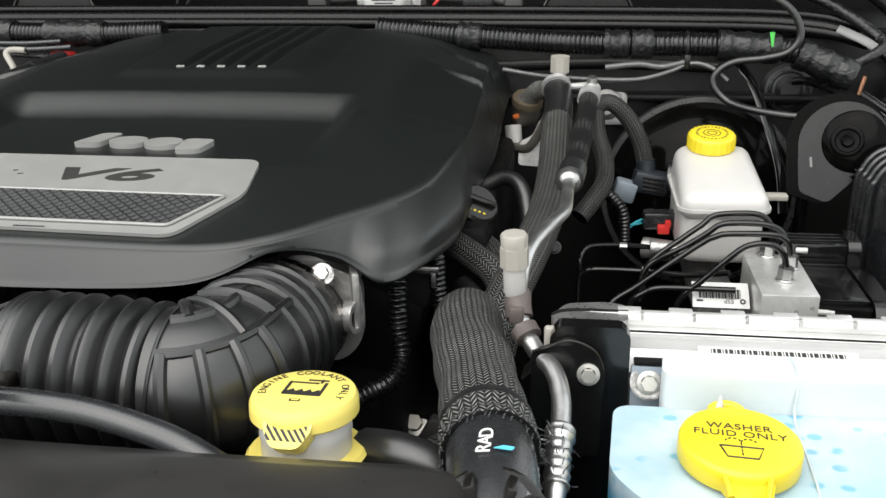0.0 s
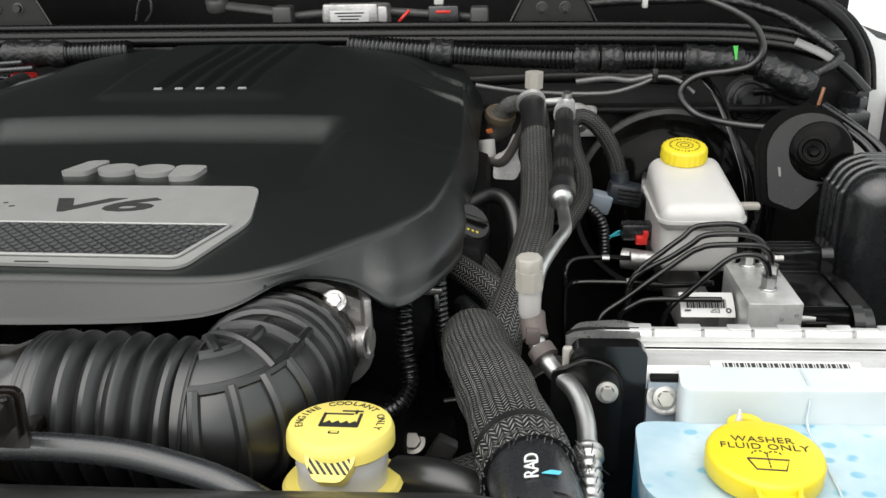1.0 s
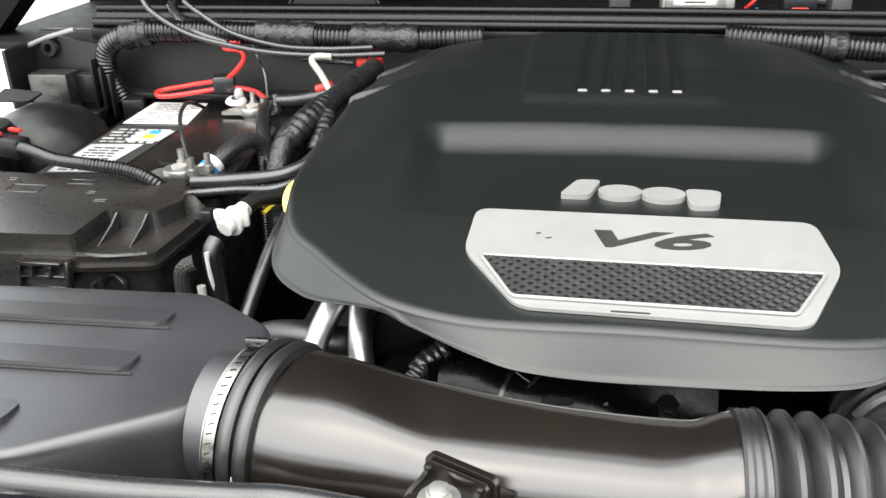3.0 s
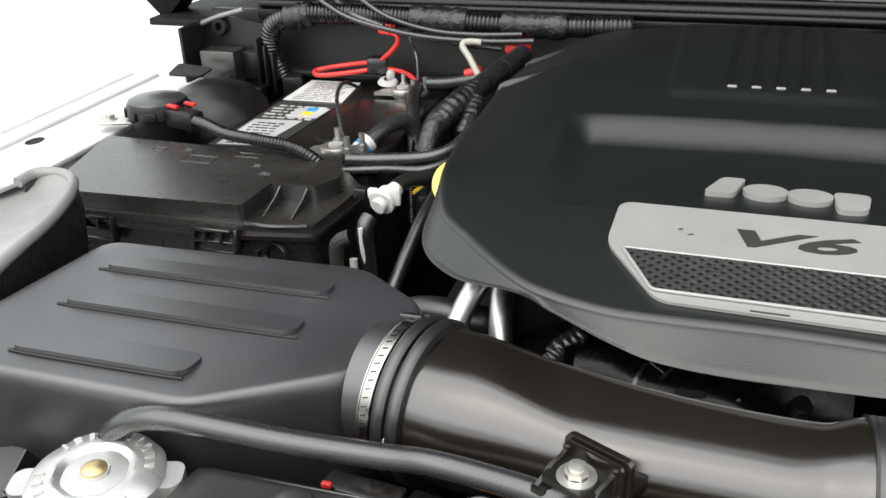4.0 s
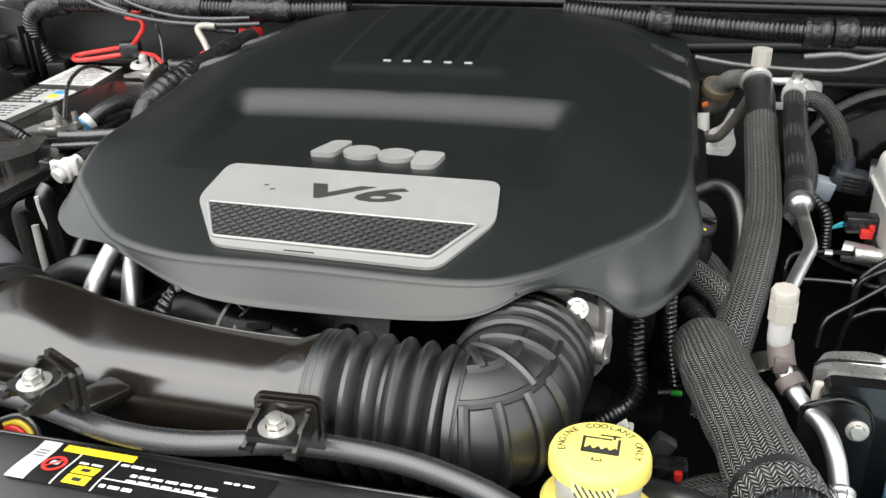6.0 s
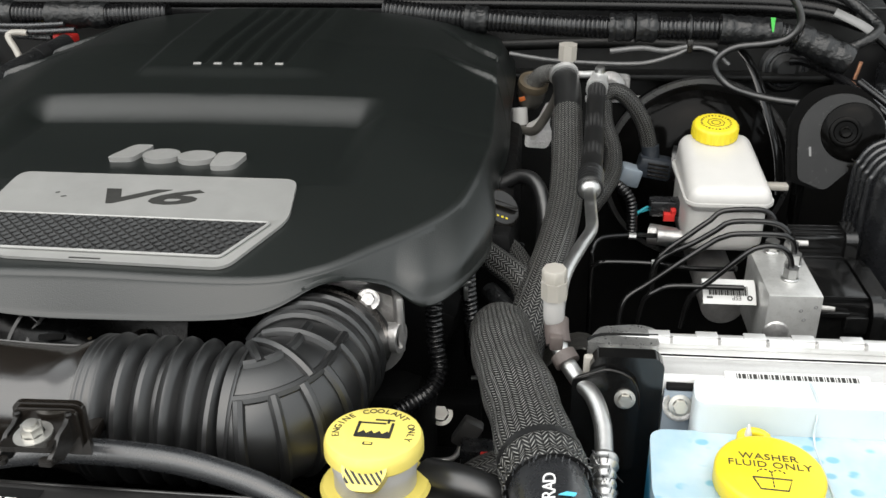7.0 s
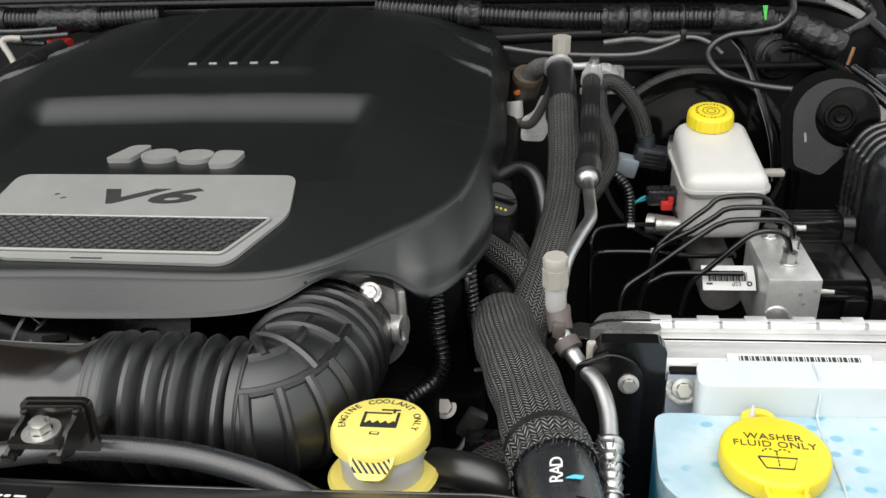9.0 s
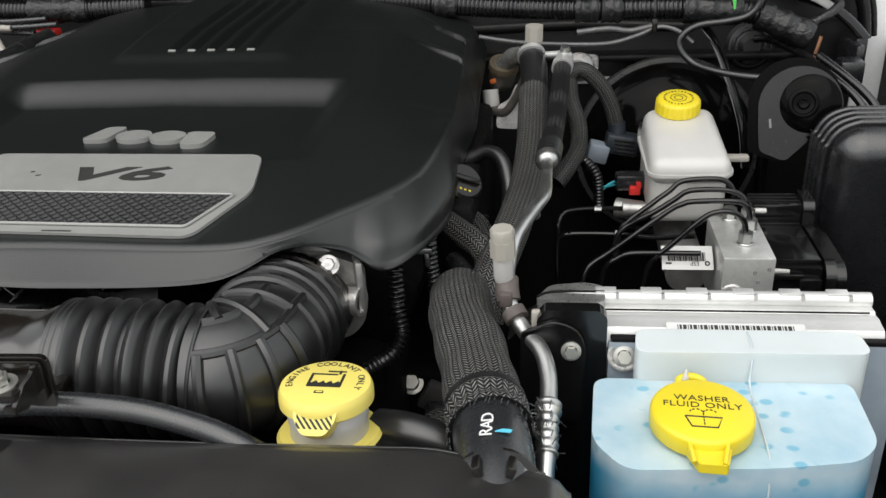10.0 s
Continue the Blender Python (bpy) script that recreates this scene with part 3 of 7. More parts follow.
def wiper_drive():
    t = thing("wiper_motor", (-.22, 1.37, 1.235), "grey cast wiper motor with a white label", "wiper motor")
    part("gearbox", box((.10, .05, .05), (-.217, 1.392, 1.268), .006), alu_cast, t)
    part("cover", box((.082, .01, .034), (-.222, 1.363, 1.28), .003), alu_cast, t)
    part("label", box((.058, .0006, .017), (-.223, 1.3574, 1.279), .0001), paper, t, "white printed label")
    for k in range(3):
        part("print_bar", box((.044 - .008 * k, .0004, .0018), (-.223, 1.3569, 1.284 - .0045 * k), 0), ink, t)
    part("mount_ear", box((.03, .03, .05), (-.325, 1.37, 1.27), .005), alu_shaded, t)
    part("mount_ear", box((.028, .03, .05), (-.03, 1.37, 1.265), .005), alu_shaded, t)
    part("tube_frame", tube([(-.33, 1.39, 1.275), (-.2, 1.41, 1.28), (-.03, 1.39, 1.27)], .007, 14), alu_shaded, t)
    part("crank_arm", tube([(-.47, 1.47, 1.288), (-.43, 1.455, 1.286), (-.33, 1.41, 1.28)], .008, 12, flat=.5), alu_shaded, t)
    part("pivot", lathe([(0, .008), (.014, .008), (.018, .003), (.018, -.01), (0, -.01)], frame_to((-.455, 1.46, 1.292), (0, -.4, 1)), 24), alu_shaded, t)
    t = thing("wiper_connector", (-.12, 1.37, 1.235), "black connector with red and blue wires", "connector")
    part("housing", box((.045, .03, .045), (-.083, 1.372, 1.27), .003), plastic, t)
    part("red_lock", box((.022, .004, .004), (-.083, 1.3555, 1.284), .001), red, t, "red locking tab")
    part("red_lock", box((.022, .004, .004), (-.083, 1.3555, 1.266), .001), red, t, "red locking tab")
    part("wire", tube([(-.155, 1.37, 1.262), (-.145, 1.362, 1.275), (-.135, 1.37, 1.285)], .0025, 8), red, t, "red wire")
    part("wire", tube([(-.15, 1.362, 1.258), (-.14, 1.356, 1.266), (-.13, 1.36, 1.258)], .0025, 8), blue, t, "blue wire")
    part("white_plug", box((.014, .014, .014), (-.09, 1.37, 1.3), .002), poly_white, t, "white plug")


def cowl_bracket(x, z, w):
    t = thing("cowl_bracket", (x, 1.315, z - .02), "black stamped trapezoid bracket behind the cowl seal", "bracket", "cowl brackets")
    m = Matrix.Translation((x, 1.32, z)) @ Matrix.Rotation(math.pi / 2 - .12, 4, "X")
    part("plate", prism(soften([(-w / 2, -.022), (w / 2, -.022), (w * .3, .026), (-w * .3, .026)], .006), 0, .003, m, .0006), firewall_paint, t)
    edge = [(-w / 2, -.022), (-w * .32, .021), (-w * .27, .027), (w * .27, .027), (w * .32, .021), (w / 2, -.022)]
    part("folded_edge", tube([m @ Vector((a, b, .004)) for a, b in edge], .0024, 8), plastic_satin, t)
    for s in (-1, 1):
        part("stud", hexagon(m @ Matrix.Translation((s * w * .13, .002, .003)), .006, .006, .0085), plastic_satin, t)


def cowl_sundries():
    t = thing("cowl_drain_panel", (-.6, 1.45, 1.24), "black plastic cowl drain panel", "panel")
    part("panel", box((.34, .1, .02), (-.8, 1.46, 1.33), .006, Matrix.Rotation(.2, 3, "X")), plastic, t)
    part("flange", box((.34, .02, .02), (-.8, 1.41, 1.323), .006), plastic_satin, t)
    t = thing("cowl_wire", (.3, 1.33, 1.27), "taped wire bundle lying in the cowl tray", "wire bundle")
    part("taped_wire", tube([(.10, 1.35, 1.290), (.16, 1.34, 1.296), (.24, 1.32, 1.300), (.31, 1.30, 1.301), (.37, 1.27, 1.287), (.41, 1.24, 1.264), (.437, 1.21, 1.242), (.432, 1.195, 1.232), (.40, 1.185, 1.216), (.375, 1.18, 1.204)], .0066, 14), tape, t)
    part("clip", box((.008, .015, .017), (.205, 1.328, 1.297), .002), poly_white, t, "white plastic clip")
    t = thing("black_loop_wire", (-.54, 1.42, 1.24), "thin looped black cable tie end", "cable tie")
    part("loop", tube([(-.575, 1.42, 1.27), (-.565, 1.42, 1.3), (-.55, 1.42, 1.305), (-.548, 1.42, 1.285), (-.56, 1.42, 1.268)], .0022, 8), rubber_grey, t)
    t = thing("grey_plug", (-.9, 1.36, 1.28), "grey wiring plug with a red seal over the seal", "plug")
    part("body", tube([(-.885, 1.365, 1.296), (-.84, 1.38, 1.3)], .011, 16), alu_shaded, t)
    part("red_seal", tube([(-.905, 1.36, 1.294), (-.893, 1.362, 1.295)], .011, 16), red, t, "red rubber seal")
    part("lead", tube([(-.905, 1.36, 1.294), (-.94, 1.33, 1.293), (-.95, 1.28, 1.288), (-.93, 1.235, 1.28), (-.89, 1.2, 1.262), (-.84, 1.19, 1.247)], .006, 12), rubber_grey, t, "grey lead")


cowl_seal()
wiper_drive()
cowl_bracket(-.725, 1.3, .13)
cowl_bracket(.076, 1.29, .125)
cowl_sundries()

# ---- engine and its cover ----
MID = -0.335


def cover_height(x, y):
    """The top of the cover: a sunken middle behind the badge plate, a slope up to the crown, and slatted channels."""
    fore = 1.1985 + 0.155 * (min(y, 0.84) - 0.605)
    back = max(0.0, y - 0.84)
    outer = fore + 0.085 * min(back, 0.21) + 0.035 * max(0.0, back - 0.21)
    outer -= 0.011 * smooth01(0.12, 0.27, abs(x - MID)) * smooth01(0.98, 1.15, y)
    floor = min(fore, 1.2151 + 0.02 * (y - 0.712)) if y > 0.712 else fore
    bow = 0.006 * ((x - MID) / 0.17) ** 2
    climb = min(1.0, max(0.0, (y + bow - 0.858) / 0.037))
    sunk = smooth01(-0.530, -0.498, x) * (1 - smooth01(-0.172, -0.138, x)) * (1 - (0.35 * climb * climb * (3 - 2 * climb) + 0.65 * climb))
    z = outer + (floor - outer) * sunk
    # channels running back from the five bright marks, in a crown with a firm edge on one side
    for k in range(5):
        gx = -0.3728 + 0.0236 * k + 0.05 * max(0, y - 0.96)
        z -= 0.006 * math.exp(-((x - gx) / 0.0062) ** 4) * smooth01(0.967, 0.975, y) * (1 - smooth01(1.17, 1.21, y))
    z += 0.0055 * smooth01(-0.441, -0.429, x) * (1 - smooth01(-0.25, -0.21, x)) * smooth01(0.935, 0.962, y)
    z -= 0.006 * smooth01(0.16, 0.31, abs(x - MID)) + 0.015 * smooth01(0.21, 0.30, abs(x - MID)) * smooth01(0.74, 0.86, y)
    # shoulder steps at the back corners
    for s in (-1, 1):
        d = s * (x - MID)
        for y0, d0, lean in ((1.128, .248, .9), (1.014, .258, .6)):
            e = y - y0 + lean * (d - d0)
            z += 0.0060 * smooth01(d0 - .045, d0 + .03, d) * (smooth01(-.0026, .0026, e) - smooth01(.003, .030, e))
    return z


# the crease between top and skirt, in plan, and the lower rim
CREASE = [(-.333, .579), (-.405, .578), (-.447, .580), (-.490, .591), (-.522, .609), (-.568, .654), (-.607, .705), (-.630, .82), (-.628, .96), (-.622, 1.06), (-.606, 1.145), (-.55, 1.19), (-.44, 1.205), (-.335, 1.21),
          (-.22, 1.208), (-.088, 1.211), (-.0425, 1.196), (-.040, 1.06), (-.036, .96), (-.034, .86), (-.036, .79), (-.043, .735), (-.055, .693), (-.078, .661), (-.108, .631), (-.152, .593), (-.205, .577)]
RIM = [(-0.329, 0.563, 1.164), (-0.3996, 0.562, 1.1681), (-0.4369, 0.5685, 1.1749), (-0.4811, 0.5846, 1.1847), (-0.512, 0.5966, 1.1911), (-0.5736, 0.6272, 1.1813), (-0.6171, 0.6885, 1.1815),
       (-0.6386, 0.8317, 1.18), (-0.645, 0.96, 1.178), (-0.64, 1.07, 1.188), (-0.622, 1.165, 1.198), (-0.555, 1.218, 1.207), (-0.44, 1.235, 1.216), (-0.335, 1.24, 1.219),
       (-0.22, 1.235, 1.216), (-0.08, 1.238, 1.205), (-0.026, 1.216, 1.190), (-0.024, 1.07, 1.16), (-0.023, 0.96, 1.15), (-0.030, 0.86, 1.147), (-0.0285, 0.725, 1.158),
       (-0.0325, 0.680, 1.160), (-0.0500, 0.633, 1.160), (-0.0748, 0.6123, 1.1562), (-0.1066, 0.6067, 1.1781), (-0.1453, 0.5857, 1.1895), (-0.2008, 0.5585, 1.1737)]


def ring(ctrl, n):
    """n points on the closed curve, the same share of each span."""
    p = [Vector(q) for q in ctrl]
    k, out = len(p), []
    for i in range(n):
        s = i * k / n
        j, t = int(s), s - int(s)
        a, b, c, d = p[j - 1], p[j % k], p[(j + 1) % k], p[(j + 2) % k]
        out.append(0.5 * ((2 * b) + (c - a) * t + (2 * a - 5 * b + 4 * c - d) * t * t + (3 * b - a - 3 * c + d) * t ** 3))
    return out


def engine_cover():
    t = thing("engine_cover", (MID, 0.88, 1.15), "large grained black plastic engine cover with a silver badge plate", "engine cover")
    n, rows = 1000, 130
    crease, rim = ring([(x, y, 0) for x, y in CREASE], n), ring(RIM, n)
    for c in crease:
        c.z = cover_height(c.x, c.y) - 0.0038
    mid = Vector((MID, 0.88, 0))
    bm = bmesh.new()
    loops = []
    # rolled lower lip, then the skirt, then the top
    for f, out in ((0.0, 0.0), (0.03, 0.0012), (0.10, 0.0012), (0.125, 0.0002), (0.16, 0.0), (0.22, 0), (0.3, 0), (0.4, 0), (0.5, 0), (0.6, 0), (0.7, 0), (0.8, 0), (0.88, 0), (0.94, 0.0)):
        row = []
        for r, c in zip(rim, crease):
            d = Vector((r.x - mid.x, r.y - mid.y, 0)).normalized()
            swell = max(0, (c - r).length - 0.040) * 0.3 * f * (1 - f)
            fold = .0095 * smooth01(.036, .064, (c - r).length) * (1 - smooth01(.69, .76, r.y)) * min(f / .42, (1 - f) / .58)
            row.append(bm.verts.new(r.lerp(c, f) + d * (out + fold) + (d * .5 + Vector((0, 0, .86))) * swell))
        loops.append(row)
    for j in range(rows):
        s = ((j + 0.6) / rows) ** 1.7
        row = []
        for c in crease:
            x, y = c.x + (mid.x - c.x) * s, c.y + (mid.y - c.y) * s
            d = (Vector((c.x, c.y)) - Vector((x, y))).length
            u = 1 - min(1, d / (0.007 + 0.006 * smooth01(.78, .9, c.y)))
            w = math.sqrt(1 - u * u)
            row.append(bm.verts.new((x, y, c.z + (cover_height(x, y) - c.z) * w)))
        loops.append(row)
    for a, b in zip(loops, loops[1:]):
        for k in range(n):
            bm.faces.new((a[k], a[(k + 1) % n], b[(k + 1) % n], b[k]))
    bm.faces.new(loops[-1])
    # inside of the lip
    low = [bm.verts.new(p - Vector((p.x - mid.x, p.y - mid.y, 0)).normalized() * 0.004 + Vector((0, 0, 0.002))) for p in rim]
    high = [bm.verts.new(c + (mid - Vector((c.x, c.y, 0))).normalized() * 0.006 - Vector((0, 0, 0.006))) for c in crease]
    for a, b in ((loops[0], low), (low, high)):
        for k in range(n):
            bm.faces.new((a[k], b[k], b[(k + 1) % n], a[(k + 1) % n]))
    part("shell", bm, plastic_cover, t, sharp=38)
    # badge plate, its mesh inlay and its lettering
    tilt = math.atan(0.155)
    m = Matrix.Translation((0, 0.605, 1.1985)) @ Matrix.Rotation(tilt, 4, "X")
    k = 1 / math.cos(tilt)
    plate = soften([(x, (y - 0.605) * k) for x, y in ((-.456, .660), (-.453, .720), (-.196, .716), (-.189, .655), (-.222, .588), (-.412, .595))], 0.012, 6)
    hole = soften([(x, (y - 0.605) * k) for x, y in ((-.443, .6535), (-.2015, .6475), (-.229, .6), (-.416, .605))], 0.004, 3)
    badge = prism(plate, 0.0005, 0.0032, m, 0.0006)
    badge_ob = part("badge_plate", badge, silver, t, "brushed silver badge plate with worn spots")
    part("mesh_backing", prism(hole, 0.0033, 0.0036, m, 0.0), deep, badge_ob, "dark backing of the mesh inlay", smooth=False)
    cell_x, cell_y = 0.0102, 0.0130
    poly = [Vector(q) for q in ((-.443, .0485 * k), (-.2015, .0425 * k), (-.229, -.005 * k), (-.416, 0))]
    bm = bmesh.new()
    for row in range(-3, 20):
        for c in range(-1, 30):
            px = -0.45 + cell_x * (c + 0.5 * (row % 2))
            py = -0.006 + row * cell_y * 0.34
            q = Vector((px, py))
            if not all((poly[(i + 1) % 4] - poly[i]).normalized().cross(q - poly[i]) < 0.006 for i in range(4)):
                continue
            # one raised lozenge frame of the expanded mesh
            ring_o = [(px + cell_x * 0.5 * dx, py + cell_y * 0.34 * dy) for dx, dy in ((-1, 0), (0, 1), (1, 0), (0, -1))]
            ring_i = [(px + cell_x * 0.3 * dx, py + cell_y * 0.2 * dy) for dx, dy in ((-1, 0), (0, 1), (1, 0), (0, -1))]
            vo = [bm.verts.new((*p, 0.0036)) for p in ring_o]
            vm = [bm.verts.new(((a[0] + b[0]) / 2, (a[1] + b[1]) / 2, 0.0052)) for a, b in zip(ring_o, ring_i)]
            vi = [bm.verts.new((*p, 0.0036)) for p in ring_i]
            for a, b in ((vo, vm), (vm, vi)):
                for e in range(4):
                    bm.faces.new((a[e], a[(e + 1) % 4], b[(e + 1) % 4], b[e]))
    for i in range(4):
        e = (poly[(i + 1) % 4] - poly[i]).normalized()
        bmesh.ops.bisect_plane(bm, geom=bm.verts[:] + bm.edges[:] + bm.faces[:], plane_co=(poly[i].x, poly[i].y, 0), plane_no=(-e.y, e.x, 0), clear_outer=True)
    bm.transform(m)
    edge = soften([tuple(p) for p in poly], .004, 3)
    part("inlay_rim", tube([m @ Vector((*p, .0046)) for p in edge + edge[:1]], .0013, 8, .01, smooth_path=False), silver, badge_ob, "raised silver rim round the inlay")
    part("mesh_inlay", bm, mesh_black, badge_ob, "black expanded mesh inlay", smooth=False)
    v6 = lettering("V6", 0.031, m @ Matrix.Translation((-0.3275, 0.0765 * k, 0.0033)), 0.0003, 1.02, 0.3, 2.75, 0.0009)
    part("badge_lettering", v6, ink, badge_ob, "black V6 lettering")
    for wx, wy, w in ((-.402, .0825, .004), (-.394, .0765, .005), (-.336, -.0105, .026)):
        part("worn_spot", prism(rounded(w, 0.0016, 0.0007), 0.0033, 0.0035, m @ Matrix.Translation((wx, wy, 0)) @ Matrix.Rotation(0.25 if wy > 0 else -0.02, 4, "Z"), 0), ink, badge_ob, smooth=False)
    # the maker's mark as four plain raised shapes
    ml = Matrix.Translation((0, 0.607, 1.2131)) @ Matrix.Rotation(0.02, 4, "X")
    shapes = [soften([(-.389, .147), (-.374, .181), (-.354, .181), (-.364, .147)], .006),
              [(-.339 + .018 * math.cos(a), .158 + .0135 * math.sin(a)) for a in (2 * math.pi * i / 20 for i in range(20))],
              [(-.304 + .018 * math.cos(a), .1555 + .0135 * math.sin(a)) for a in (2 * math.pi * i / 20 for i in range(20))],
              soften([(-.286, .167), (-.257, .165), (-.262, .133), (-.285, .131)], .008)]
    for s in shapes:
        part("emblem_shape", prism(s, -0.002, 0.0045, ml, 0.0008), silver, t, "plain raised silver emblem shape")
    for g in range(5):
        x = -0.3728 + 0.0236 * g
        part("bright_mark", box((0.0092, 0.0036, 0.002), (x, 0.966, cover_height(x, 0.966) + 0.0004), 0.0006, Matrix.Rotation(0.35, 3, "X")), silver, t, "small bright rectangular mark")


def engine_block():
    t = thing("engine_block", (MID, 0.85, 0.64), "engine block under the cover, coloured dark for the shade", "engine")
    # Block and heads coloured near-black for the shade under the cover.
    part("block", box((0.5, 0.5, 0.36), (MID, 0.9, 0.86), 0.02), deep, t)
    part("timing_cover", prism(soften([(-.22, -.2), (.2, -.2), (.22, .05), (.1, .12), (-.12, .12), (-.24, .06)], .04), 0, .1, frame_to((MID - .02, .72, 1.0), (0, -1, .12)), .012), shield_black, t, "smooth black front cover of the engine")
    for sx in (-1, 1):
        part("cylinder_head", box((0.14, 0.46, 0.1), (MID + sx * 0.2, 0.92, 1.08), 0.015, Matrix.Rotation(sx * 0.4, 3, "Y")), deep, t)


engine_cover()
engine_block()

# ---- intake: duct, bellows, elbow, throttle body ----
def arc_rib(path, r, s, a0, a1, thick, bm=None):
    """A raised rib on a hose of radius r, round it from angle a0 to a1 (0 is up, 90 outward), at share s of path."""
    i = min(len(path) - 2, max(1, int(s * (len(path) - 1))))
    q, tang = path[i], (path[i + 1] - path[i - 1]).normalized()
    up = Vector((0, 0, 1))
    out = tang.cross(up).normalized()
    up = out.cross(tang)
    pts = [q + (r + thick * .4) * (math.cos(a) * up + math.sin(a) * out) for a in (radians(a0 + (a1 - a0) * k / 24) for k in range(25))]
    return tube(pts, thick, 8, .01, bm=bm, smooth_path=False)


def long_rib(path, r, s0, s1, a, thick):
    pts = []
    for k in range(15):
        i = min(len(path) - 2, max(1, int((s0 + (s1 - s0) * k / 14) * (len(path) - 1))))
        q, tang = path[i], (path[i + 1] - path[i - 1]).normalized()
        out = tang.cross(Vector((0, 0, 1))).normalized()
        up = out.cross(tang)
        pts.append(q + (r + thick * .2) * (math.cos(radians(a)) * up + math.sin(radians(a)) * out))
    return tube(pts, thick, 8, .01, smooth_path=False)


def bracket_bolt(t, at, z):
    b = part("bracket_bolt", hexagon(frame_to(at, z), .0064, .0070, .0108), zinc, t, "bright zinc flange bolt")
    part("bolt_tip", lathe([(0, .0095), (.004, .009), (.0045, .006), (.0045, .005)], frame_to(at, z), 16), zinc, b)


def intake_duct():
    t = thing("intake_duct", (-0.4, 0.49, 1.1), "satin black plastic intake duct with a ribbed rubber elbow", "intake duct")
    R = 0.049
    path = [(-.578, .511, 1.150), (-.548, .505, 1.150), (-.50, .499, 1.148), (-.42, .488, 1.145), (-.34, .484, 1.143), (-.30, .484, 1.1425), (-.274, .487, 1.1425)]

    def girth(d, s):
        return R + 0.0045 * smooth01(.018, .034, d) * (1 - smooth01(0.045, 0.12, d)) - .0075 * smooth01(.06, .26, d) + .006 * smooth01(.272, .300, d)
    lean = Vector((0, -.06, .998))

    def pressed(p):
        """The duct's upper face is pressed flat between its round inlet and its outlet cuff."""
        u = min(1, max(0, (p.x + .578) / .316))
        axis = Vector((p.x, .511 - .027 * smooth01(0, .75, u), 1.150 - .0075 * u))
        d = (p - axis).dot(lean)
        most = .0500 - .0120 * smooth01(-.530, -.455, p.x + .5 * (p.y - axis.y)) * (1 - smooth01(-.325, -.275, p.x))
        over = d - most
        soft = 0 if over < -.009 else over if over > .009 else (over + .009) ** 2 / .036
        return p - lean * (soft * .9)
    own = tube(path, girth, 96, .003)
    for v in own.verts:
        v.co = pressed(v.co)
    part("tube", own, plastic_duct, t)
    pts = spline(path, .01)
    seam = [p + Vector((0, .62, .785)) * (.0497 - .0075 * smooth01(-.54, -.34, p.x) + .006 * smooth01(-.305, -.278, p.x)) for p in pts[4:-1]]
    part("mould_seam", tube([pressed(p) for p in seam], .0011, 8), plastic_duct, t, "thin moulding seam")
    part("end_band", tube([(-.281, .487, 1.1425), (-.272, .487, 1.1425), (-.267, .4872, 1.1425)], .0503, 64, .002, rings=(.0042, .0009)), rubber, t, "finely ringed rubber cuff")
    part("bellows", tube([(-.268, .487, 1.1425), (-.235, .488, 1.142), (-.205, .489, 1.140), (-.180, .4895, 1.138)], lambda d, s: .0516 - .0016 * s, 64, rings=(0.0147, 0.0085)), rubber, t, "ribbed black rubber bellows")
    # the bend: its inner side is gathered at the bend's axis
    bx, by, bend = -.185, .518, .029
    arc = [Vector((bx + bend * math.sin(a), by - bend * math.cos(a), 1.138)) for a in (radians(86 * k / 10) for k in range(11))] + [Vector((-.155, .548, 1.1325)), Vector((-.152, .578, 1.129)), Vector((-.149, .606, 1.1265))]
    bm = bmesh.new()
    loops = []
    for i in range(45):
        if i <= 24:
            q = radians(90 * i / 24)
            cx, cy, out, cz = bx + bend * math.sin(q), by - bend * math.cos(q), Vector((math.sin(q), -math.cos(q), 0)), 1.138
        else:
            f = (i - 24) / 20
            cx, cy, out, cz = bx + bend + .008 * f, by + .09 * f, Vector((1, 0, 0)), 1.138 - .012 * f
        row = []
        for k in range(64):
            a = 2 * math.pi * k / 64
            side = max(.0482 * math.cos(a), -bend * .93 if i <= 24 else -.027 - .021 * smooth01(24, 34, i))
            row.append(bm.verts.new(Vector((cx, cy, cz)) + out * side + Vector((0, 0, (.0482 - .003 * smooth01(20, 34, i)) * math.sin(a)))))
        loops.append(row)
    for p, q in zip(loops, loops[1:]):
        for k in range(64):
            bm.faces.new((p[k], p[(k + 1) % 64], q[(k + 1) % 64], q[k]))
    elbow = part("elbow", bm, rubber, t, "black rubber elbow with raised ribs")
    line = spline(arc, .003)
    for s, a0, a1 in ((.08, 42, 195), (.2, 42, 195), (.32, 42, 195), (.44, 42, 195), (.56, 42, 195), (.68, -60, 190), (.78, -75, 185), (.88, -80, 185), (.2, -22, 12), (.36, -26, 40), (.52, -22, 40)):
        part("rib", arc_rib(line, .0466, s, a0, a1, .0042), rubber, elbow)
    for s0, s1, a in ((.06, .68, 41), (.1, .6, 10), (.2, .52, -24)):
        part("cross_rib", long_rib(line, .0466, s0, s1, a, .0040), rubber, elbow)
    axis = (1, -.22, 0)
    for d in (0.010, 0.021):
        part("bead", lathe([(0.050, -.0045), (0.0565, -.0045), (0.0585, -.002), (.0585, .002), (0.0565, .0045), (0.050, .0045)], frame_to((-.5695 + d, .509 - d * .22, 1.150), axis), 64), rubber, t, "rounded rubber bead")
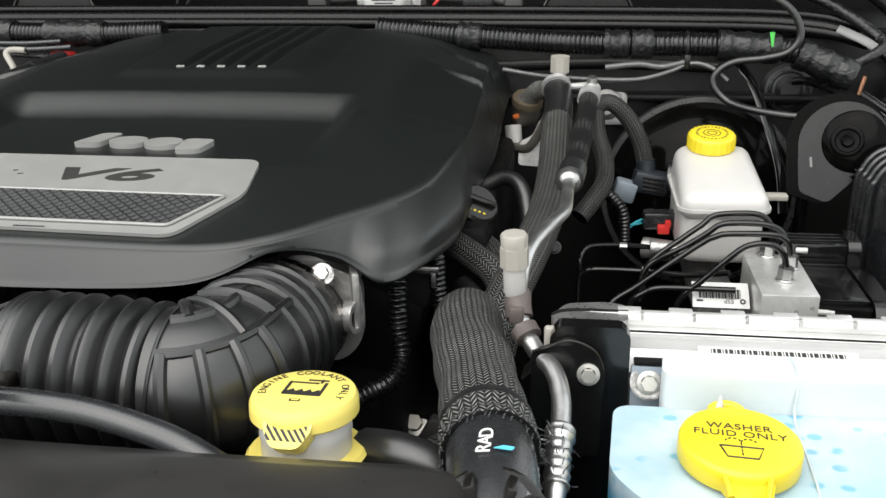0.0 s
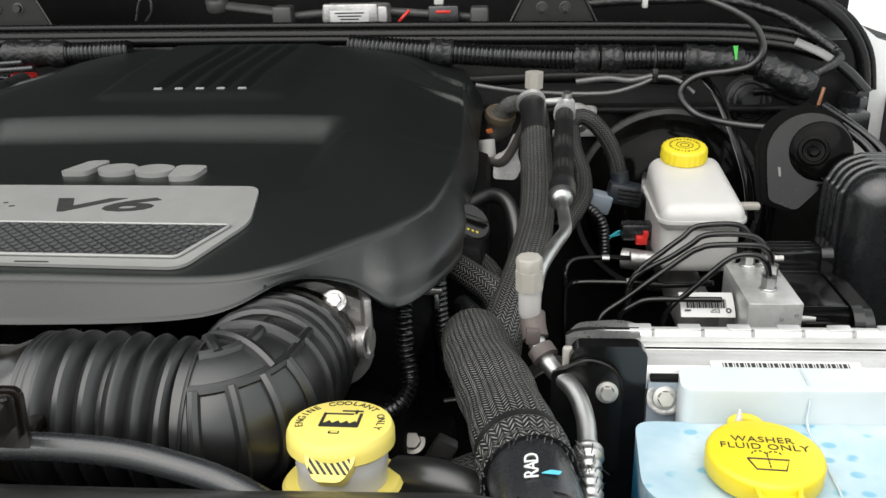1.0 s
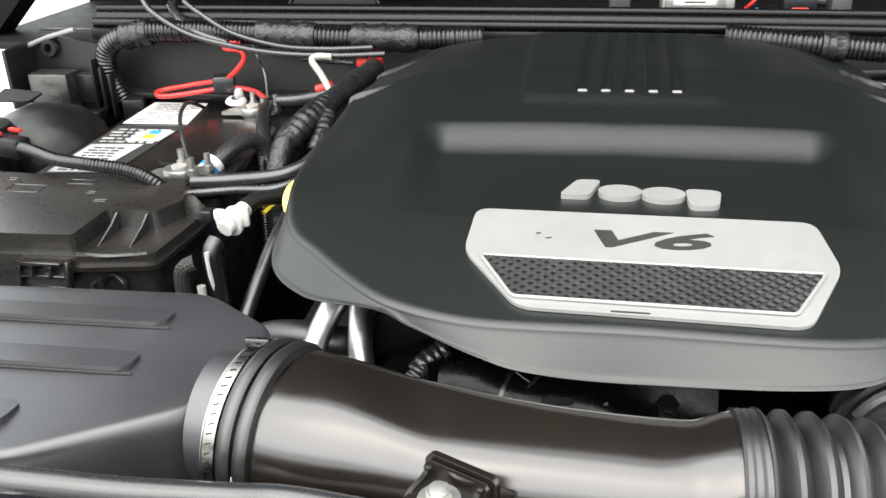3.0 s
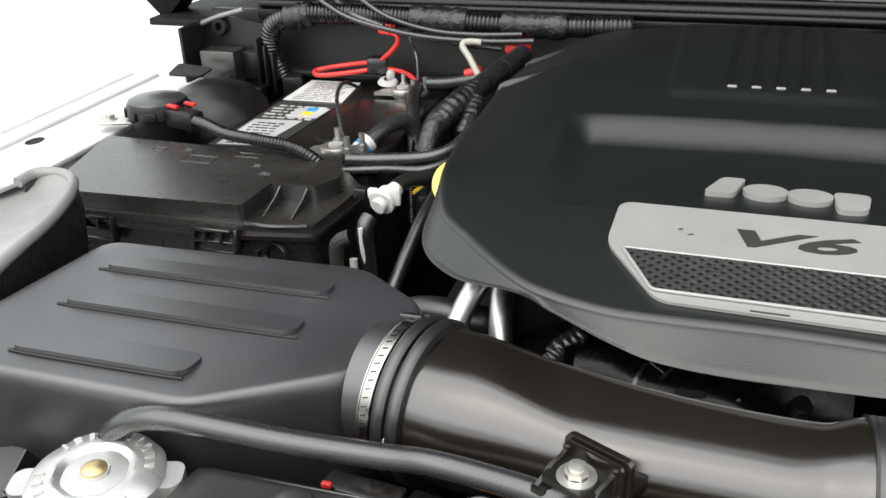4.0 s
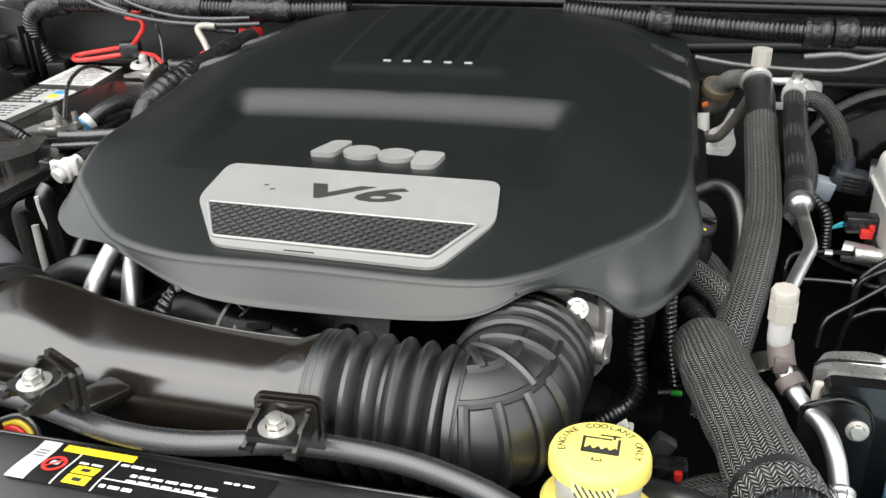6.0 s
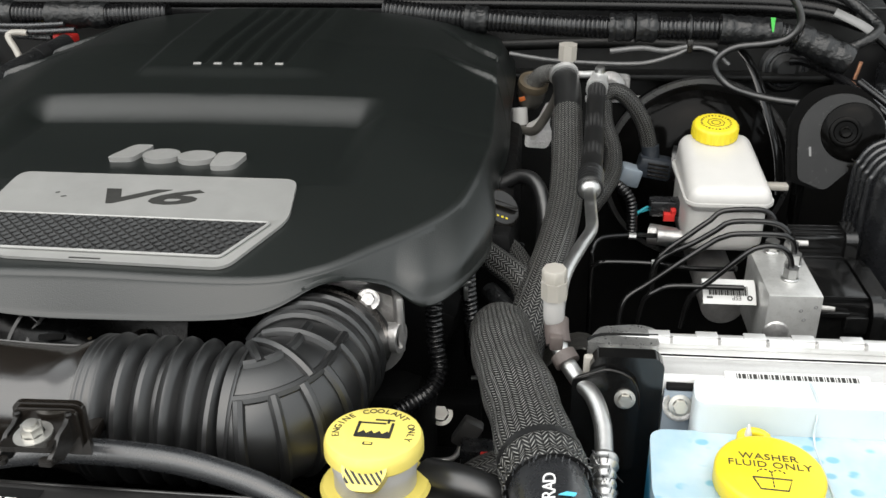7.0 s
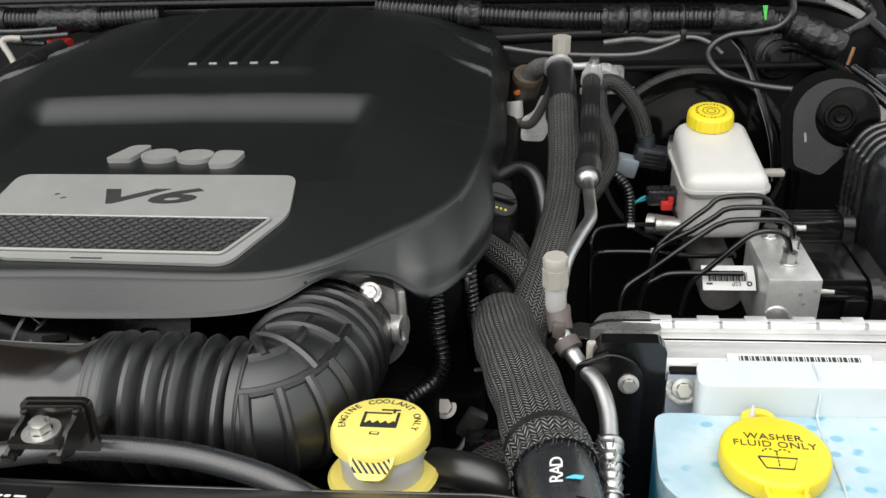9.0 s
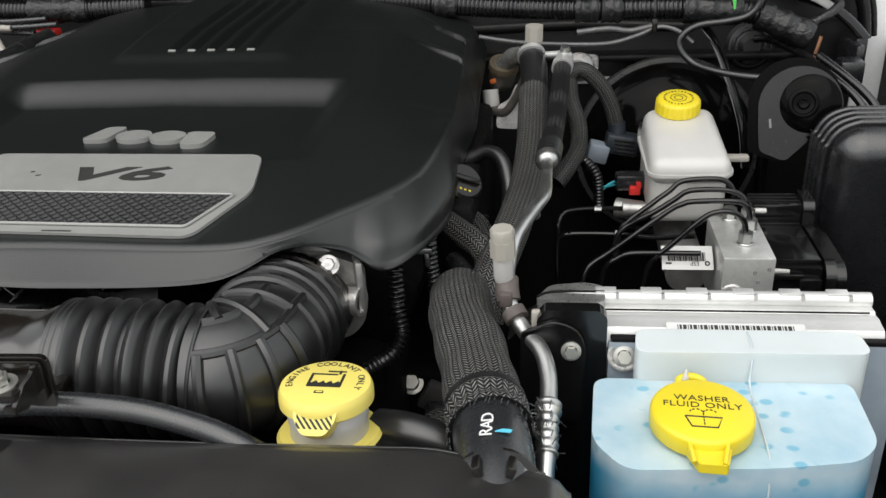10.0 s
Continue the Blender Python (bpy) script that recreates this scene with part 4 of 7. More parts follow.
    clamp = part("hose_clamp", lathe([(0.052, -.0046), (0.0562, -.0046), (.0562, -.0038), (.0556, -.0034), (.0556, .0034), (.0562, .0038), (0.0562, .0046), (0.052, .0046)], frame_to((-.570, .509, 1.150), axis), 72), clamp_steel, t, "bright slotted steel hose clamp")
    slots = bmesh.new()
    for k in range(60):
        a = 2 * math.pi * k / 60
        mk = frame_to((-.570, .509, 1.150), axis) @ Matrix.Rotation(a, 4, "Z") @ Matrix.Translation((.0557, 0, 0)) @ Matrix.Rotation(math.pi / 2, 4, "Y") @ Matrix.Rotation(.35, 4, "Z")
        slots = prism(rounded(.0042, .0007, .0003, 2), 0, .0002, mk, 0, bm=slots)
    part("slots", slots, deep, clamp, "dark slots across the band", smooth=False)
    part("screw", hexagon(frame_to((-.5635, .450, 1.140), (.3, -.6, .5)), .0042, .008, .005), brass, clamp)
    part("screw_housing", box((.009, .009, .012), (-.569, .455, 1.148), .002, Matrix.Rotation(-.4, 3, "X")), zinc, clamp)
    for a in (40, 75):
        part("retainer_tab", box((.016, .006, .004), (-.569, .509 + .0565 * math.cos(radians(a)), 1.150 + .0565 * math.sin(radians(a))), .001, Matrix.Rotation(radians(a - 90), 3, "X")), plastic, clamp)
    # two moulded brackets: upright back plate, shelf with a bolt, two curved arms down to the hose
    upright = Matrix.Rotation(math.pi / 2, 4, "X")
    side = Matrix(((0, 0, 1, 0), (1, 0, 0, 0), (0, 1, 0, 0), (0, 0, 0, 1)))
    for at, turn in (((-.268, .392, 1.2005), 0.03), ((-.434, .400, 1.203), -.46)):
        m = Matrix.Translation(at) @ Matrix.Rotation(turn, 4, "Z") @ Matrix.Rotation(-.06, 4, "X") @ Matrix.Scale(.93, 4)
        pad = part("bolt_bracket", prism(rounded(.046, .044, .006), -.0225, -.0185, m @ Matrix.Translation((0, 0, -.017)) @ upright, .0012), plastic_duct, t, "moulded mounting bracket")
        part("inner_plate", prism(rounded(.041, .030, .004), -.0165, -.0135, m @ Matrix.Translation((0, 0, -.0125)) @ upright, .001), plastic_duct, pad)
        part("plate_core", box((.038, .006, .026), (0, 0, 0), .001), plastic_duct, pad).matrix_world = m @ Matrix.Translation((0, .0178, -.014))
        part("rear_web", box((.026, .040, .010), (0, 0, 0), .002), plastic_duct, pad).matrix_world = m @ Matrix.Translation((0, .040, -.038))
        part("shelf", prism(rounded(.033, .030, .003), -.009, -.0052, m @ Matrix.Translation((0, .0015, 0)), .001), plastic_satin, pad)
        for s in (-1, 1):
            arm = [(.0145, .0015), (.0145, -.018), (-.004, -.0205), (-.014, -.0165), (-.0185, -.0155), (-.0185, -.012), (-.010, -.0085), (-.003, -.0035), (.006, -.0025)]
            part("arm", prism(arm, s * .0165 - .0014, s * .0165 + .0014, m @ side, .0005), plastic_satin, pad, "curved bracket arm")
            part("foot", prism(rounded(.0085, .006, .0018, 3), -.0145, -.0112, m @ Matrix.Translation((s * .0145, -.0165, 0)), .0008), plastic_satin, pad)
            part("corner_boss", lathe([(0, .002), (.0018, .0016), (.0024, 0)], m @ Matrix.Translation((s * .0165, .0125, .001)), 12), plastic_satin, pad)
        bracket_bolt(pad, m @ Vector((0, -.001, -.0052)), m.to_3x3() @ Vector((0, -.1, 1)))
    t = thing("throttle_body", (-.13, .63, 1.08), "cast aluminium throttle body behind the intake elbow", "throttle body")
    flange = soften([(-.045, -.03), (-.03, -.048), (.03, -.048), (.046, -.03), (.046, .02), (.024, .030), (.01, .032), (-.03, .030), (-.045, .02)], .012)
    m = frame_to((-.139, .622, 1.132), (0.1, -1, .05), (1, 0, 0))
    part("flange", prism(flange, -.012, 0, m, .002), alu_cast, t)
    part("bore", lathe([(.036, -.07), (.036, -.01), (.03, -.01)], m, 40), alu_cast, t)
    part("boss", tube([(-.121, .616, 1.153), (-.117, .606, 1.165)], .009, 16), alu_cast, t)
    part("bolt", hexagon(frame_to((-.117, .607, 1.165), (.1, -1, .5)), .0052, .006, .0075), alu_cast, t, "flange bolt")
    port = frame_to((-.113, .612, 1.129), (1, -.25, .05))
    part("port", lathe([(.0115, -.02), (.0115, .012), (.0125, .016), (.0125, .021), (.009, .021), (.0085, .004), (0, .004)], port, 28), alu_cast, t, "short cast port")
    part("rib", box((.006, .03, .05), (-.097, .622, 1.14), .002, Matrix.Rotation(.3, 3, "Z")), alu_cast, t)
    part("clamp_band", lathe([(.0462, -.004), (.0487, -.004), (.0487, .004), (.0462, .004)], frame_to((-.1495, .600, 1.1275), (.09, 1, -.1)), 56), clamp_steel, t, "steel clamp band")
    part("clamp_screw", hexagon(frame_to((-.115, .58, 1.107), (.4, -.8, -.2)), .004, .008, .0048), brass, t, "brassy clamp screw")


# ---- front: hose, shroud, radiator cap ----
def overflow_hose():
    t = thing("overflow_hose", (-.4, .41, 1.15), "satin black rubber overflow hose clipped across the duct", "hose")
    pts = [(-.752, .404, 1.085), (-.748, .406, 1.13), (-.738, .406, 1.156), (-.722, .404, 1.172), (-.704, .404, 1.180), (-.684, .405, 1.182), (-.649, .409, 1.178), (-.607, .414, 1.173), (-.553, .422, 1.168), (-.519, .427, 1.165), (-.457, .418, 1.165), (-.39, .402, 1.165),
           (-.335, .401, 1.165), (-.268, .414, 1.165), (-.207, .414, 1.163), (-.164, .412, 1.154), (-.134, .406, 1.146), (-.1, .40, 1.128)]
    part("hose", tube(pts, .0079, 20), rubber_grey, t)
    part("end_clamp", tube([(-.7500, .4052, 1.110), (-.7490, .4056, 1.118)], .0092, 20), zinc, t, "small steel hose clamp")


def radiator_shroud():
    t = thing("radiator_shroud", (-.3, .3, 1.0), "scuffed black plastic radiator shroud in front of the engine", "radiator shroud")
    prof = [(.398, 1.10), (.404, 1.136), (.404, 1.146), (.400, 1.151), (.392, 1.153), (.36, 1.157), (.325, 1.1575), (.29, 1.153), (.26, 1.140), (.235, 1.118), (.21, 1.08)]
    xs = [-.690, -.688, -.682, -.672] + [-.66 + .7 * k / 60 for k in range(61)] + [.058, .066, .071, .073]

    def fall(x):
        return .03 * (1 - smooth01(-.690, -.668, x)) + .012 * smooth01(.062, .073, x)
    grid = [[(x, y - .022 * smooth01(-.02, .073, x) + .002 * math.sin(9 * x) + .003 * (1 - smooth01(-.69, -.6, x)), z - fall(x)) for y, z in prof] for x in xs]
    part("panel", sheet(grid, .004), plastic_scuffed, t, sharp=50)
    part("rear_lip", tube([(x, .4045 - .022 * smooth01(-.02, .073, x) + .002 * math.sin(9 * x), 1.145 - fall(x)) for x in xs[4:-3]], .0026, 8), plastic_scuffed, t)
    for x, y, r in ((-.597, .382, .015), (-.468, .366, .012), (-.35, .33, .01)):
        part("hump", lathe([(r, -.003), (r * .93, .002), (r * .7, .0048), (r * .35, .0062), (0, .0066)], Matrix.Translation((x, y, 1.1545)), 28), plastic_scuffed, t)
    part("front_wall", box((.76, .008, .4), (-.31, .225, .89), .002), plastic, t)
    # service label: white strip, yellow bands, dark panels with a red sign
    lab = thing("service_label", (-.353, .37, 1.157), "black service label with yellow bands and a red sign", "label")

    def level(y):
        return 1.1538 + .0045 * smooth01(.394, .36, y)

    def tag(name, x, y, w, h, lift, mat, label="", turn=0.0, r=.0006):
        slope = math.atan((level(y + .002) - level(y - .002)) / .004)
        m = Matrix.Translation((x, y, level(y) + lift)) @ Matrix.Rotation(-.03 + turn, 4, "Z") @ Matrix.Rotation(slope, 4, "X")
        return part(name, prism(rounded(w, h, r, 2), 0, .0002, m, 0), mat, lab, label, smooth=False)
    ys = [.3575 + .039 * k / 10 for k in range(11)]

    def strip(name, x0, x1, lift, mat, label):
        part(name, sheet([[(x, y - .03 * (x + .43), level(y) + lift) for y in ys] for x in (x0, (x0 + x1) / 2, x1)]), mat, lab, label)
    strip("sheet", -.437, -.272, 0, sheet_black, "black printed sheet")
    strip("white_strip", -.4375, -.4235, .0004, paper, "white edge strip")
    strip("divider", -.4055, -.4043, .0004, paper, "")
    strip("divider", -.3775, -.3763, .0004, paper, "")
    tag("yellow_band", -.3935, .3915, .051, .0062, .0005, yellow, "yellow band")
    for k in range(2):
        tag("pictogram", -.3905, .3725 - .0095 * k, .0165, .0082, .0005, yellow, "yellow pictogram")
        tag("pictogram_mark", -.3905, .3725 - .0095 * k, .006, .003, .0008, ink)
    # rows of print that cannot be read, as word-long bars
    rng = random.Random(41)
    for y, x0, x1, h in ((.3855, -.3735, -.347, .0026), (.3805, -.400, -.380, .002), (.3765, -.361, -.302, .0030), (.3705, -.361, -.306, .0030), (.3855, -.303, -.281, .0022), (.3630, -.374, -.352, .0026)):
        x = x0
        while x < x1 - .002:
            w = min(rng.uniform(.0035, .009), x1 - x)
            tag("print_bar", x + w / 2, y - .03 * (x + .43), w, h * rng.uniform(.8, 1.05), .0005, ink_white)
            x += w + rng.uniform(.0012, .0022)
    tag("print_rule", -.335, .3665, .082, .0008, .0005, ink_white)
    sign = lathe([(.0056, 0), (.0078, 0), (.0078, .0003), (.0056, .0003)], Matrix.Translation((-.4145, .375, level(.375) + .0006)) @ Matrix.Rotation(-.14, 4, "X"), 28)
    part("red_sign", sign, red, lab, "red prohibition ring")
    tag("red_bar", -.4145, .375, .012, .0016, .0011, red, "", .7)
    tag("sign_mark", -.4145, .376, .006, .004, .0007, paper)
    for k in range(3):
        tag("strip_mark", -.4305, .387 - .003 * k, .008, .0011, .0007, ink_grey)


def radiator_cap():
    t = thing("radiator_filler", (-.745, .388, 1.09), "radiator filler neck under a pressed steel cap with stamped marks", "radiator filler")
    m = frame_to((-.7245, .3735, 1.151), (.02, -.03, 1)) @ Matrix.Scale(1.08, 4)
    prof = [(.0, .0085), (.0085, .0085), (.0088, .007), (.0185, .006), (.0205, .0075), (.0225, .0088), (.025, .0085), (.036, .0062), (.0385, .0035), (.0385, -.010), (.036, -.012), (0, -.012)]
    part("cap", lathe(prof, m, 96, lobes=(8, .014)), alu_stamped, t)
    part("rivet", lathe([(0, .0115), (.005, .0113), (.0072, .0098), (.0075, .008)], m, 28), brass, t, "brass centre rivet")
    for a in (20, 200):
        part("ear", prism(rounded(.026, .022, .007), -.011, .002, m @ Matrix.Rotation(radians(a), 4, "Z") @ Matrix.Translation((.036, 0, 0)), .0025), alu_stamped, t)
    for k in range(22):
        a = radians(25 + 310 * k / 21)
        if 9 < k < 12:
            continue
        own = prism(rounded(.0018 + .0012 * (k % 3), .0058, .0006, 2), .0062, .0082, m @ Matrix.Translation((.0305 * math.cos(a), .0305 * math.sin(a), .0005)) @ Matrix.Rotation(a - math.pi / 2, 4, "Z"), .0004)
        part("stamped_mark", own, alu_stamped, t)
    part("filler_neck", lathe([(.026, -.012), (.026, -.05), (.03, -.06)], m, 40), alu, t)
    t = thing("end_fitting", (-.84, .40, 1.05), "small knurled black plastic fitting beside the radiator filler", "pipe fitting")
    m = frame_to((-.825, .392, 1.118), (.1, -.1, 1))
    part("cap", lathe([(0, .004), (.022, .004), (.024, .002), (.024, -.014), (0, -.014)], m, 60, lobes=(20, .02)), plastic_scuffed, t)
    part("wing", box((.014, .02, .012), (-.798, .395, 1.112), .003), alu_cast, t)
    t = thing("fan_wiring", (-.5, .44, 1.11), "fan connector with red and yellow wires under the hose", "wiring")
    part("connector", box((.055, .018, .014), (-.575, .435, 1.122), .002, Matrix.Rotation(-.08, 3, "Z")), plastic_satin, t)
    part("connector", box((.036, .018, .014), (-.527, .433, 1.12), .002, Matrix.Rotation(-.15, 3, "Z")), plastic_gloss, t)
    part("red_tab", box((.007, .004, .004), (-.597, .428, 1.131), .001), red, t, "red tab")
    for k, (mt, dz) in enumerate(((rubber_grey, .004), (gold, 0), (red, -.004), (red, -.008))):
        pts = [(-.515, .436, 1.122 + dz), (-.498, .442, 1.126 + dz), (-.482, .437, 1.122 + dz), (-.47, .425, 1.112 + dz)]
        part("wire", tube([(x - .003 * k, y - .002 * k, z) for x, y, z in pts], .0024, 8), mt, t)


# ---- air box, fuse box, battery corner ----
def air_box():
    t = thing("air_box", (-0.74, 0.52, 0.95), "black plastic air filter box with three raised panels", "air filter box")
    crown = [(-.887, .618), (-.646, .623), (-.581, .577), (-.583, .53), (-.599, .484), (-.692, .4265), (-.72, .428), (-.915, .430)]
    edge = [(-.893, .624), (-.644, .629), (-.576, .579), (-.578, .53), (-.594, .4785), (-.691, .420), (-.72, .4215), (-.918, .4235)]
    rings = [(edge, 1.060, .016), (edge, 1.116, .016)] + [([(q[0] + (c[0] - q[0]) * f, q[1] + (c[1] - q[1]) * f) for q, c in zip(edge, crown)], z, .018) for f, z in ((.02, 1.150), (.12, 1.170), (.3, 1.1762), (.55, 1.1792), (.8, 1.1805), (1.0, 1.1811), (1.4, 1.1815), (3.0, 1.1818))]
    bm = bmesh.new()
    loops = [[bm.verts.new((x, y, z)) for x, y in soften(o, r, 4)] for o, z, r in rings]
    for p, q in zip(loops, loops[1:]):
        for k in range(len(p)):
            bm.faces.new((p[k], p[(k + 1) % len(p)], q[(k + 1) % len(p)], q[k]))
    bm.faces.new(loops[-1])
    bmesh.ops.triangulate(bm, faces=[f for f in bm.faces if len(f.verts) > 4])
    part("lid", bm, lit_plastic, t, sharp=50)
    low = soften([(-.893, .624), (-.644, .629), (-.578, .579), (-.580, .53), (-.596, .4785), (-.694, .421), (-.72, .4225), (-.918, .4245)], .016, 4)
    part("lower_box", prism(low, 0.92, 1.110, None, .006), lit_plastic, t)
    # panels that rise from flush at the rear to a sharp front edge
    for x0, x1, y, w in ((-.856, -.656, .581, .025), (-.851, -.655, .523, .026), (-.844, -.703, .4595, .030)):
        m = Matrix.Translation(((x0 + x1) / 2, y, 1.1822)) @ Matrix.Rotation(-.13, 4, "X")
        part("raised_panel", prism(rounded(x1 - x0, w, .010, 6), -.006, .0028, m, .0010), lit_plastic, t, sharp=60)
        front = [(x0 + .004, -w / 2 + .003), (x0 + .011, -w / 2), (x1 - .011, -w / 2), (x1 - .004, -w / 2 + .003), (x1, -w / 2 + .010)]
        # Dark bead stands in for the shadow below the panel's front edge.
        part("panel_shadow", tube([m @ Vector((a - (x0 + x1) / 2, b - .0006, -.0016)) for a, b in front], .0011, 8), plastic_dull, t, "dark bead for the shadow at the panel's foot")
    part("outlet", tube([(-.594, .514, 1.149), (-.575, .511, 1.15)], .0475, 56), lit_plastic, t)
    for k, x in enumerate((-.86, -.80, -.745)):
        part("front_rib", box((.003, .03, .03), (x, .39, 1.122), .001, Matrix.Rotation(.5, 3, "X")), plastic_satin, t)


def fuse_box():
    t = thing("fuse_box", (-0.92, 0.79, 0.95), "black plastic fuse box with a stepped lid and clips", "fuse box")
    lid = soften([(-1.05, .731), (-.824, .738), (-.822, .799), (-.772, .799), (-.757, .83), (-.776, .880), (-1.093, .895)], .005, 3)
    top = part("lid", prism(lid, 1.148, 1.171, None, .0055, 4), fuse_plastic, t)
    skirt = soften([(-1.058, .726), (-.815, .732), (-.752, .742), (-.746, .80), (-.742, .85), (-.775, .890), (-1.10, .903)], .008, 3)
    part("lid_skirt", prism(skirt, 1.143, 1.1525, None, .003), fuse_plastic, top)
    rim = soften([(-1.064, .721), (-.813, .727), (-.748, .738), (-.741, .80), (-.737, .852), (-.772, .895), (-1.105, .908)], .008, 3)
    part("lid_flange", prism(rim, 1.139, 1.1435, None, .0012), fuse_gloss, top)
    side = Matrix(((0, 0, 1, 0), (1, 0, 0, 0), (0, 1, 0, 0), (0, 0, 0, 1)))
    for x in (-.812, -.781):
        part("pocket_fin", prism([(.797, 1.15), (.797, 1.169), (.784, 1.162), (.752, 1.1515)], x, x + .0018, side, .0004), fuse_plastic, top, "thin fin in the lid's pocket")
    part("pocket_edge", tube([(-.822, .737, 1.1525), (-.79, .735, 1.1528), (-.757, .744, 1.1528)], .002, 8), fuse_gloss, top)
    base = [(x * .985 - .014, y * .985 + .014) for x, y in skirt]
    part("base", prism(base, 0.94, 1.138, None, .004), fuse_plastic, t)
    for x in (-.992, -.849):
        clip = part("lid_clip", prism([(-.025, -.016), (-.023, .014), (.023, .014), (.025, -.016)], 0, .004, frame_to((x, .729, 1.136), (0, -1, .2), (1, 0, 0)), .0012), fuse_plastic, t, "hinged lid clip")
        for s in (-1, 1):
            part("clip_side", box((.0045, .010, .030), (x + s * .0235, .7235, 1.135), .0012, Matrix.Rotation(-.2, 3, "X")), fuse_gloss, clip)
        for dz, h in ((.0150, .0035), (.001, .003), (-.012, .0045)):
            part("clip_rail", box((.043, .008, h), (x, .7225 - dz * .2, 1.135 + dz), .001, Matrix.Rotation(-.2, 3, "X")), fuse_gloss, clip)
        for dx in (-.009, .009):
            part("clip_bar", box((.0035, .007, .012), (x + dx, .7212, 1.1425), .0008, Matrix.Rotation(-.2, 3, "X")), fuse_gloss, clip)
    for x in (-1.035, -.79):
        part("round_clip", lathe([(.009, .003), (.012, .006), (.014, .003), (.014, 0)], frame_to((x, .735, 1.122), (0, -1, .2)), 24), fuse_gloss, t)
    for k in range(5):
        part("base_rib", box((.003, .006, .05), (-1.03 + .055 * k, .734, 1.10), .001), fuse_plastic, t)
    # shallow moulded marks on the lid
    for x, y, w, h in ((-.885, .868, .03, .012), (-.935, .845, .038, .02), (-1.0, .865, .016, .010), (-.965, .87, .012, .006), (-.86, .84, .010, .005), (-.84, .82, .014, .005)):
        edge = rounded(w, h, .001, 1, x, y)
        part("moulded_mark", tube([(a, b, 1.1711) for a, b in edge + edge[:1]], .0006, 6, smooth_path=False), fuse_plastic, top)


def battery():
    t = thing("battery", (-0.87, 1.07, 0.93), "black car battery with white labels and corroded terminals", "battery")
    part("case", box((.225, .325, .2), (-.872, 1.075, 1.045), .006), plastic, t)
    part("lid", box((.23, .33, .014), (-.872, 1.075, 1.1455), .004), plastic_satin, t)
    part("lid_panel", prism(soften([(-.86, .985), (-.80, .985), (-.775, 1.03), (-.775, 1.12), (-.80, 1.145), (-.86, 1.145)], .008), 1.152, 1.157, None, .0015), plastic_satin, t)
    part("label", prism([(-.976, 1.130), (-.886, 1.132), (-.898, 1.232), (-.978, 1.232)], 1.1528, 1.1535, None, 0), paper, t, "white printed label", smooth=False)
    part("label", prism([(-.976, .935), (-.895, .945), (-.886, 1.122), (-.976, 1.12)], 1.1528, 1.1535, None, 0), ink, t, "black label with silvery print", smooth=False)
    part("label_panel", prism([(-.972, .94), (-.915, .946), (-.905, 1.045), (-.972, 1.04)], 1.1536, 1.1539, None, 0), silver_label, t, "silvery printed panel", smooth=False)
    part("label_panel", prism([(-.935, 1.055), (-.892, 1.058), (-.889, 1.10), (-.935, 1.098)], 1.1536, 1.1539, None, 0), silver_label, t, "silvery printed panel", smooth=False)
    rng = random.Random(17)
    for x0, x1, y0, rows, pitch, lift, mat in ((-.968, -.900, 1.138, 11, .0083, 1.1537, ink_grey), (-.966, -.922, .948, 9, .0098, 1.1541, ink), (-.972, -.895, 1.052, 5, .0125, 1.1538, silver_label)):
        for k in range(rows):
            x = x0 + rng.uniform(0, .006)
            while x < x1 - .006:
                w = min(rng.uniform(.005, .018), x1 - x)
                part("print_bar", box((w, pitch * rng.uniform(.28, .5), .0003), (x + w / 2, y0 + pitch * k, lift), 0), mat, t)
                x += w + rng.uniform(.002, .005)
    part("hazard_square", box((.014, .014, .0004), (-.912, 1.075, 1.1542), 0), yellow, t, "yellow hazard square")
    part("hazard_square", box((.014, .014, .0004), (-.912, 1.092, 1.1542), 0), blue, t, "blue hazard square")
    for n, (x, y) in enumerate(((-.805, .928), (-.808, 1.17))):
        term = part("terminal", lathe([(0, .018), (.0085, .018), (.0095, .001), (.013, 0)], Matrix.Translation((x, y, 1.1525)), 24), lead, t, "grey lead terminal")
        part("clamp_ring", lathe([(.0098, .004), (.0165, .004), (.0175, .006), (.0175, .013), (.0165, .015), (.0098, .015)], Matrix.Translation((x, y, 1.1535)), 28), zinc, term, "corroded clamp ring")
        part("clamp_plate", prism(soften([(-.045, -.014), (.03, -.012), (.034, .012), (-.03, .016)], .006), 0, .004, Matrix.Translation((x + .004, y, 1.160)) @ Matrix.Rotation(.3 - .25 * n, 4, "Z"), .001), zinc, term)
        for dx, dy in ((.02, -.012), (.032, .004), (-.004, .016)):
            part("clamp_stud", tube([(x + dx, y + dy, 1.158), (x + dx, y + dy, 1.184)], .0036, 10), zinc, term)
            part("clamp_nut", hexagon(Matrix.Translation((x + dx, y + dy, 1.165)), .0062, .006), zinc, term)


def cable(name, pts, r, mat, label, category, group="", **kw):
    return solid(name, tube(pts, r, kw.pop("segs", 14), **kw), mat, label, category, group)


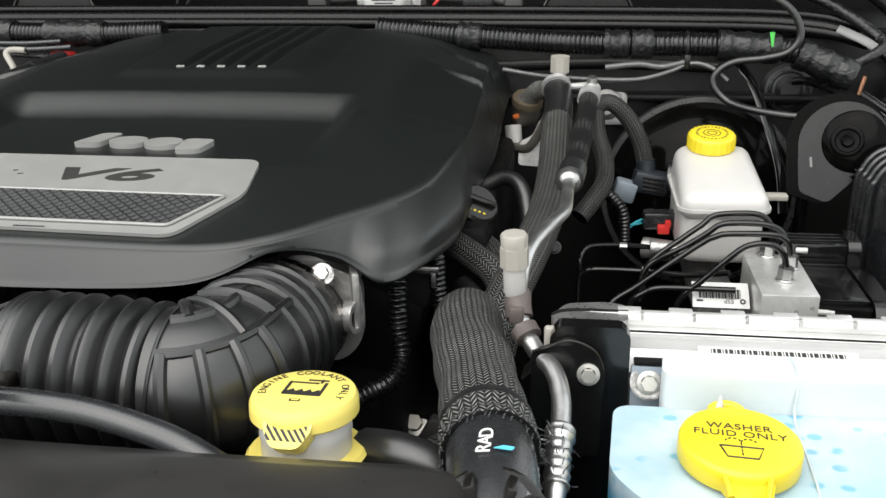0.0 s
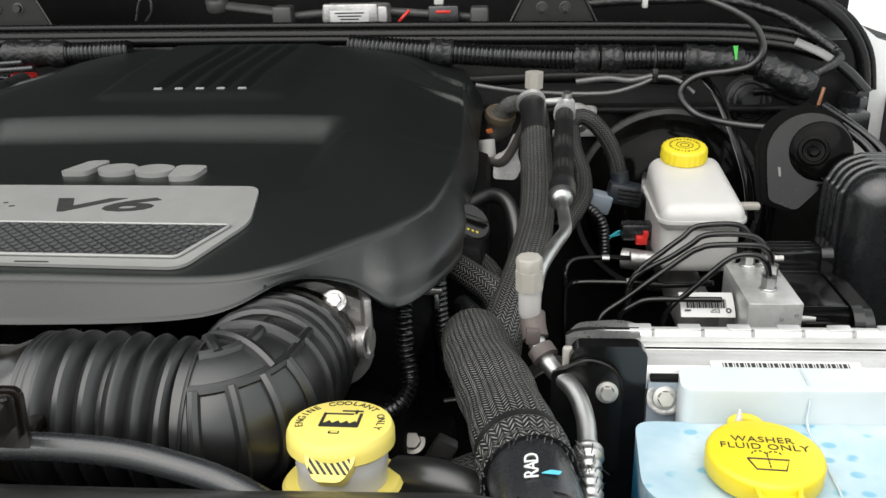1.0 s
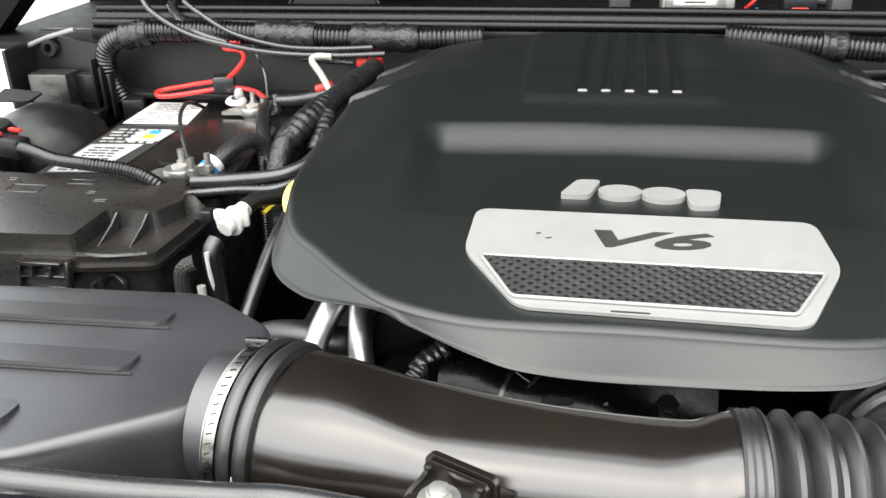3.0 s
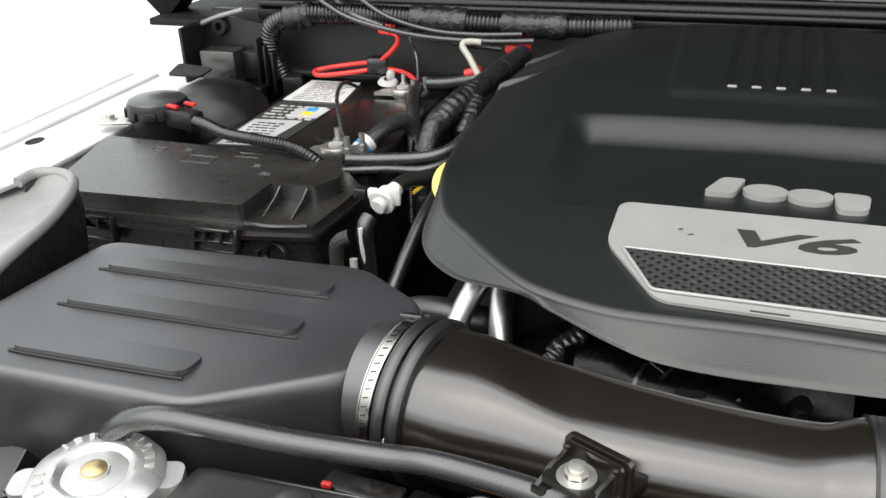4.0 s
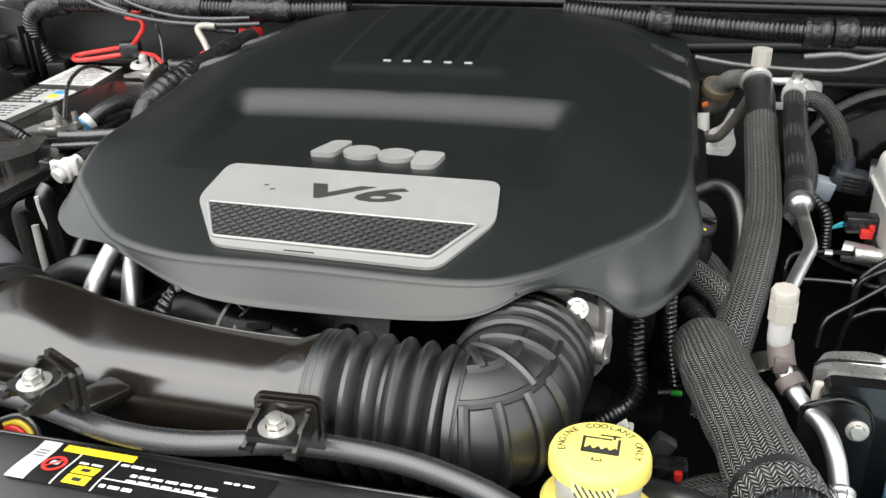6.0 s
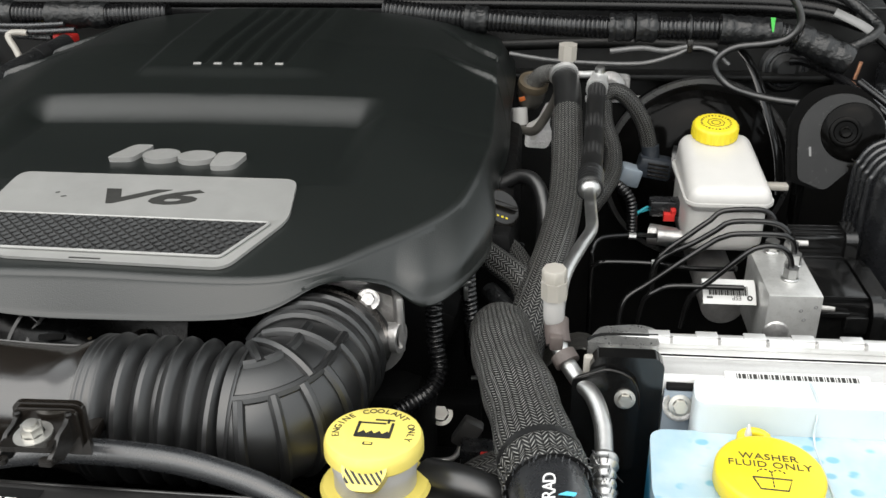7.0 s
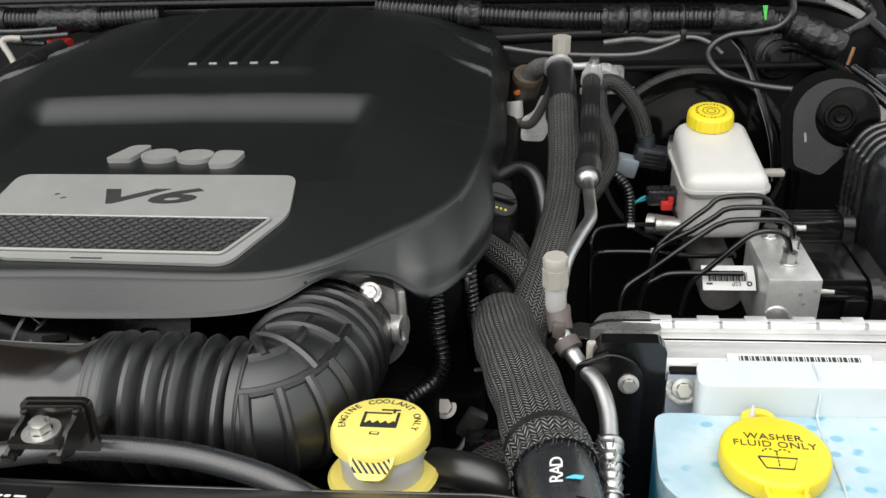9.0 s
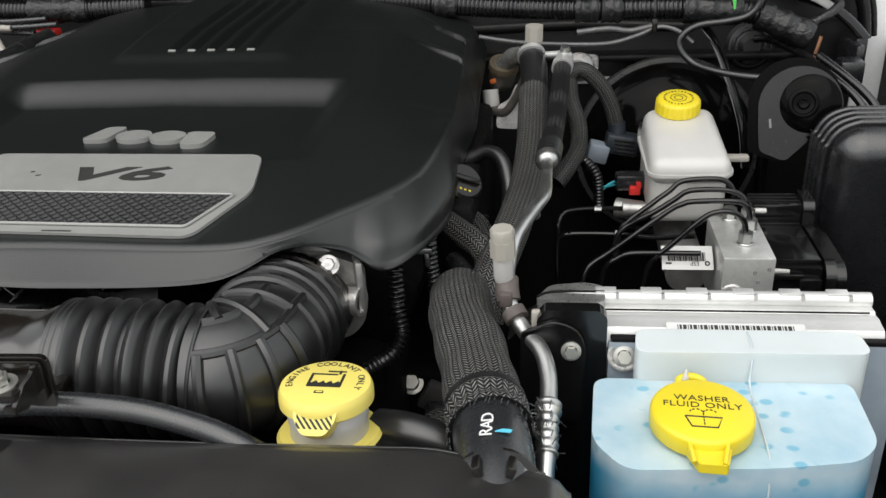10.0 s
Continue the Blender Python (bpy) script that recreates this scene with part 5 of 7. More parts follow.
def battery_cables():
    t = thing("battery_cable", (-.69, 1.0, 1.15), "thick taped black battery cable beside the engine cover", "cable")
    part("core", tube([(-.637, 1.17, 1.222), (-.659, 1.088, 1.212), (-.675, 1.03, 1.203), (-.697, .992, 1.188), (-.703, .965, 1.165), (-.705, .95, 1.13), (-.70, .94, 1.07)], .0135, 18), tape, t)
    part("tape_wrap", tube([(-.670, 1.05, 1.206), (-.683, 1.012, 1.198), (-.70, .985, 1.18)], .0155, 18, rings=(.009, .0012)), tape, t, "crinkled tape wrap")
    part("tape_wrap", tube([(-.663, 1.03, 1.20), (-.662, 1.005, 1.188), (-.668, .985, 1.17)], .011, 16, rings=(.008, .001)), tape, t, "crinkled tape wrap")
    part("collar", tube([(-.648, 1.13, 1.217), (-.652, 1.115, 1.2155)], .0148, 18), rubber, t)
    cable("ground_cable", [(-.785, .912, 1.158), (-.741, .917, 1.160), (-.689, .920, 1.166), (-.664, .938, 1.173), (-.655, .975, 1.182), (-.66, 1.0, 1.188)], .0074, rubber_grey, "grey-black ground cable from the battery terminal", "cable", "battery leads")
    cable("ground_cable", [(-.79, .90, 1.148), (-.742, .912, 1.150), (-.69, .906, 1.156), (-.662, .93, 1.163), (-.65, .965, 1.173), (-.652, .995, 1.182)], .0052, rubber_grey, "grey-black ground cable from the battery terminal", "cable", "battery leads")
    t = thing("vent_hose", (-.77, .99, 1.15), "curved black hose with a blue-marked white collar", "hose")
    part("hose", tube([(-.79, .952, 1.15), (-.78, .968, 1.16), (-.768, .995, 1.17), (-.755, 1.022, 1.17), (-.745, 1.033, 1.155), (-.741, 1.026, 1.12), (-.74, 1.02, 1.06)], .0098, 16), rubber_grey, t)
    part("collar", tube([(-.791, .951, 1.150), (-.779, .969, 1.161)], .0116, 18), poly_white, t, "white collar")
    part("blue_mark", tube([(-.786, .958, 1.1545), (-.7835, .962, 1.157)], .0119, 18), blue, t, "blue ring mark")
    cable("positive_cable", [(-.785, 1.165, 1.172), (-.778, 1.13, 1.170), (-.766, 1.09, 1.164), (-.75, 1.05, 1.15), (-.737, 1.015, 1.12), (-.73, 1.0, 1.05)], .0088, rubber, "black positive cable bending down beside the battery", "cable", "battery leads")
    cable("corrugated_lead", [(-.752, 1.05, 1.158), (-.745, 1.02, 1.14), (-.74, 1.0, 1.11), (-.738, .99, 1.05)], .0062, conduit_plastic, "thin corrugated lead tied to the battery cable", "conduit", rings=(.0035, .0012))
    cable("red_wire", [(-.872, 1.215, 1.19), (-.91, 1.222, 1.183), (-.95, 1.208, 1.178), (-.955, 1.196, 1.176), (-.936, 1.187, 1.175), (-.863, 1.203, 1.183)], .0034, red, "bright red looped wire over the battery", "wire", "red wires", segs=10)
    cable("red_wire", [(-.848, 1.203, 1.185), (-.822, 1.203, 1.182), (-.80, 1.185, 1.18), (-.789, 1.173, 1.176)], .0034, red, "bright red wire ending at the terminal", "wire", "red wires", segs=10)
    cable("red_wire", [(-.826, 1.2, 1.248), (-.842, 1.196, 1.247), (-.845, 1.19, 1.241), (-.822, 1.187, 1.239), (-.819, 1.188, 1.228), (-.830, 1.19, 1.214), (-.85, 1.2, 1.198)], .0034, red, "bright red wire rising to the harness", "wire", "red wires", segs=10)
    t = thing("fuse_holder", (-.855, 1.205, 1.16), "black inline fuse holder with a clear cap", "fuse holder")
    part("holder", box((.03, .024, .024), (-.858, 1.205, 1.19), .004, Matrix.Rotation(.3, 3, "Z")), plastic, t)
    part("clear_cap", lathe([(0, .003), (.004, .002), (.006, -.001), (.007, -.008), (.006, -.014)], frame_to((-.836, 1.198, 1.182), (.1, -.2, 1)), 20), poly_clear, t, "milky cap")
    part("clear_skirt", lathe([(.006, .002), (.013, .0), (.015, -.003), (.012, -.005)], frame_to((-.838, 1.19, 1.172), (.1, -.2, 1)), 20), poly_clear, t, "milky skirt")
    cable("black_wire", [(-.785, .92, 1.16), (-.812, .965, 1.172), (-.828, .994, 1.181), (-.85, 1.04, 1.19), (-.866, 1.09, 1.191), (-.874, 1.13, 1.183), (-.873, 1.165, 1.166)], .0026, rubber_grey, "thin black wire arching over the battery", "wire", "thin wires", segs=8)
    cable("black_wire", [(-.812, 1.205, 1.245), (-.804, 1.2, 1.227), (-.79, 1.182, 1.209), (-.786, 1.172, 1.18)], .002, rubber_grey, "thin black wire dropping to the terminal", "wire", "thin wires", segs=8)
    cable("lead_sleeve", [(-.77, 1.172, 1.176), (-.74, 1.165, 1.18), (-.70, 1.155, 1.19), (-.672, 1.15, 1.2)], .0085, rubber_grey, "grey sleeved lead from the rear terminal", "cable", "battery leads")
    cable("red_lead_end", [(-.712, 1.158, 1.196), (-.692, 1.155, 1.203)], .0062, red, "short red lead end beside the taped cable", "cable")
    cable("white_pipe", [(-.690, 1.14, 1.200), (-.705, 1.155, 1.217), (-.719, 1.167, 1.231), (-.714, 1.172, 1.236), (-.695, 1.175, 1.235)], .0045, poly_cap, "bent white plastic pipe", "pipe", segs=10)
    t = thing("orange_plug", (-.65, 1.18, 1.2), "red plug with orange and yellow wires behind the cover", "plug")
    part("plug", box((.034, .016, .012), (-.648, 1.19, 1.225), .003, Matrix.Rotation(-.2, 3, "Z")), red, t)
    part("wire", tube([(-.67, 1.19, 1.224), (-.70, 1.19, 1.226), (-.74, 1.195, 1.228)], .004, 10), rubber_grey, t)
    part("wire", tube([(-.668, 1.175, 1.214), (-.65, 1.17, 1.212), (-.63, 1.17, 1.214)], .002, 8), gold, t, "yellow wire")


def left_corner():
    t = thing("purge_valve", (-1.05, .95, 1.1), "round black valve canister with a clipped connector", "valve")
    m = Matrix.Translation((-1.066, .966, 1.168)) @ Matrix.Diagonal((1.17, 1.17, 1, 1))
    part("canister", lathe([(.027, -.09), (.0285, .008), (.0325, .010), (.0325, .026), (.031, .029), (.0285, .030), (.0, .0315)], m, 44), plastic_dull, t)
    part("lid", lathe([(0, .0345), (.012, .034), (.027, .032), (.0305, .030), (.0315, .027)], m, 44), plastic_scuffed, t, "dusty black lid")
    for k in range(7):
        a = radians(-150 + 40 * k)
        part("lid_lug", box((.012, .006, .012), (0, 0, 0), .0015), plastic_dull, t).matrix_world = m @ Matrix.Rotation(a, 4, "Z") @ Matrix.Translation((.0325, 0, .016)) @ Matrix.Rotation(math.pi / 2, 4, "Z")
    part("mount_plate", box((.05, .03, .004), (-1.118, .945, 1.172), .0015, Matrix.Rotation(.3, 3, "Z")), zinc, t, "plated mounting plate")
    part("mount_bolt", hexagon(Matrix.Translation((-1.125, .945, 1.174)), .006, .006, .009), zinc, t)
    part("spout", tube([(-1.085, .97, 1.172), (-1.115, .985, 1.170)], .010, 16), plastic_dull, t)
    part("connector", box((.05, .022, .022), (-1.012, .94, 1.183), .003, Matrix.Rotation(-.3, 3, "Z")), plastic_dull, t)
    part("red_clip", box((.018, .006, .004), (-1.028, .943, 1.197), .001, Matrix.Rotation(-.3, 3, "Z")), red, t, "orange-red clip")
    part("red_clip", box((.018, .006, .004), (-1.012, .957, 1.197), .001, Matrix.Rotation(-.3, 3, "Z")), red, t, "orange-red clip")
    cable("valve_conduit", [(-.992, .932, 1.184), (-.958, .905, 1.19), (-.92, .884, 1.189), (-.88, .876, 1.188), (-.837, .876, 1.183), (-.807, .872, 1.173), (-.79, .88, 1.15)], .0072, conduit_plastic, "corrugated black conduit lying over the fuse box", "conduit", rings=(.0038, .0011))
    t = thing("round_housing", (-1.03, 1.08, 1.0), "smooth round black plastic housing beside the battery", "housing")
    part("dome", lathe([(.078, -.16), (.078, .0), (.07, .03), (.05, .05), (.025, .06), (0, .063)], Matrix.Translation((-1.05, 1.075, 1.13)), 48), plastic_dull, t)
    part("flap", prism(soften([(-.03, -.014), (.02, -.008), (.03, .014), (-.025, .014)], .005), 0, .003, frame_to((-1.12, 1.13, 1.185), (.1, -.4, 1)), .0006), plastic_dull, t)
    t = thing("relay_bracket", (-1.1, 1.21, 1.1), "black bracket with stacked relays on the firewall corner", "relay bracket")
    part("backplate", prism(soften([(-.055, -.09), (.045, -.09), (.05, .0), (.075, .035), (-.03, .05), (-.055, .03)], .008), 0, .006, frame_to((-1.1, 1.228, 1.2), (-.1, -1, .1), (1, 0, 0)), .0015), plastic_dull, t)
    part("side_wall", box((.006, .07, .09), (-1.152, 1.2, 1.195), .002), plastic_dull, t)
    relay = part("relay", box((.058, .036, .050), (-1.104, 1.196, 1.180), .003), fuse_plastic, t, "dark grey relay")
    for z in (1.158, 1.151):
        part("seam", box((.0595, .0375, .0022), (-1.104, 1.196, z), .0006), slate, relay, "bluish grey seam")
    part("latch", box((.012, .006, .008), (-1.09, 1.177, 1.166), .001), plastic_dull, relay)
    part("relay_base", box((.062, .036, .010), (-1.102, 1.198, 1.142), .002), plastic_dull, relay)
    part("relay", box((.03, .03, .04), (-1.06, 1.215, 1.18), .003), plastic_dull, t, "black relay")
    part("socket", box((.09, .04, .016), (-1.085, 1.205, 1.143), .003), plastic_dull, t)
    part("boss", lathe([(.006, .004), (.012, .004), (.014, 0)], frame_to((-1.118, 1.222, 1.232), (-.1, -1, .1)), 24), plastic_dull, t)
    part("edge_flange", tube([(-1.157, 1.222, 1.232), (-1.12, 1.222, 1.246), (-1.075, 1.222, 1.258)], .0035, 10), plastic_grey, t, "pale upper edge")
    for k in range(3):
        part("rib", box((.004, .03, .06), (-1.048 + .012 * k, 1.214, 1.19 - .01 * k), .001), plastic_dull, t)
    part("side_plug", box((.03, .026, .03), (-1.0, 1.214, 1.15), .004, Matrix.Rotation(.3, 3, "Z")), plastic_dull, t)
    part("amber_lead", tube([(-1.06, 1.185, 1.135), (-1.055, 1.182, 1.12), (-1.06, 1.18, 1.10)], .003, 8), gold, t, "amber wire")
    t = thing("inlet_scoop", (-.98, .62, 1.15), "grey-black plastic inlet scoop with a raised rim", "inlet scoop")
    rim = [(-1.016, .662, 1.208), (-1.012, .682, 1.21), (-.99, .688, 1.21), (-.963, .675, 1.21), (-.946, .645, 1.206), (-.936, .60, 1.2), (-.93, .55, 1.196), (-.93, .48, 1.18), (-.94, .42, 1.15)]
    part("rim", tube(rim, .0055, 14), plastic_grey, t)
    edge = spline(rim, .01)
    part("dish", sheet([[p, p + Vector((-.03, -.01, -.012)), p + Vector((-.075, -.012, -.022)), p + Vector((-.13, -.01, -.03))] for p in edge], .003), plastic_grey, t)
    part("outer_wall", sheet([[p + Vector((.003, .002, -.002)), p + Vector((.004, .003, -.03)), p + Vector((.0, .0, -.08))] for p in edge], .002), plastic, t)


def heater_fittings():
    t = thing("quick_connector", (-.69, .79, 1.1), "white plastic quick connector on a black hose", "connector")
    part("body", tube([(-.697, .781, 1.163), (-.692, .795, 1.168), (-.687, .811, 1.172)], lambda d, s: .0082 + .0042 * math.exp(-((s - .55) / .18) ** 2), 20), poly_white, t)
    part("collar", lathe([(.009, -.003), (.0135, -.003), (.0145, 0), (.0135, .003), (.009, .003)], frame_to((-.694, .789, 1.1665), (.2, 1, .35)), 24), poly_white, t, "white collar")
    part("nub", box((.010, .008, .010), (-.706, .795, 1.172), .002), poly_white, t)
    part("lock", box((.016, .012, .02), (-.684, .793, 1.172), .003, Matrix.Rotation(.3, 3, "Z")), poly_white, t, "white lock tab")
    part("side_plug", box((.014, .012, .012), (-.722, .802, 1.168), .002), plastic, t)
    part("hose", tube([(-.688, .814, 1.172), (-.68, .835, 1.172), (-.66, .87, 1.16), (-.65, .9, 1.13)], .0082, 14), rubber, t, "black hose")
    part("hose", tube([(-.7, .768, 1.157), (-.703, .76, 1.148), (-.703, .762, 1.12), (-.70, .765, 1.06)], .0085, 14), rubber, t, "black hose")
    part("white_stripe", tube([(-.7035, .7515, 1.153), (-.7035, .753, 1.13), (-.702, .756, 1.113)], .0026, 8, flat=.6), poly_white, t, "white stripe")
    part("yellow_wire", tube([(-.676, .83, 1.16), (-.668, .85, 1.165), (-.66, .87, 1.164)], .0022, 8), gold, t, "yellow wire")
    cable("braided_lead", [(-.716, .752, 1.142), (-.728, .749, 1.135), (-.731, .75, 1.11), (-.73, .752, 1.05)], .0075, braid_fine, "small braided lead beside the fuse box", "cable")
    cable("heater_hose", [(-.712, .748, 1.12), (-.711, .746, 1.09), (-.71, .745, 1.05)], .004, alu_can, "thin silver pipe between hoses", "pipe")
    cable("drop_hose", [(-.662, .90, 1.15), (-.665, .86, 1.14), (-.67, .81, 1.12), (-.68, .75, 1.07), (-.69, .72, 1.0)], .0075, rubber, "black hose dropping beside the engine cover", "hose", "dark hoses")
    cable("low_hose", [(-.66, .70, 1.085), (-.62, .69, 1.105), (-.58, .68, 1.11), (-.55, .69, 1.10)], .016, rubber, "black coolant hose under the engine cover", "hose", "dark hoses")
    t = thing("dipstick_handle", (-.648, .88, 1.17), "yellow looped dipstick handle behind the cover edge", "dipstick")
    part("loop", tube([(-.628, .800, 1.160), (-.640, .803, 1.177), (-.643, .818, 1.187), (-.638, .836, 1.190), (-.628, .83, 1.178)], .0052, 14), yellow_pale, t)
    for k, pts in enumerate(([(-.56, .705, 1.15), (-.568, .688, 1.142), (-.578, .670, 1.122), (-.583, .65, 1.10), (-.585, .63, 1.06)], [(-.54, .70, 1.15), (-.544, .685, 1.142), (-.542, .665, 1.124), (-.538, .648, 1.10), (-.536, .63, 1.06)])):
        cable("refrigerant_pipe", pts, .0102, alu, "bent bare aluminium refrigerant pipe under the cover", "pipe", "refrigerant pipes", segs=18)
    cable("corrugated_stub", [(-.50, .625, 1.09), (-.488, .64, 1.115), (-.47, .655, 1.125)], .0105, rubber_grey, "short corrugated conduit under the cover's front", "conduit", rings=(.006, .0012))
    t = thing("front_plastics", (-.36, .6, 1.06), "smooth black plastic timing shield behind the duct", "timing shield")
    grid = [[(-.47 + .20 * u, .568 + .05 * v + .006 * math.sin(6 * u), 1.086 + .045 * v + .008 * math.sin(math.pi * u) + .005 * math.sin(14 * u) * v + .004 * math.sin(9 * v + 5 * u)) for v in (k / 8 for k in range(9))] for u in (k / 30 for k in range(31))]
    part("shield", sheet(grid, .003), shield_black, t)
    rim = frame_to((-.365, .598, 1.106), (.05, -.75, .65), (1, 0, 0))
    for r in (.030, .044, .060):
        part("ring_rim", lathe([(r - .0025, -.004), (r - .0015, .002), (r + .0015, .002), (r + .0025, -.004)], rim, 56), plastic_gloss, t, "raised circular rim")
    for a in (40, 75, 110, 145):
        part("spoke_rib", box((.003, .014, .004), (0, 0, 0), .0008), plastic_gloss, t).matrix_world = rim @ Matrix.Rotation(radians(a - 90), 4, "Z") @ Matrix.Translation((0, .052, 0))
    part("slot", prism(rounded(.022, .005, .002), 0, .002, frame_to((-.382, .597, 1.1235), (0, -.7, .75), (1, .1, 0)), .0006), deep, t)
    part("brown_latch", box((.012, .004, .0025), (-.352, .596, 1.1235), .001, Matrix.Rotation(-.35, 3, "Y")), rust, t, "brownish latch")
    part("post", tube([(-.307, .60, 1.08), (-.305, .60, 1.124)], .006, 12), plastic, t)
    part("stud", hexagon(frame_to((-.305, .6, 1.124), (0, -.2, 1)), .006, .006, .008), plastic_satin, t)


intake_duct()
overflow_hose()
radiator_shroud()
radiator_cap()
air_box()
fuse_box()
battery()
battery_cables()
left_corner()
heater_fittings()

# ---- driver's side: coolant, washer and radiator ----
def bars(parent, m, widths, h, gap, mat, lift=.0002, name="print_bar"):
    """A row of upright bars, as on a printed bar code, centred on m."""
    total = sum(widths) + gap * (len(widths) - 1)
    x = -total / 2
    for w in widths:
        part(name, prism(rounded(w, h, min(w, h) * .05, 1), 0, lift, m @ Matrix.Translation((x + w / 2, 0, 0)), 0), mat, parent, smooth=False)
        x += w + gap


def coolant_bottle():
    t = thing("coolant_bottle", (-.06, .45, .95), "white coolant bottle with a pale yellow printed cap", "coolant bottle")
    m = frame_to((-.0865, .4553, 1.1535), (0, .10, 1), (1, -.03, 0)) @ Matrix.Scale(1.04, 4)
    cap = part("cap", lathe([(0, .004), (.0265, .004), (.0288, .003), (.0302, 0), (.0305, -.003), (.0305, -.0080), (.029, -.0095), (0, -.0095)], m, 56), yellow_pale, t, "pale yellow cap with black print")
    ms = m @ frame_to((0, -.0290, -.0045), (0, -.74, .67))
    part("grip_lip", prism(soften([(-.0135, .0095), (.0135, .0095), (.0135, -.001), (.0075, -.0112), (-.0075, -.0112), (-.0135, -.001)], .004), -.010, .0006, ms, .0015), yellow_pale, cap, "sloping grip lip")
    for k in range(9):
        x = -.0165 + .0036 * k
        own = prism([(x - .004, .0068), (x - .0022, .0068), (x + .0088, -.0072), (x + .007, -.0072)], .0006, .0009, None, 0)
        for sx in (-1, 1):
            bmesh.ops.bisect_plane(own, geom=own.verts[:] + own.edges[:] + own.faces[:], plane_co=(sx * .0112, 0, 0), plane_no=(sx, 0, 0), clear_outer=True)
        part("hazard_stripe", moved(own, ms), ink, cap, smooth=False)
    part("lettering", arc_letters("ENGINE COOLANT ONLY", .0064, .0228, m @ Matrix.Translation((0, 0, .0041)), 196, -16, .0002), ink, cap, "black curved lettering")
    x0 = m @ Matrix.Translation((0, .002, .0041)) @ Matrix.Diagonal((1.22, 1.15, 1, 1))
    for a, b, w, h in ((-.0085, 0, .0014, .014), (.0085, 0, .0014, .014), (0, -.0055, .018, .004), (-.002, .0062, .014, .0012), (.006, .0085, .0012, .004), (.004, .0095, .01, .0012)):
        part("pictogram", prism(rounded(w, h, .0002, 1), 0, .0003, x0 @ Matrix.Translation((a, b, 0)), 0), ink, cap, smooth=False)
    for k in range(4):
        part("pictogram", prism([(-.0075 + .004 * k, -.004), (-.0035 + .004 * k, -.004), (-.0055 + .004 * k + .0005, -.001)], 0, .0003, x0, 0), ink, cap, smooth=False)
    part("book_mark", prism(rounded(.006, .0028, .0004, 1), 0, .0003, m @ Matrix.Translation((-.001, -.013, .0041)), 0), ink, cap, smooth=False)
    part("book_page", prism(rounded(.0042, .0014, .0002, 1), 0, .0004, m @ Matrix.Translation((-.0008, -.013, .0041)), 0), yellow_pale, cap, smooth=False)
    part("neck", lathe([(.0225, -.009), (.0255, -.013), (.0262, -.019), (.0255, -.022), (.0255, -.034)], m, 48), poly_white, t)
    part("collar", lathe([(.0, -.031), (.0325, -.031), (.0345, -.0335), (.0325, -.036), (0, -.036)], m, 48), yellow_pale, t)
    part("tank", prism(soften([(-.118, .428), (-.06, .428), (-.05, .46), (-.06, .488), (-.118, .488)], .015), .98, 1.094, None, .016, 3), poly_white, t)


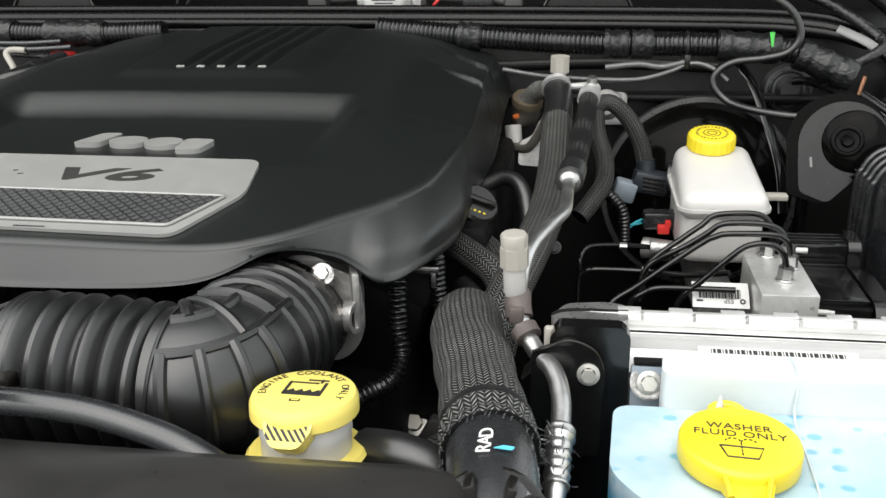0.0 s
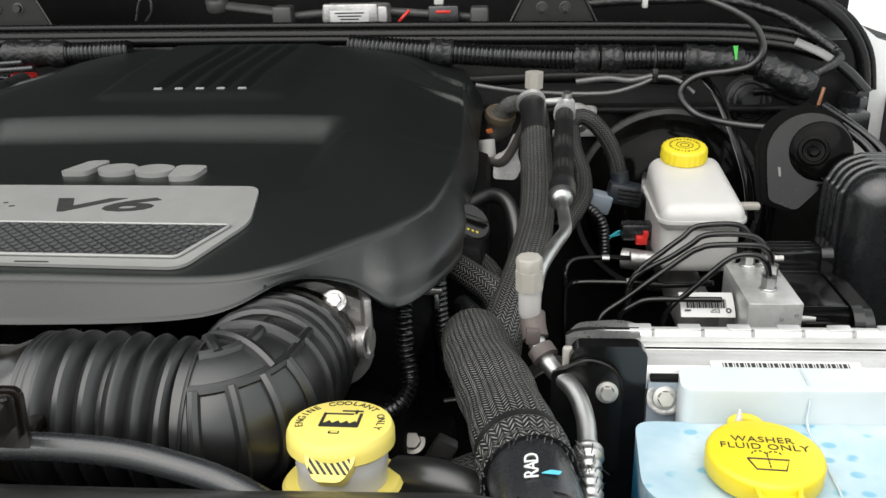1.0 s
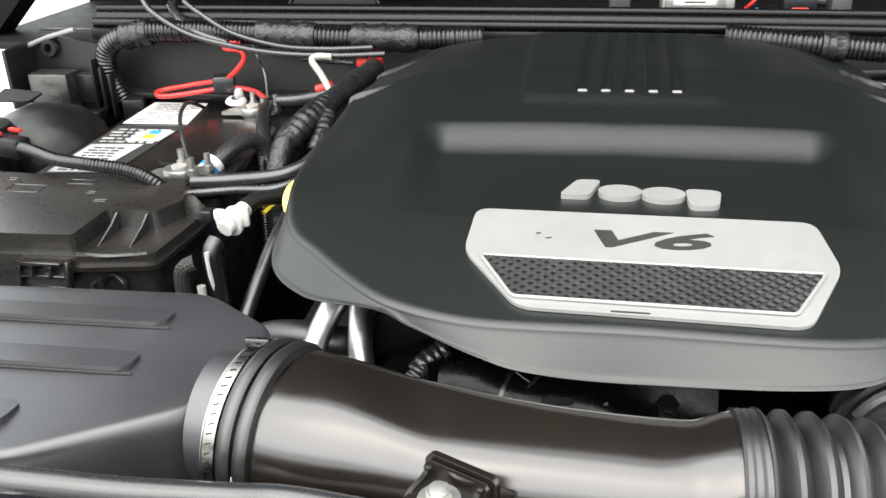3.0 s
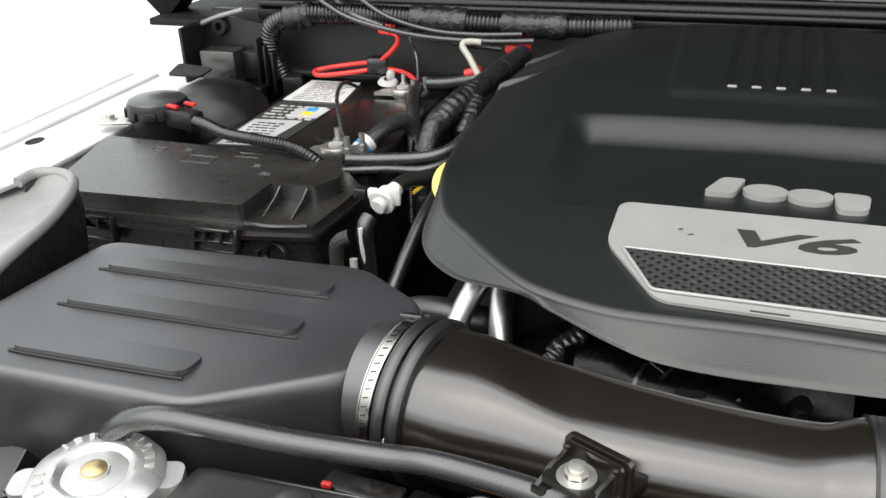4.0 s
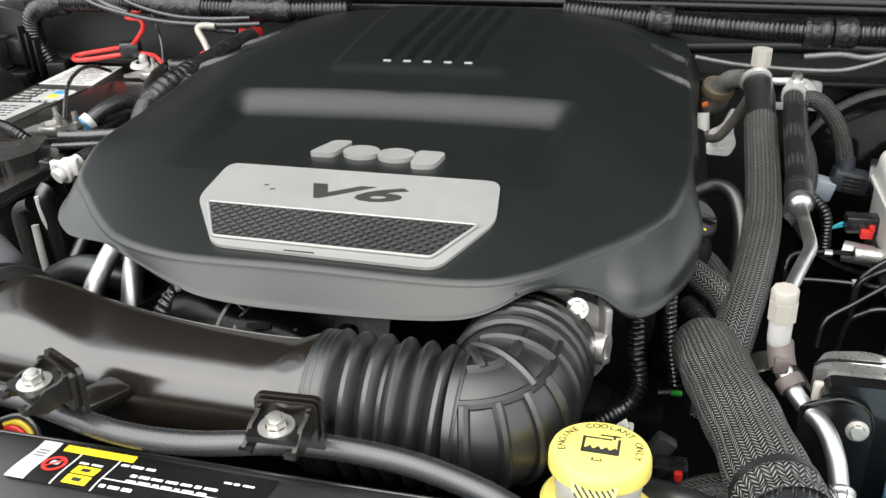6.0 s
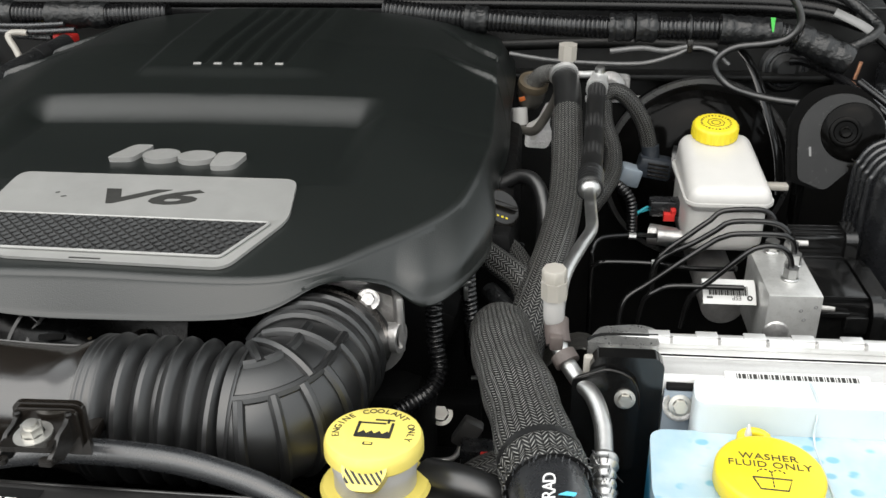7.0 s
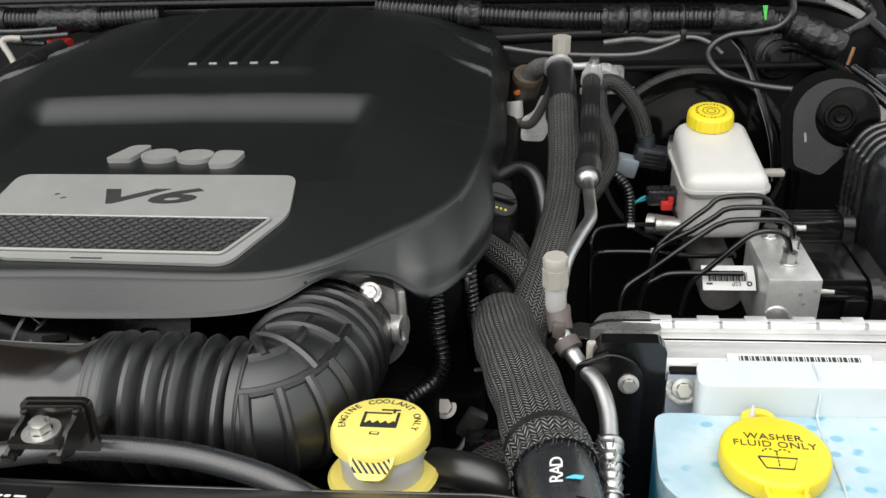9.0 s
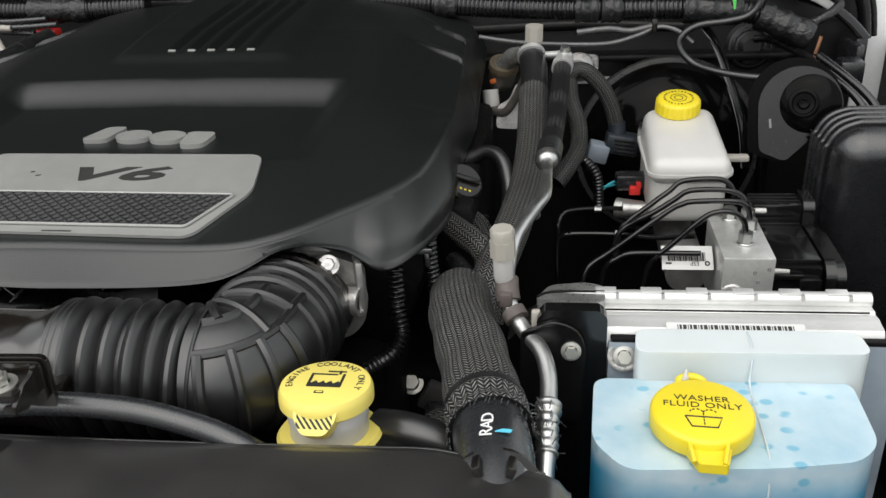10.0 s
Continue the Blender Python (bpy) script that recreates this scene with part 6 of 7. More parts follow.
def washer_tank():
    t = thing("washer_tank", (.18, .47, 0.9), "milky washer tank of blue fluid with a yellow printed cap", "washer tank")
    low = soften([(.0935, .520), (.124, .520), (.272, .522), (.270, .455), (.254, .437), (.20, .428), (.108, .422), (.0885, .45)], .012, 5)
    part("tank", prism(low, 0.92, 1.1205, None, .011, 5), poly_blue, t)
    up = soften([(.1245, .5490), (.281, .5490), (.283, .520), (.1215, .518)], .010, 5)
    part("upper_tank", prism(up, 1.10, 1.1450, None, .008, 5), poly_milk, t, "whiter upper chamber")
    part("mould_seam", tube([(.2035, .547, 1.1447), (.203, .527, 1.1453), (.202, .518, 1.137), (.201, .510, 1.1212), (.199, .445, 1.1212), (.198, .430, 1.112), (.198, .4265, 1.08), (.198, .4265, 1.0)], .0008, 8), poly_seam, t)
    m = frame_to((.1600, .4635, 1.1345), (0, -.02, 1), (1, -.07, 0))
    part("filler_neck", lathe([(.026, -.016), (.026, -.006)], m, 40), poly_seam, t)
    cap = part("cap", lathe([(0, .0035), (.0305, .0035), (.0325, .0025), (.0334, .0005), (.0334, -.0095), (.0322, -.011), (0, -.011)], m, 64), yellow, t, "bright yellow cap with black print")
    part("pull_tab", prism(soften([(-.012, -.030), (.016, -.030), (.0125, -.046), (-.005, -.046)], .002), -.010, -.003, m, .0012), yellow, cap)
    for x in (-.0105, .0135):
        part("tab_rib", tube([m @ Vector((x, -.029, .0005)), m @ Vector((x * .85, -.038, -.001)), m @ Vector((x * .75, -.0455, -.0025))], .0014, 8), yellow, cap)
    part("hinge_loop", tube([m @ Vector(p) for p in ((-.012, .030, -.006), (-.012, .040, -.004), (-.004, .042, -.002), (.004, .040, -.004), (.003, .031, -.006))], .003, 10), yellow, cap)
    part("milky_nib", tube([m @ Vector((-.008, .038, -.006)), m @ Vector((-.008, .040, .005))], lambda d, s: .0035 - .0028 * s, 10), poly_white, t, "milky pointed nib")
    for body, y in (("WASHER", .0105), ("FLUID ONLY", .0035)):
        part("lettering", lettering(body, .0078, m @ Matrix.Translation((0, y, .0036)), .0002, 1.06, 0, 1.1), ink, cap, "black lettering")
    glass = [(-.0115, -.0065), (.0115, -.0065), (.008, -.0165), (-.008, -.0165)]
    ring_pts = [m @ Vector((x, y - .002 + (.0012 if abs(x) < .01 and y > -.01 else 0), .0037)) for x, y in glass]
    part("pictogram", tube(ring_pts + ring_pts[:1], .00055, 6, smooth_path=False), ink, cap)
    for k in range(4):
        part("pictogram", prism(rounded(.0008, .0022, .0002, 1), .0035, .0039, m @ Matrix.Translation((0, -.0055 - .0032 * k, 0)), 0), ink, cap, smooth=False)
    for s in (-1, 1):
        for k in range(4):
            a = radians(35 + 40 * k)
            part("pictogram", prism(rounded(.0018, .0008, .0002, 1), .0035, .0039, m @ Matrix.Translation((s * .0042 + .0042 * math.cos(a), -.0045 + .0036 * math.sin(a), 0)) @ Matrix.Rotation(a + math.pi / 2, 4, "Z"), 0), ink, cap, smooth=False)


def radiator():
    t = thing("radiator", (.2, .57, 0.7), "silver aluminium radiator tank with crimped tabs", "radiator")
    x0, x1 = .062, .302
    part("main_tank", box((x1 - x0, .05, .3), ((x0 + x1) / 2, .585, .985), .004), rad_alu, t)
    part("upper_step", prism([(.549, 1.128), (.60, 1.128), (.60, 1.1435), (.5785, 1.1445), (.5765, 1.1428), (.568, 1.1440), (.5655, 1.1432), (.5555, 1.1422), (.553, 1.1385)], x0, x1, Matrix(((0, 0, 1, 0), (1, 0, 0, 0), (0, 1, 0, 0), (0, 0, 0, 1))), .0015), rad_alu, t)
    part("bead", tube([(x0 + .002, .590, 1.142), (x0 + .012, .590, 1.1465), (.19, .591, 1.1472), (x1, .591, 1.1472)], .0060, 16), rad_alu, t)
    for y, z in ((.5775, 1.1438),):
        part("seam_gap", tube([(x0 + .004, y, z), (.2, y, z), (x1 - .004, y, z)], .0008, 8), deep, t, "dark seam between pressings")
    part("side_cap", prism(soften([(.05, .577), (.062, .60), (.09, .605), (.104, .60), (.104, .575)], .006), 1.134, 1.152, None, .003), rad_worn, t, "stained end of the tank")
    part("end_seam", tube([(.052, .580, 1.1525), (.064, .588, 1.1528), (.104, .589, 1.1528)], .0011, 8), deep, t)
    x = .105
    while x < .295:
        tab = part("crimp_tab", box((.016, .008, .0022), (x, .5915, 1.1527), .0008, Matrix.Rotation(.1, 3, "X")), rad_alu, t)
        part("tab_hook", box((.0022, .004, .005), (x + .0085, .586, 1.1514), .0008), alu_cast, tab)
        x += .0345
    lab = part("barcode_strip", prism(rounded(.099, .0085, .0008, 2), 0, .0004, frame_to((.197, .5550, 1.1428), (0, -.3, .95), (1, 0, 0)), 0), paper, t, "white bar-code strip", smooth=False)
    bars(lab, frame_to((.197, .5549, 1.1432), (0, -.3, .95), (1, 0, 0)), [.0006 + .0010 * ((k * 7) % 3) for k in range(34)], .0042, .0009, ink)
    part("front_plate", box((.21, .004, .264), (.21, .5465, 1.003), .001), panel_grey, t, "grey-blue front plate")
    # Solid near-black strip stands in for the shade in the gap.
    part("gap_shade_strip", box((.205, .006, .004), (.209, .5475, 1.1372), .001), deep, t, "dark strip for the shaded gap above the front plate")
    bolt = part("panel_bolt", hexagon(frame_to((.1165, .5425, 1.1245), (0, -1, .35)), .0052, .0055, .008), zinc, t, "flanged panel bolt")
    part("washer", lathe([(.008, -.001), (.0112, -.001), (.0122, .0010), (.0105, .0014), (.008, .0004)], frame_to((.1165, .5435, 1.1245), (0, -1, .35)), 28), alu_cast, bolt)
    t = thing("radiator_bracket", (.07, .545, .8), "black steel radiator bracket with a bolted ear", "bracket")
    part("plate", prism(soften([(.052, .84), (.1035, .84), (.1035, 1.156), (.098, 1.162), (.058, 1.162), (.052, 1.154)], .003), 0, .012, Matrix.Translation((0, .556, 0)) @ Matrix.Rotation(math.pi / 2, 4, "X"), .002), plastic_gloss, t)
    part("ear", prism(soften([(-.03, -.06), (.016, -.06), (.018, .0), (.012, .016), (-.004, .023), (-.03, .012)], .005), 0, .002, frame_to((.070, .5435, 1.131), (0, -1, .15), (1, 0, 0)), .001), plastic_gloss, t)
    part("ear_edge", tube([(.041, .5415, 1.144), (.055, .541, 1.150), (.066, .5405, 1.1535), (.081, .5405, 1.147), (.0875, .541, 1.131), (.0865, .5415, 1.11)], .0009, 8), plastic_satin, t)
    part("bolt", hexagon(frame_to((.0775, .5405, 1.1295), (0, -1, .2)), .0048, .0055, .0075), zinc, t, "bright flange bolt")
    part("clip", box((.008, .006, .016), (.052, .553, 1.149), .002), poly_cap, t, "pale plastic clip")


# ---- brakes ----
def brake_parts():
    t = thing("brake_fluid_bottle", (.22, .99, 1.0), "white brake fluid bottle with a yellow screw cap", "brake fluid bottle")
    own = box((.094, .136, .06), (.221, .992, 1.091), 0)
    for v in own.verts:
        if v.co.z > 1.09:
            k = smooth01(.925, 1.06, v.co.y)
            v.co.z = 1.128 + .021 * k
            v.co.x = .221 + (v.co.x - .221) * (.97 - .10 * k)
        else:
            v.co.x = .221 + (v.co.x - .221) * .98
            v.co.z = 1.098
    bmesh.ops.bevel(own, geom=own.edges[:], offset=.014, segments=5, affect="EDGES", profile=.5)
    part("upper_shell", own, poly_white, t)
    part("weld_flange", prism(rounded(.0965, .139, .018, 6, .221, .992), 1.1085, 1.1125, None, .0015), poly_white, t)
    part("lower_shell", box((.086, .124, .064), (.221, .994, 1.079), .014, segs=4), poly_white, t)
    part("side_tab", box((.03, .012, .007), (.280, .985, 1.109), .002), poly_cap, t)
    m = frame_to((.2185, 1.044, 1.157), (0, -.16, 1), (1, 0, 0))
    part("neck", lathe([(.021, -.03), (.021, -.008)], m, 32), poly_white, t)
    cap = part("cap", lathe([(0, .0075), (.022, .0075), (.0245, .0066), (.0262, .004), (.0265, -.009), (.025, -.0105), (0, -.0105)], m, 72, lobes=(24, .022)), yellow, t, "yellow screw cap with printed ring")
    for r0, r1 in ((.0045, .0055), (.0095, .0104)):
        part("print_ring", lathe([(r0, .0075), (r1, .0075), (r1, .0078), (r0, .0078)], m, 8 if r1 > .008 else 24), ink, cap)
    for k in range(26):
        a = 2 * math.pi * k / 26
        part("print_mark", prism(rounded(.0011 + .0007 * (k % 3), .0024, .0002, 1), .0075, .0078, m @ Matrix.Translation((.0168 * math.cos(a), .0168 * math.sin(a), 0)) @ Matrix.Rotation(a - math.pi / 2, 4, "Z"), 0), ink, cap, smooth=False)
    t = thing("master_cylinder", (.22, 1.0, .95), "cast aluminium master cylinder under the fluid bottle", "master cylinder")
    part("barrel", tube([(.221, 1.16, 1.0), (.221, .90, 1.0)], .024, 28), alu_cast, t)
    part("fitting", tube([(.178, .955, 1.056), (.150, .955, 1.057)], .0085, 16), alu_cast, t)
    part("fitting", tube([(.175, .975, 1.045), (.145, .985, 1.045)], .012, 16), alu_cast, t)
    t = thing("brake_booster", (.225, 1.19, .95), "glossy black round brake booster on the firewall", "brake booster")
    m = frame_to((.228, 1.205, 1.045), (0, -1, .12))
    part("drum", lathe([(.122, -.02), (.122, .022), (.118, .030), (.112, .030), (.106, .036), (.085, .058), (.05, .064), (0, .064)], m, 72), booster_black, t)
    # Lighter than the drum: the rim's highlight is put into its colour.
    part("rolled_rim", lathe([(.118, .018), (.126, .018), (.128, .022), (.126, .027), (.118, .027)], m, 72), mesh_black, t)
    solid("firewall_seam", box((.24, .006, .010), (.195, 1.246, 1.128), .002), grey_paint, "pale painted seam along the firewall's foot", "body seam", kind="structure")
    part("stud_plate", prism(soften([(-.016, -.012), (.016, -.012), (.016, .012), (-.012, .013)], .006), -.004, .002, frame_to((.115, 1.20, 1.165), (-.2, -1, .1), (1, 0, 0)), .002), alu_cast, t)
    part("check_valve", lathe([(0, .012), (.012, .012), (.02, .004), (.02, 0)], frame_to((.105, 1.195, 1.162), (-.2, -1, .1)), 24), alu_cast, t)


def abs_unit():
    t = thing("abs_unit", (.25, .82, .95), "silver brake control block with a motor and black controller", "brake control unit")
    part("valve_block", box((.0495, .098, .075), (.2558, .816, 1.052), .0012), alu_block, t)
    part("plug", lathe([(0, .002), (.0105, .002), (.012, .001), (.0125, 0)], frame_to((.242, .7668, 1.049), (0, -1, 0)), 32), alu_cast, t)
    for x, z in ((.262, 1.074), (.266, 1.064), (.275, 1.078)):
        part("stamp_dot", lathe([(.0008, .0003), (.0016, .0004), (.002, 0)], frame_to((x, .7668, z), (0, -1, 0)), 12), ink_grey, t)
    motor = part("motor", lathe([(0, .0), (.043, 0), (.0465, .003), (.0465, .05), (.049, .052), (.049, .060)], frame_to((.170, .832, 1.033), (1, 0, 0)), 56), alu_can, t, "pressed steel motor can")
    uv = [[(.1775 + .051 * u, .832 - .0469 * math.cos(a), 1.033 + .0469 * math.sin(a)) for a in (radians(38 + 34 * v) for v in (k / 8 for k in range(9)))] for u in (0, .5, 1)]
    part("motor_label", sheet(uv), paper, motor, "white bar-code label")

    def on_can(a, x):
        a = radians(a)
        return frame_to((x, .832 - .0472 * math.cos(a), 1.033 + .0472 * math.sin(a)), (0, -math.cos(a), math.sin(a)), (-1, 0, 0))
    bars(motor, on_can(55, .202), [.0006 + .0007 * ((k * 5) % 3) for k in range(20)], .010, .0006, ink)
    part("lettering", lettering("ESP", .0062, on_can(46, .210), .0001), ink, motor, "small printed letters")
    part("round_mark", lathe([(.0012, 0), (.0028, 0), (.0028, .0002), (.0012, .0002)], on_can(46, .2225), 10), ink, motor)
    part("print_bar", prism(rounded(.006, .002, .0003, 1), 0, .0002, on_can(46, .184), 0), ink, motor, smooth=False)
    ctl = part("controller", prism(soften([(.281, .795), (.335, .79), (.335, .93), (.281, .93)], .006), .98, 1.066, None, .003), plastic_gloss, t, "black plastic controller")
    part("cover_plate", box((.052, .105, .006), (.309, .855, 1.0675), .002), plastic_gloss, ctl)
    part("rear_housing", box((.058, .034, .034), (.312, .914, 1.072), .004), plastic_gloss, ctl)
    for k in range(3):
        part("housing_rib", box((.052, .0028, .003), (.309, .904 + .009 * k, 1.0895), .0008), plastic_gloss, ctl)
    # rounded end flange in two steps
    part("flange", prism(soften([(-.078, -.06), (.05, -.06), (.05, .012), (.012, .02), (-.066, .02), (-.078, .008)], .009), 0, .010, frame_to((.336, .862, 1.052), (1, 0, 0), (0, 1, 0)), .002), plastic_gloss, ctl, "stepped end flange")
    part("flange", prism(soften([(-.074, -.06), (.048, -.06), (.048, .008), (.012, .015), (-.062, .015), (-.074, .004)], .009), .012, .021, frame_to((.336, .862, 1.052), (1, 0, 0), (0, 1, 0)), .002), plastic_gloss, ctl, "stepped end flange")
    part("rear_flange", prism(soften([(-.02, -.02), (.022, -.02), (.022, .014), (-.014, .014), (-.02, .006)], .006), 0, .012, frame_to((.338, .914, 1.078), (1, 0, 0), (0, 1, 0)), .002), plastic_gloss, ctl)
    part("side_latch", box((.022, .006, .018), (.322, .788, 1.048), .0015), plastic_gloss, ctl)
    part("latch_base", box((.03, .005, .006), (.30, .789, 1.058), .0012), plastic_gloss, ctl)
    part("front_seam", box((.05, .003, .0025), (.308, .789, 1.02), .0008), plastic_gloss, ctl)
    part("edge_rib", box((.05, .0028, .003), (.308, .80, 1.071), .0008), plastic_gloss, ctl)
    part("edge_rib", box((.05, .0028, .003), (.308, .885, 1.071), .0008), plastic_gloss, ctl)
    part("white_pin", tube([(.285, .795, 1.062), (.302, .795, 1.062)], .003, 10), poly_white, ctl)
    part("white_pin", tube([(.28, .893, 1.083), (.298, .893, 1.083)], .003, 10), poly_white, ctl)
    for x, y in ((.257, .80), (.267, .83), (.270, .855), (.252, .858)):
        part("line_nut", hexagon(Matrix.Translation((x, y, 1.0885)), .0072, .014, .0082), alu, t, "plated line nut")
    for y, z in ((.80, 1.078), (.838, 1.079)):
        part("line_nut", hexagon(frame_to((.2312, y, z), (-1, 0, 0)), .0078, .014, .0088), alu, t, "plated line nut")
    runs = ([(.257, .80, 1.098), (.2545, .80, 1.112), (.247, .80, 1.1215), (.237, .80, 1.1245), (.226, .80, 1.1235), (.214, .80, 1.117), (.185, .80, 1.087), (.165, .80, 1.065), (.159, .80, 1.03)],
            [(.267, .83, 1.098), (.2645, .83, 1.112), (.259, .83, 1.119), (.248, .83, 1.1225), (.209, .83, 1.122), (.197, .83, 1.1185), (.183, .83, 1.110), (.128, .82, 1.07), (.103, .81, 1.054), (.097, .80, 1.03)],
            [(.270, .855, 1.098), (.267, .857, 1.11), (.259, .859, 1.118), (.243, .86, 1.122), (.209, .86, 1.121), (.196, .86, 1.112), (.177, .86, 1.098), (.139, .86, 1.072), (.133, .85, 1.04)],
            [(.262, .885, 1.095), (.26, .888, 1.11), (.25, .89, 1.12), (.232, .89, 1.122), (.205, .89, 1.119), (.193, .886, 1.11), (.175, .88, 1.098), (.142, .87, 1.072), (.136, .86, 1.04)],
            [(.215, .80, 1.078), (.16, .80, 1.078), (.142, .80, 1.0765), (.132, .80, 1.071), (.121, .80, 1.061), (.116, .80, 1.03)],
            [(.215, .838, 1.079), (.18, .86, 1.066), (.136, .88, 1.06), (.088, .88, 1.06), (.077, .88, 1.056), (.073, .88, 1.044), (.075, .88, .96)],
            [(.15, .955, 1.057), (.125, .94, 1.064), (.092, .922, 1.07), (.08, .915, 1.069), (.074, .905, 1.062), (.0735, .9, 1.05), (.075, .9, .95)])
    for pts in runs:
        cable("brake_line", pts, .0029, plastic_gloss, "bent black coated steel brake line", "brake line", "brake lines", segs=10)
    for x, y, z in ((.12, .935, 1.0655), (.14, .8795, 1.061)):
        cable("line_clip", [(x - .004, y, z), (x + .004, y, z)], .004, alu, "small bright clip on a brake line", "clip", "line clips", segs=8)


# ---- horn, duct and corner ----
def horn():
    t = thing("horn", (.36, 1.05, 1.05), "round black horn with a grey trumpet shell", "horn")
    m = frame_to((.357, 1.028, 1.157), (-.22, -1, .32), (1, -.2, 0)) @ Matrix.Diagonal((.84, .84, .84, 1))

    def trumpet(r, foot, grow):
        """A round shell that runs out into the mouth of the trumpet at its foot."""
        rim = [(r * math.cos(a), r * math.sin(a)) for a in (radians(-38 + 8 * k) for k in range(29))]
        return rim + soften([(-r * .98, -.02), (-.046 - grow, foot), (-.012, foot - .012), (.016 + grow, foot + .022)], .008)[3:]
    part("back_shell", prism([(x - .007, y + .005) for x, y in trumpet(.0625, -.074, .010)], -.034, -.012, m, .0065, 4), horn_black, t, "glossy black back shell")
    part("rim_band", prism([(x - .004, y + .003) for x, y in trumpet(.0600, -.070, .006)], -.012, -.004, m, .0035, 3), horn_black, t, "raised black rim")
    part("front_shell", prism(trumpet(.0552, -.066, .002), -.004, .009, m, .0045, 4), plastic_horn, t, "grey satin trumpet shell")
    dish = [(.0405, .003), (.0405, .0092), (.0392, .0106), (.030, .0140), (.0205, .0160), (0, .0160)]
    part("diaphragm", lathe(dish, m @ Matrix.Translation((.0130, .004, 0)), 64), booster_black, t, "black domed diaphragm")
    hub = [(.0215, .0120), (.0205, .0172), (.0185, .0184), (.0155, .0180), (.0140, .0162), (.0088, .0160), (.0080, .0205), (.006, .022), (.003, .021), (0, .0215)]
    part("hub", lathe(hub, m @ Matrix.Translation((.0035, .004, 0)), 56), booster_black, t, "raised round hub")
    for k in range(3):
        part("raised_mark", lathe([(.0025, 0), (.004, 0), (.0042, .0006), (.0025, .0006)], m @ Matrix.Translation((.034 - .007 * k, -.018 - .006 * k, .0115)), 16), plastic_satin, t)
    part("print_bar", prism(rounded(.003, .013, .0004, 1), .0091, .0094, m @ Matrix.Translation((-.037, -.026, 0)) @ Matrix.Rotation(.15, 4, "Z"), 0), ink_grey, t, smooth=False)
    part("stay", box((.008, .03, .09), (.335, 1.08, 1.05), .002), plastic_gloss, t)
    t = thing("side_resonator", (.42, .85, .9), "large ribbed black plastic resonator beside the brakes", "resonator")
    part("body", box((.19, .10, .3), (.461, .957, 1.016), .034, segs=6), plastic, t)
    for k in range(4):
        y = .982 - .015 * k
        pts = [(.364, y, .97), (.364, y, 1.121), (.3675, y, 1.144), (.377, y, 1.159), (.393, y, 1.1665), (.413, y, 1.1675), (.53, y, 1.1675)]
        part("rib", tube(pts, .0042, 12), plastic, t)
    part("fin", box((.003, .05, .014), (.455, .92, 1.17), .001), plastic, t)
    t = thing("firewall_grommet", (.35, 1.25, 1.13), "round rubber grommet in the firewall", "grommet")
    part("disc", lathe([(0, .016), (.012, .016), (.018, .008), (.03, .006), (.034, 0)], frame_to((.343, 1.256, 1.172), (0, -1, .1)), 36), rubber, t)
    part("ring", lathe([(.021, .005), (.024, .0085), (.027, .005)], frame_to((.343, 1.254, 1.172), (0, -1, .1)), 36), rubber_grey, t, "raised rubber ring")
    cable("antenna_cable", [(.25, 1.17, 1.318), (.29, 1.162, 1.302), (.316, 1.158, 1.284), (.328, 1.156, 1.257), (.316, 1.156, 1.237), (.29, 1.158, 1.229), (.255, 1.16, 1.224), (.236, 1.16, 1.212), (.232, 1.158, 1.196), (.249, 1.15, 1.178), (.275, 1.13, 1.172), (.311, 1.11, 1.170), (.345, 1.10, 1.170)], .0045, rubber, "looped thin black cable in front of the firewall", "cable", segs=12)
    cable("flat_strap", [(.262, 1.205, 1.222), (.285, 1.18, 1.19), (.30, 1.15, 1.15), (.315, 1.12, 1.1), (.32, 1.1, 1.05)], .009, plastic_gloss, "flat black strap dropping beside the booster", "strap", flat=.3)
    cable("horn_lead", [(.385, 1.10, 1.19), (.405, 1.06, 1.178), (.425, 1.03, 1.160), (.44, 1.0, 1.13)], .005, conduit_plastic, "black lead behind the horn", "cable")
    cable("horn_lead", [(.395, 1.11, 1.195), (.42, 1.07, 1.178), (.442, 1.04, 1.158), (.455, 1.01, 1.13)], .005, conduit_plastic, "black lead behind the horn", "cable")
    cable("grommet_lead", [(.345, 1.235, 1.186), (.36, 1.22, 1.189), (.385, 1.17, 1.185), (.40, 1.12, 1.18), (.405, 1.08, 1.17)], .0055, conduit_plastic, "black lead arching from the firewall grommet", "cable")
    t = thing("corner_latch", (.46, 1.18, 1.15), "black corner bracket with a copper-coloured stud", "bracket")
    part("plate", box((.012, .05, .05), (.455, 1.18, 1.17), .004, Matrix.Rotation(.2, 3, "Z")), plastic, t)
    part("copper_stud", tube([(.402, 1.15, 1.187), (.406, 1.15, 1.209)], .0024, 10), copper, t, "copper-coloured stud")
    part("tab", box((.03, .03, .03), (.44, 1.13, 1.17), .004), plastic, t)


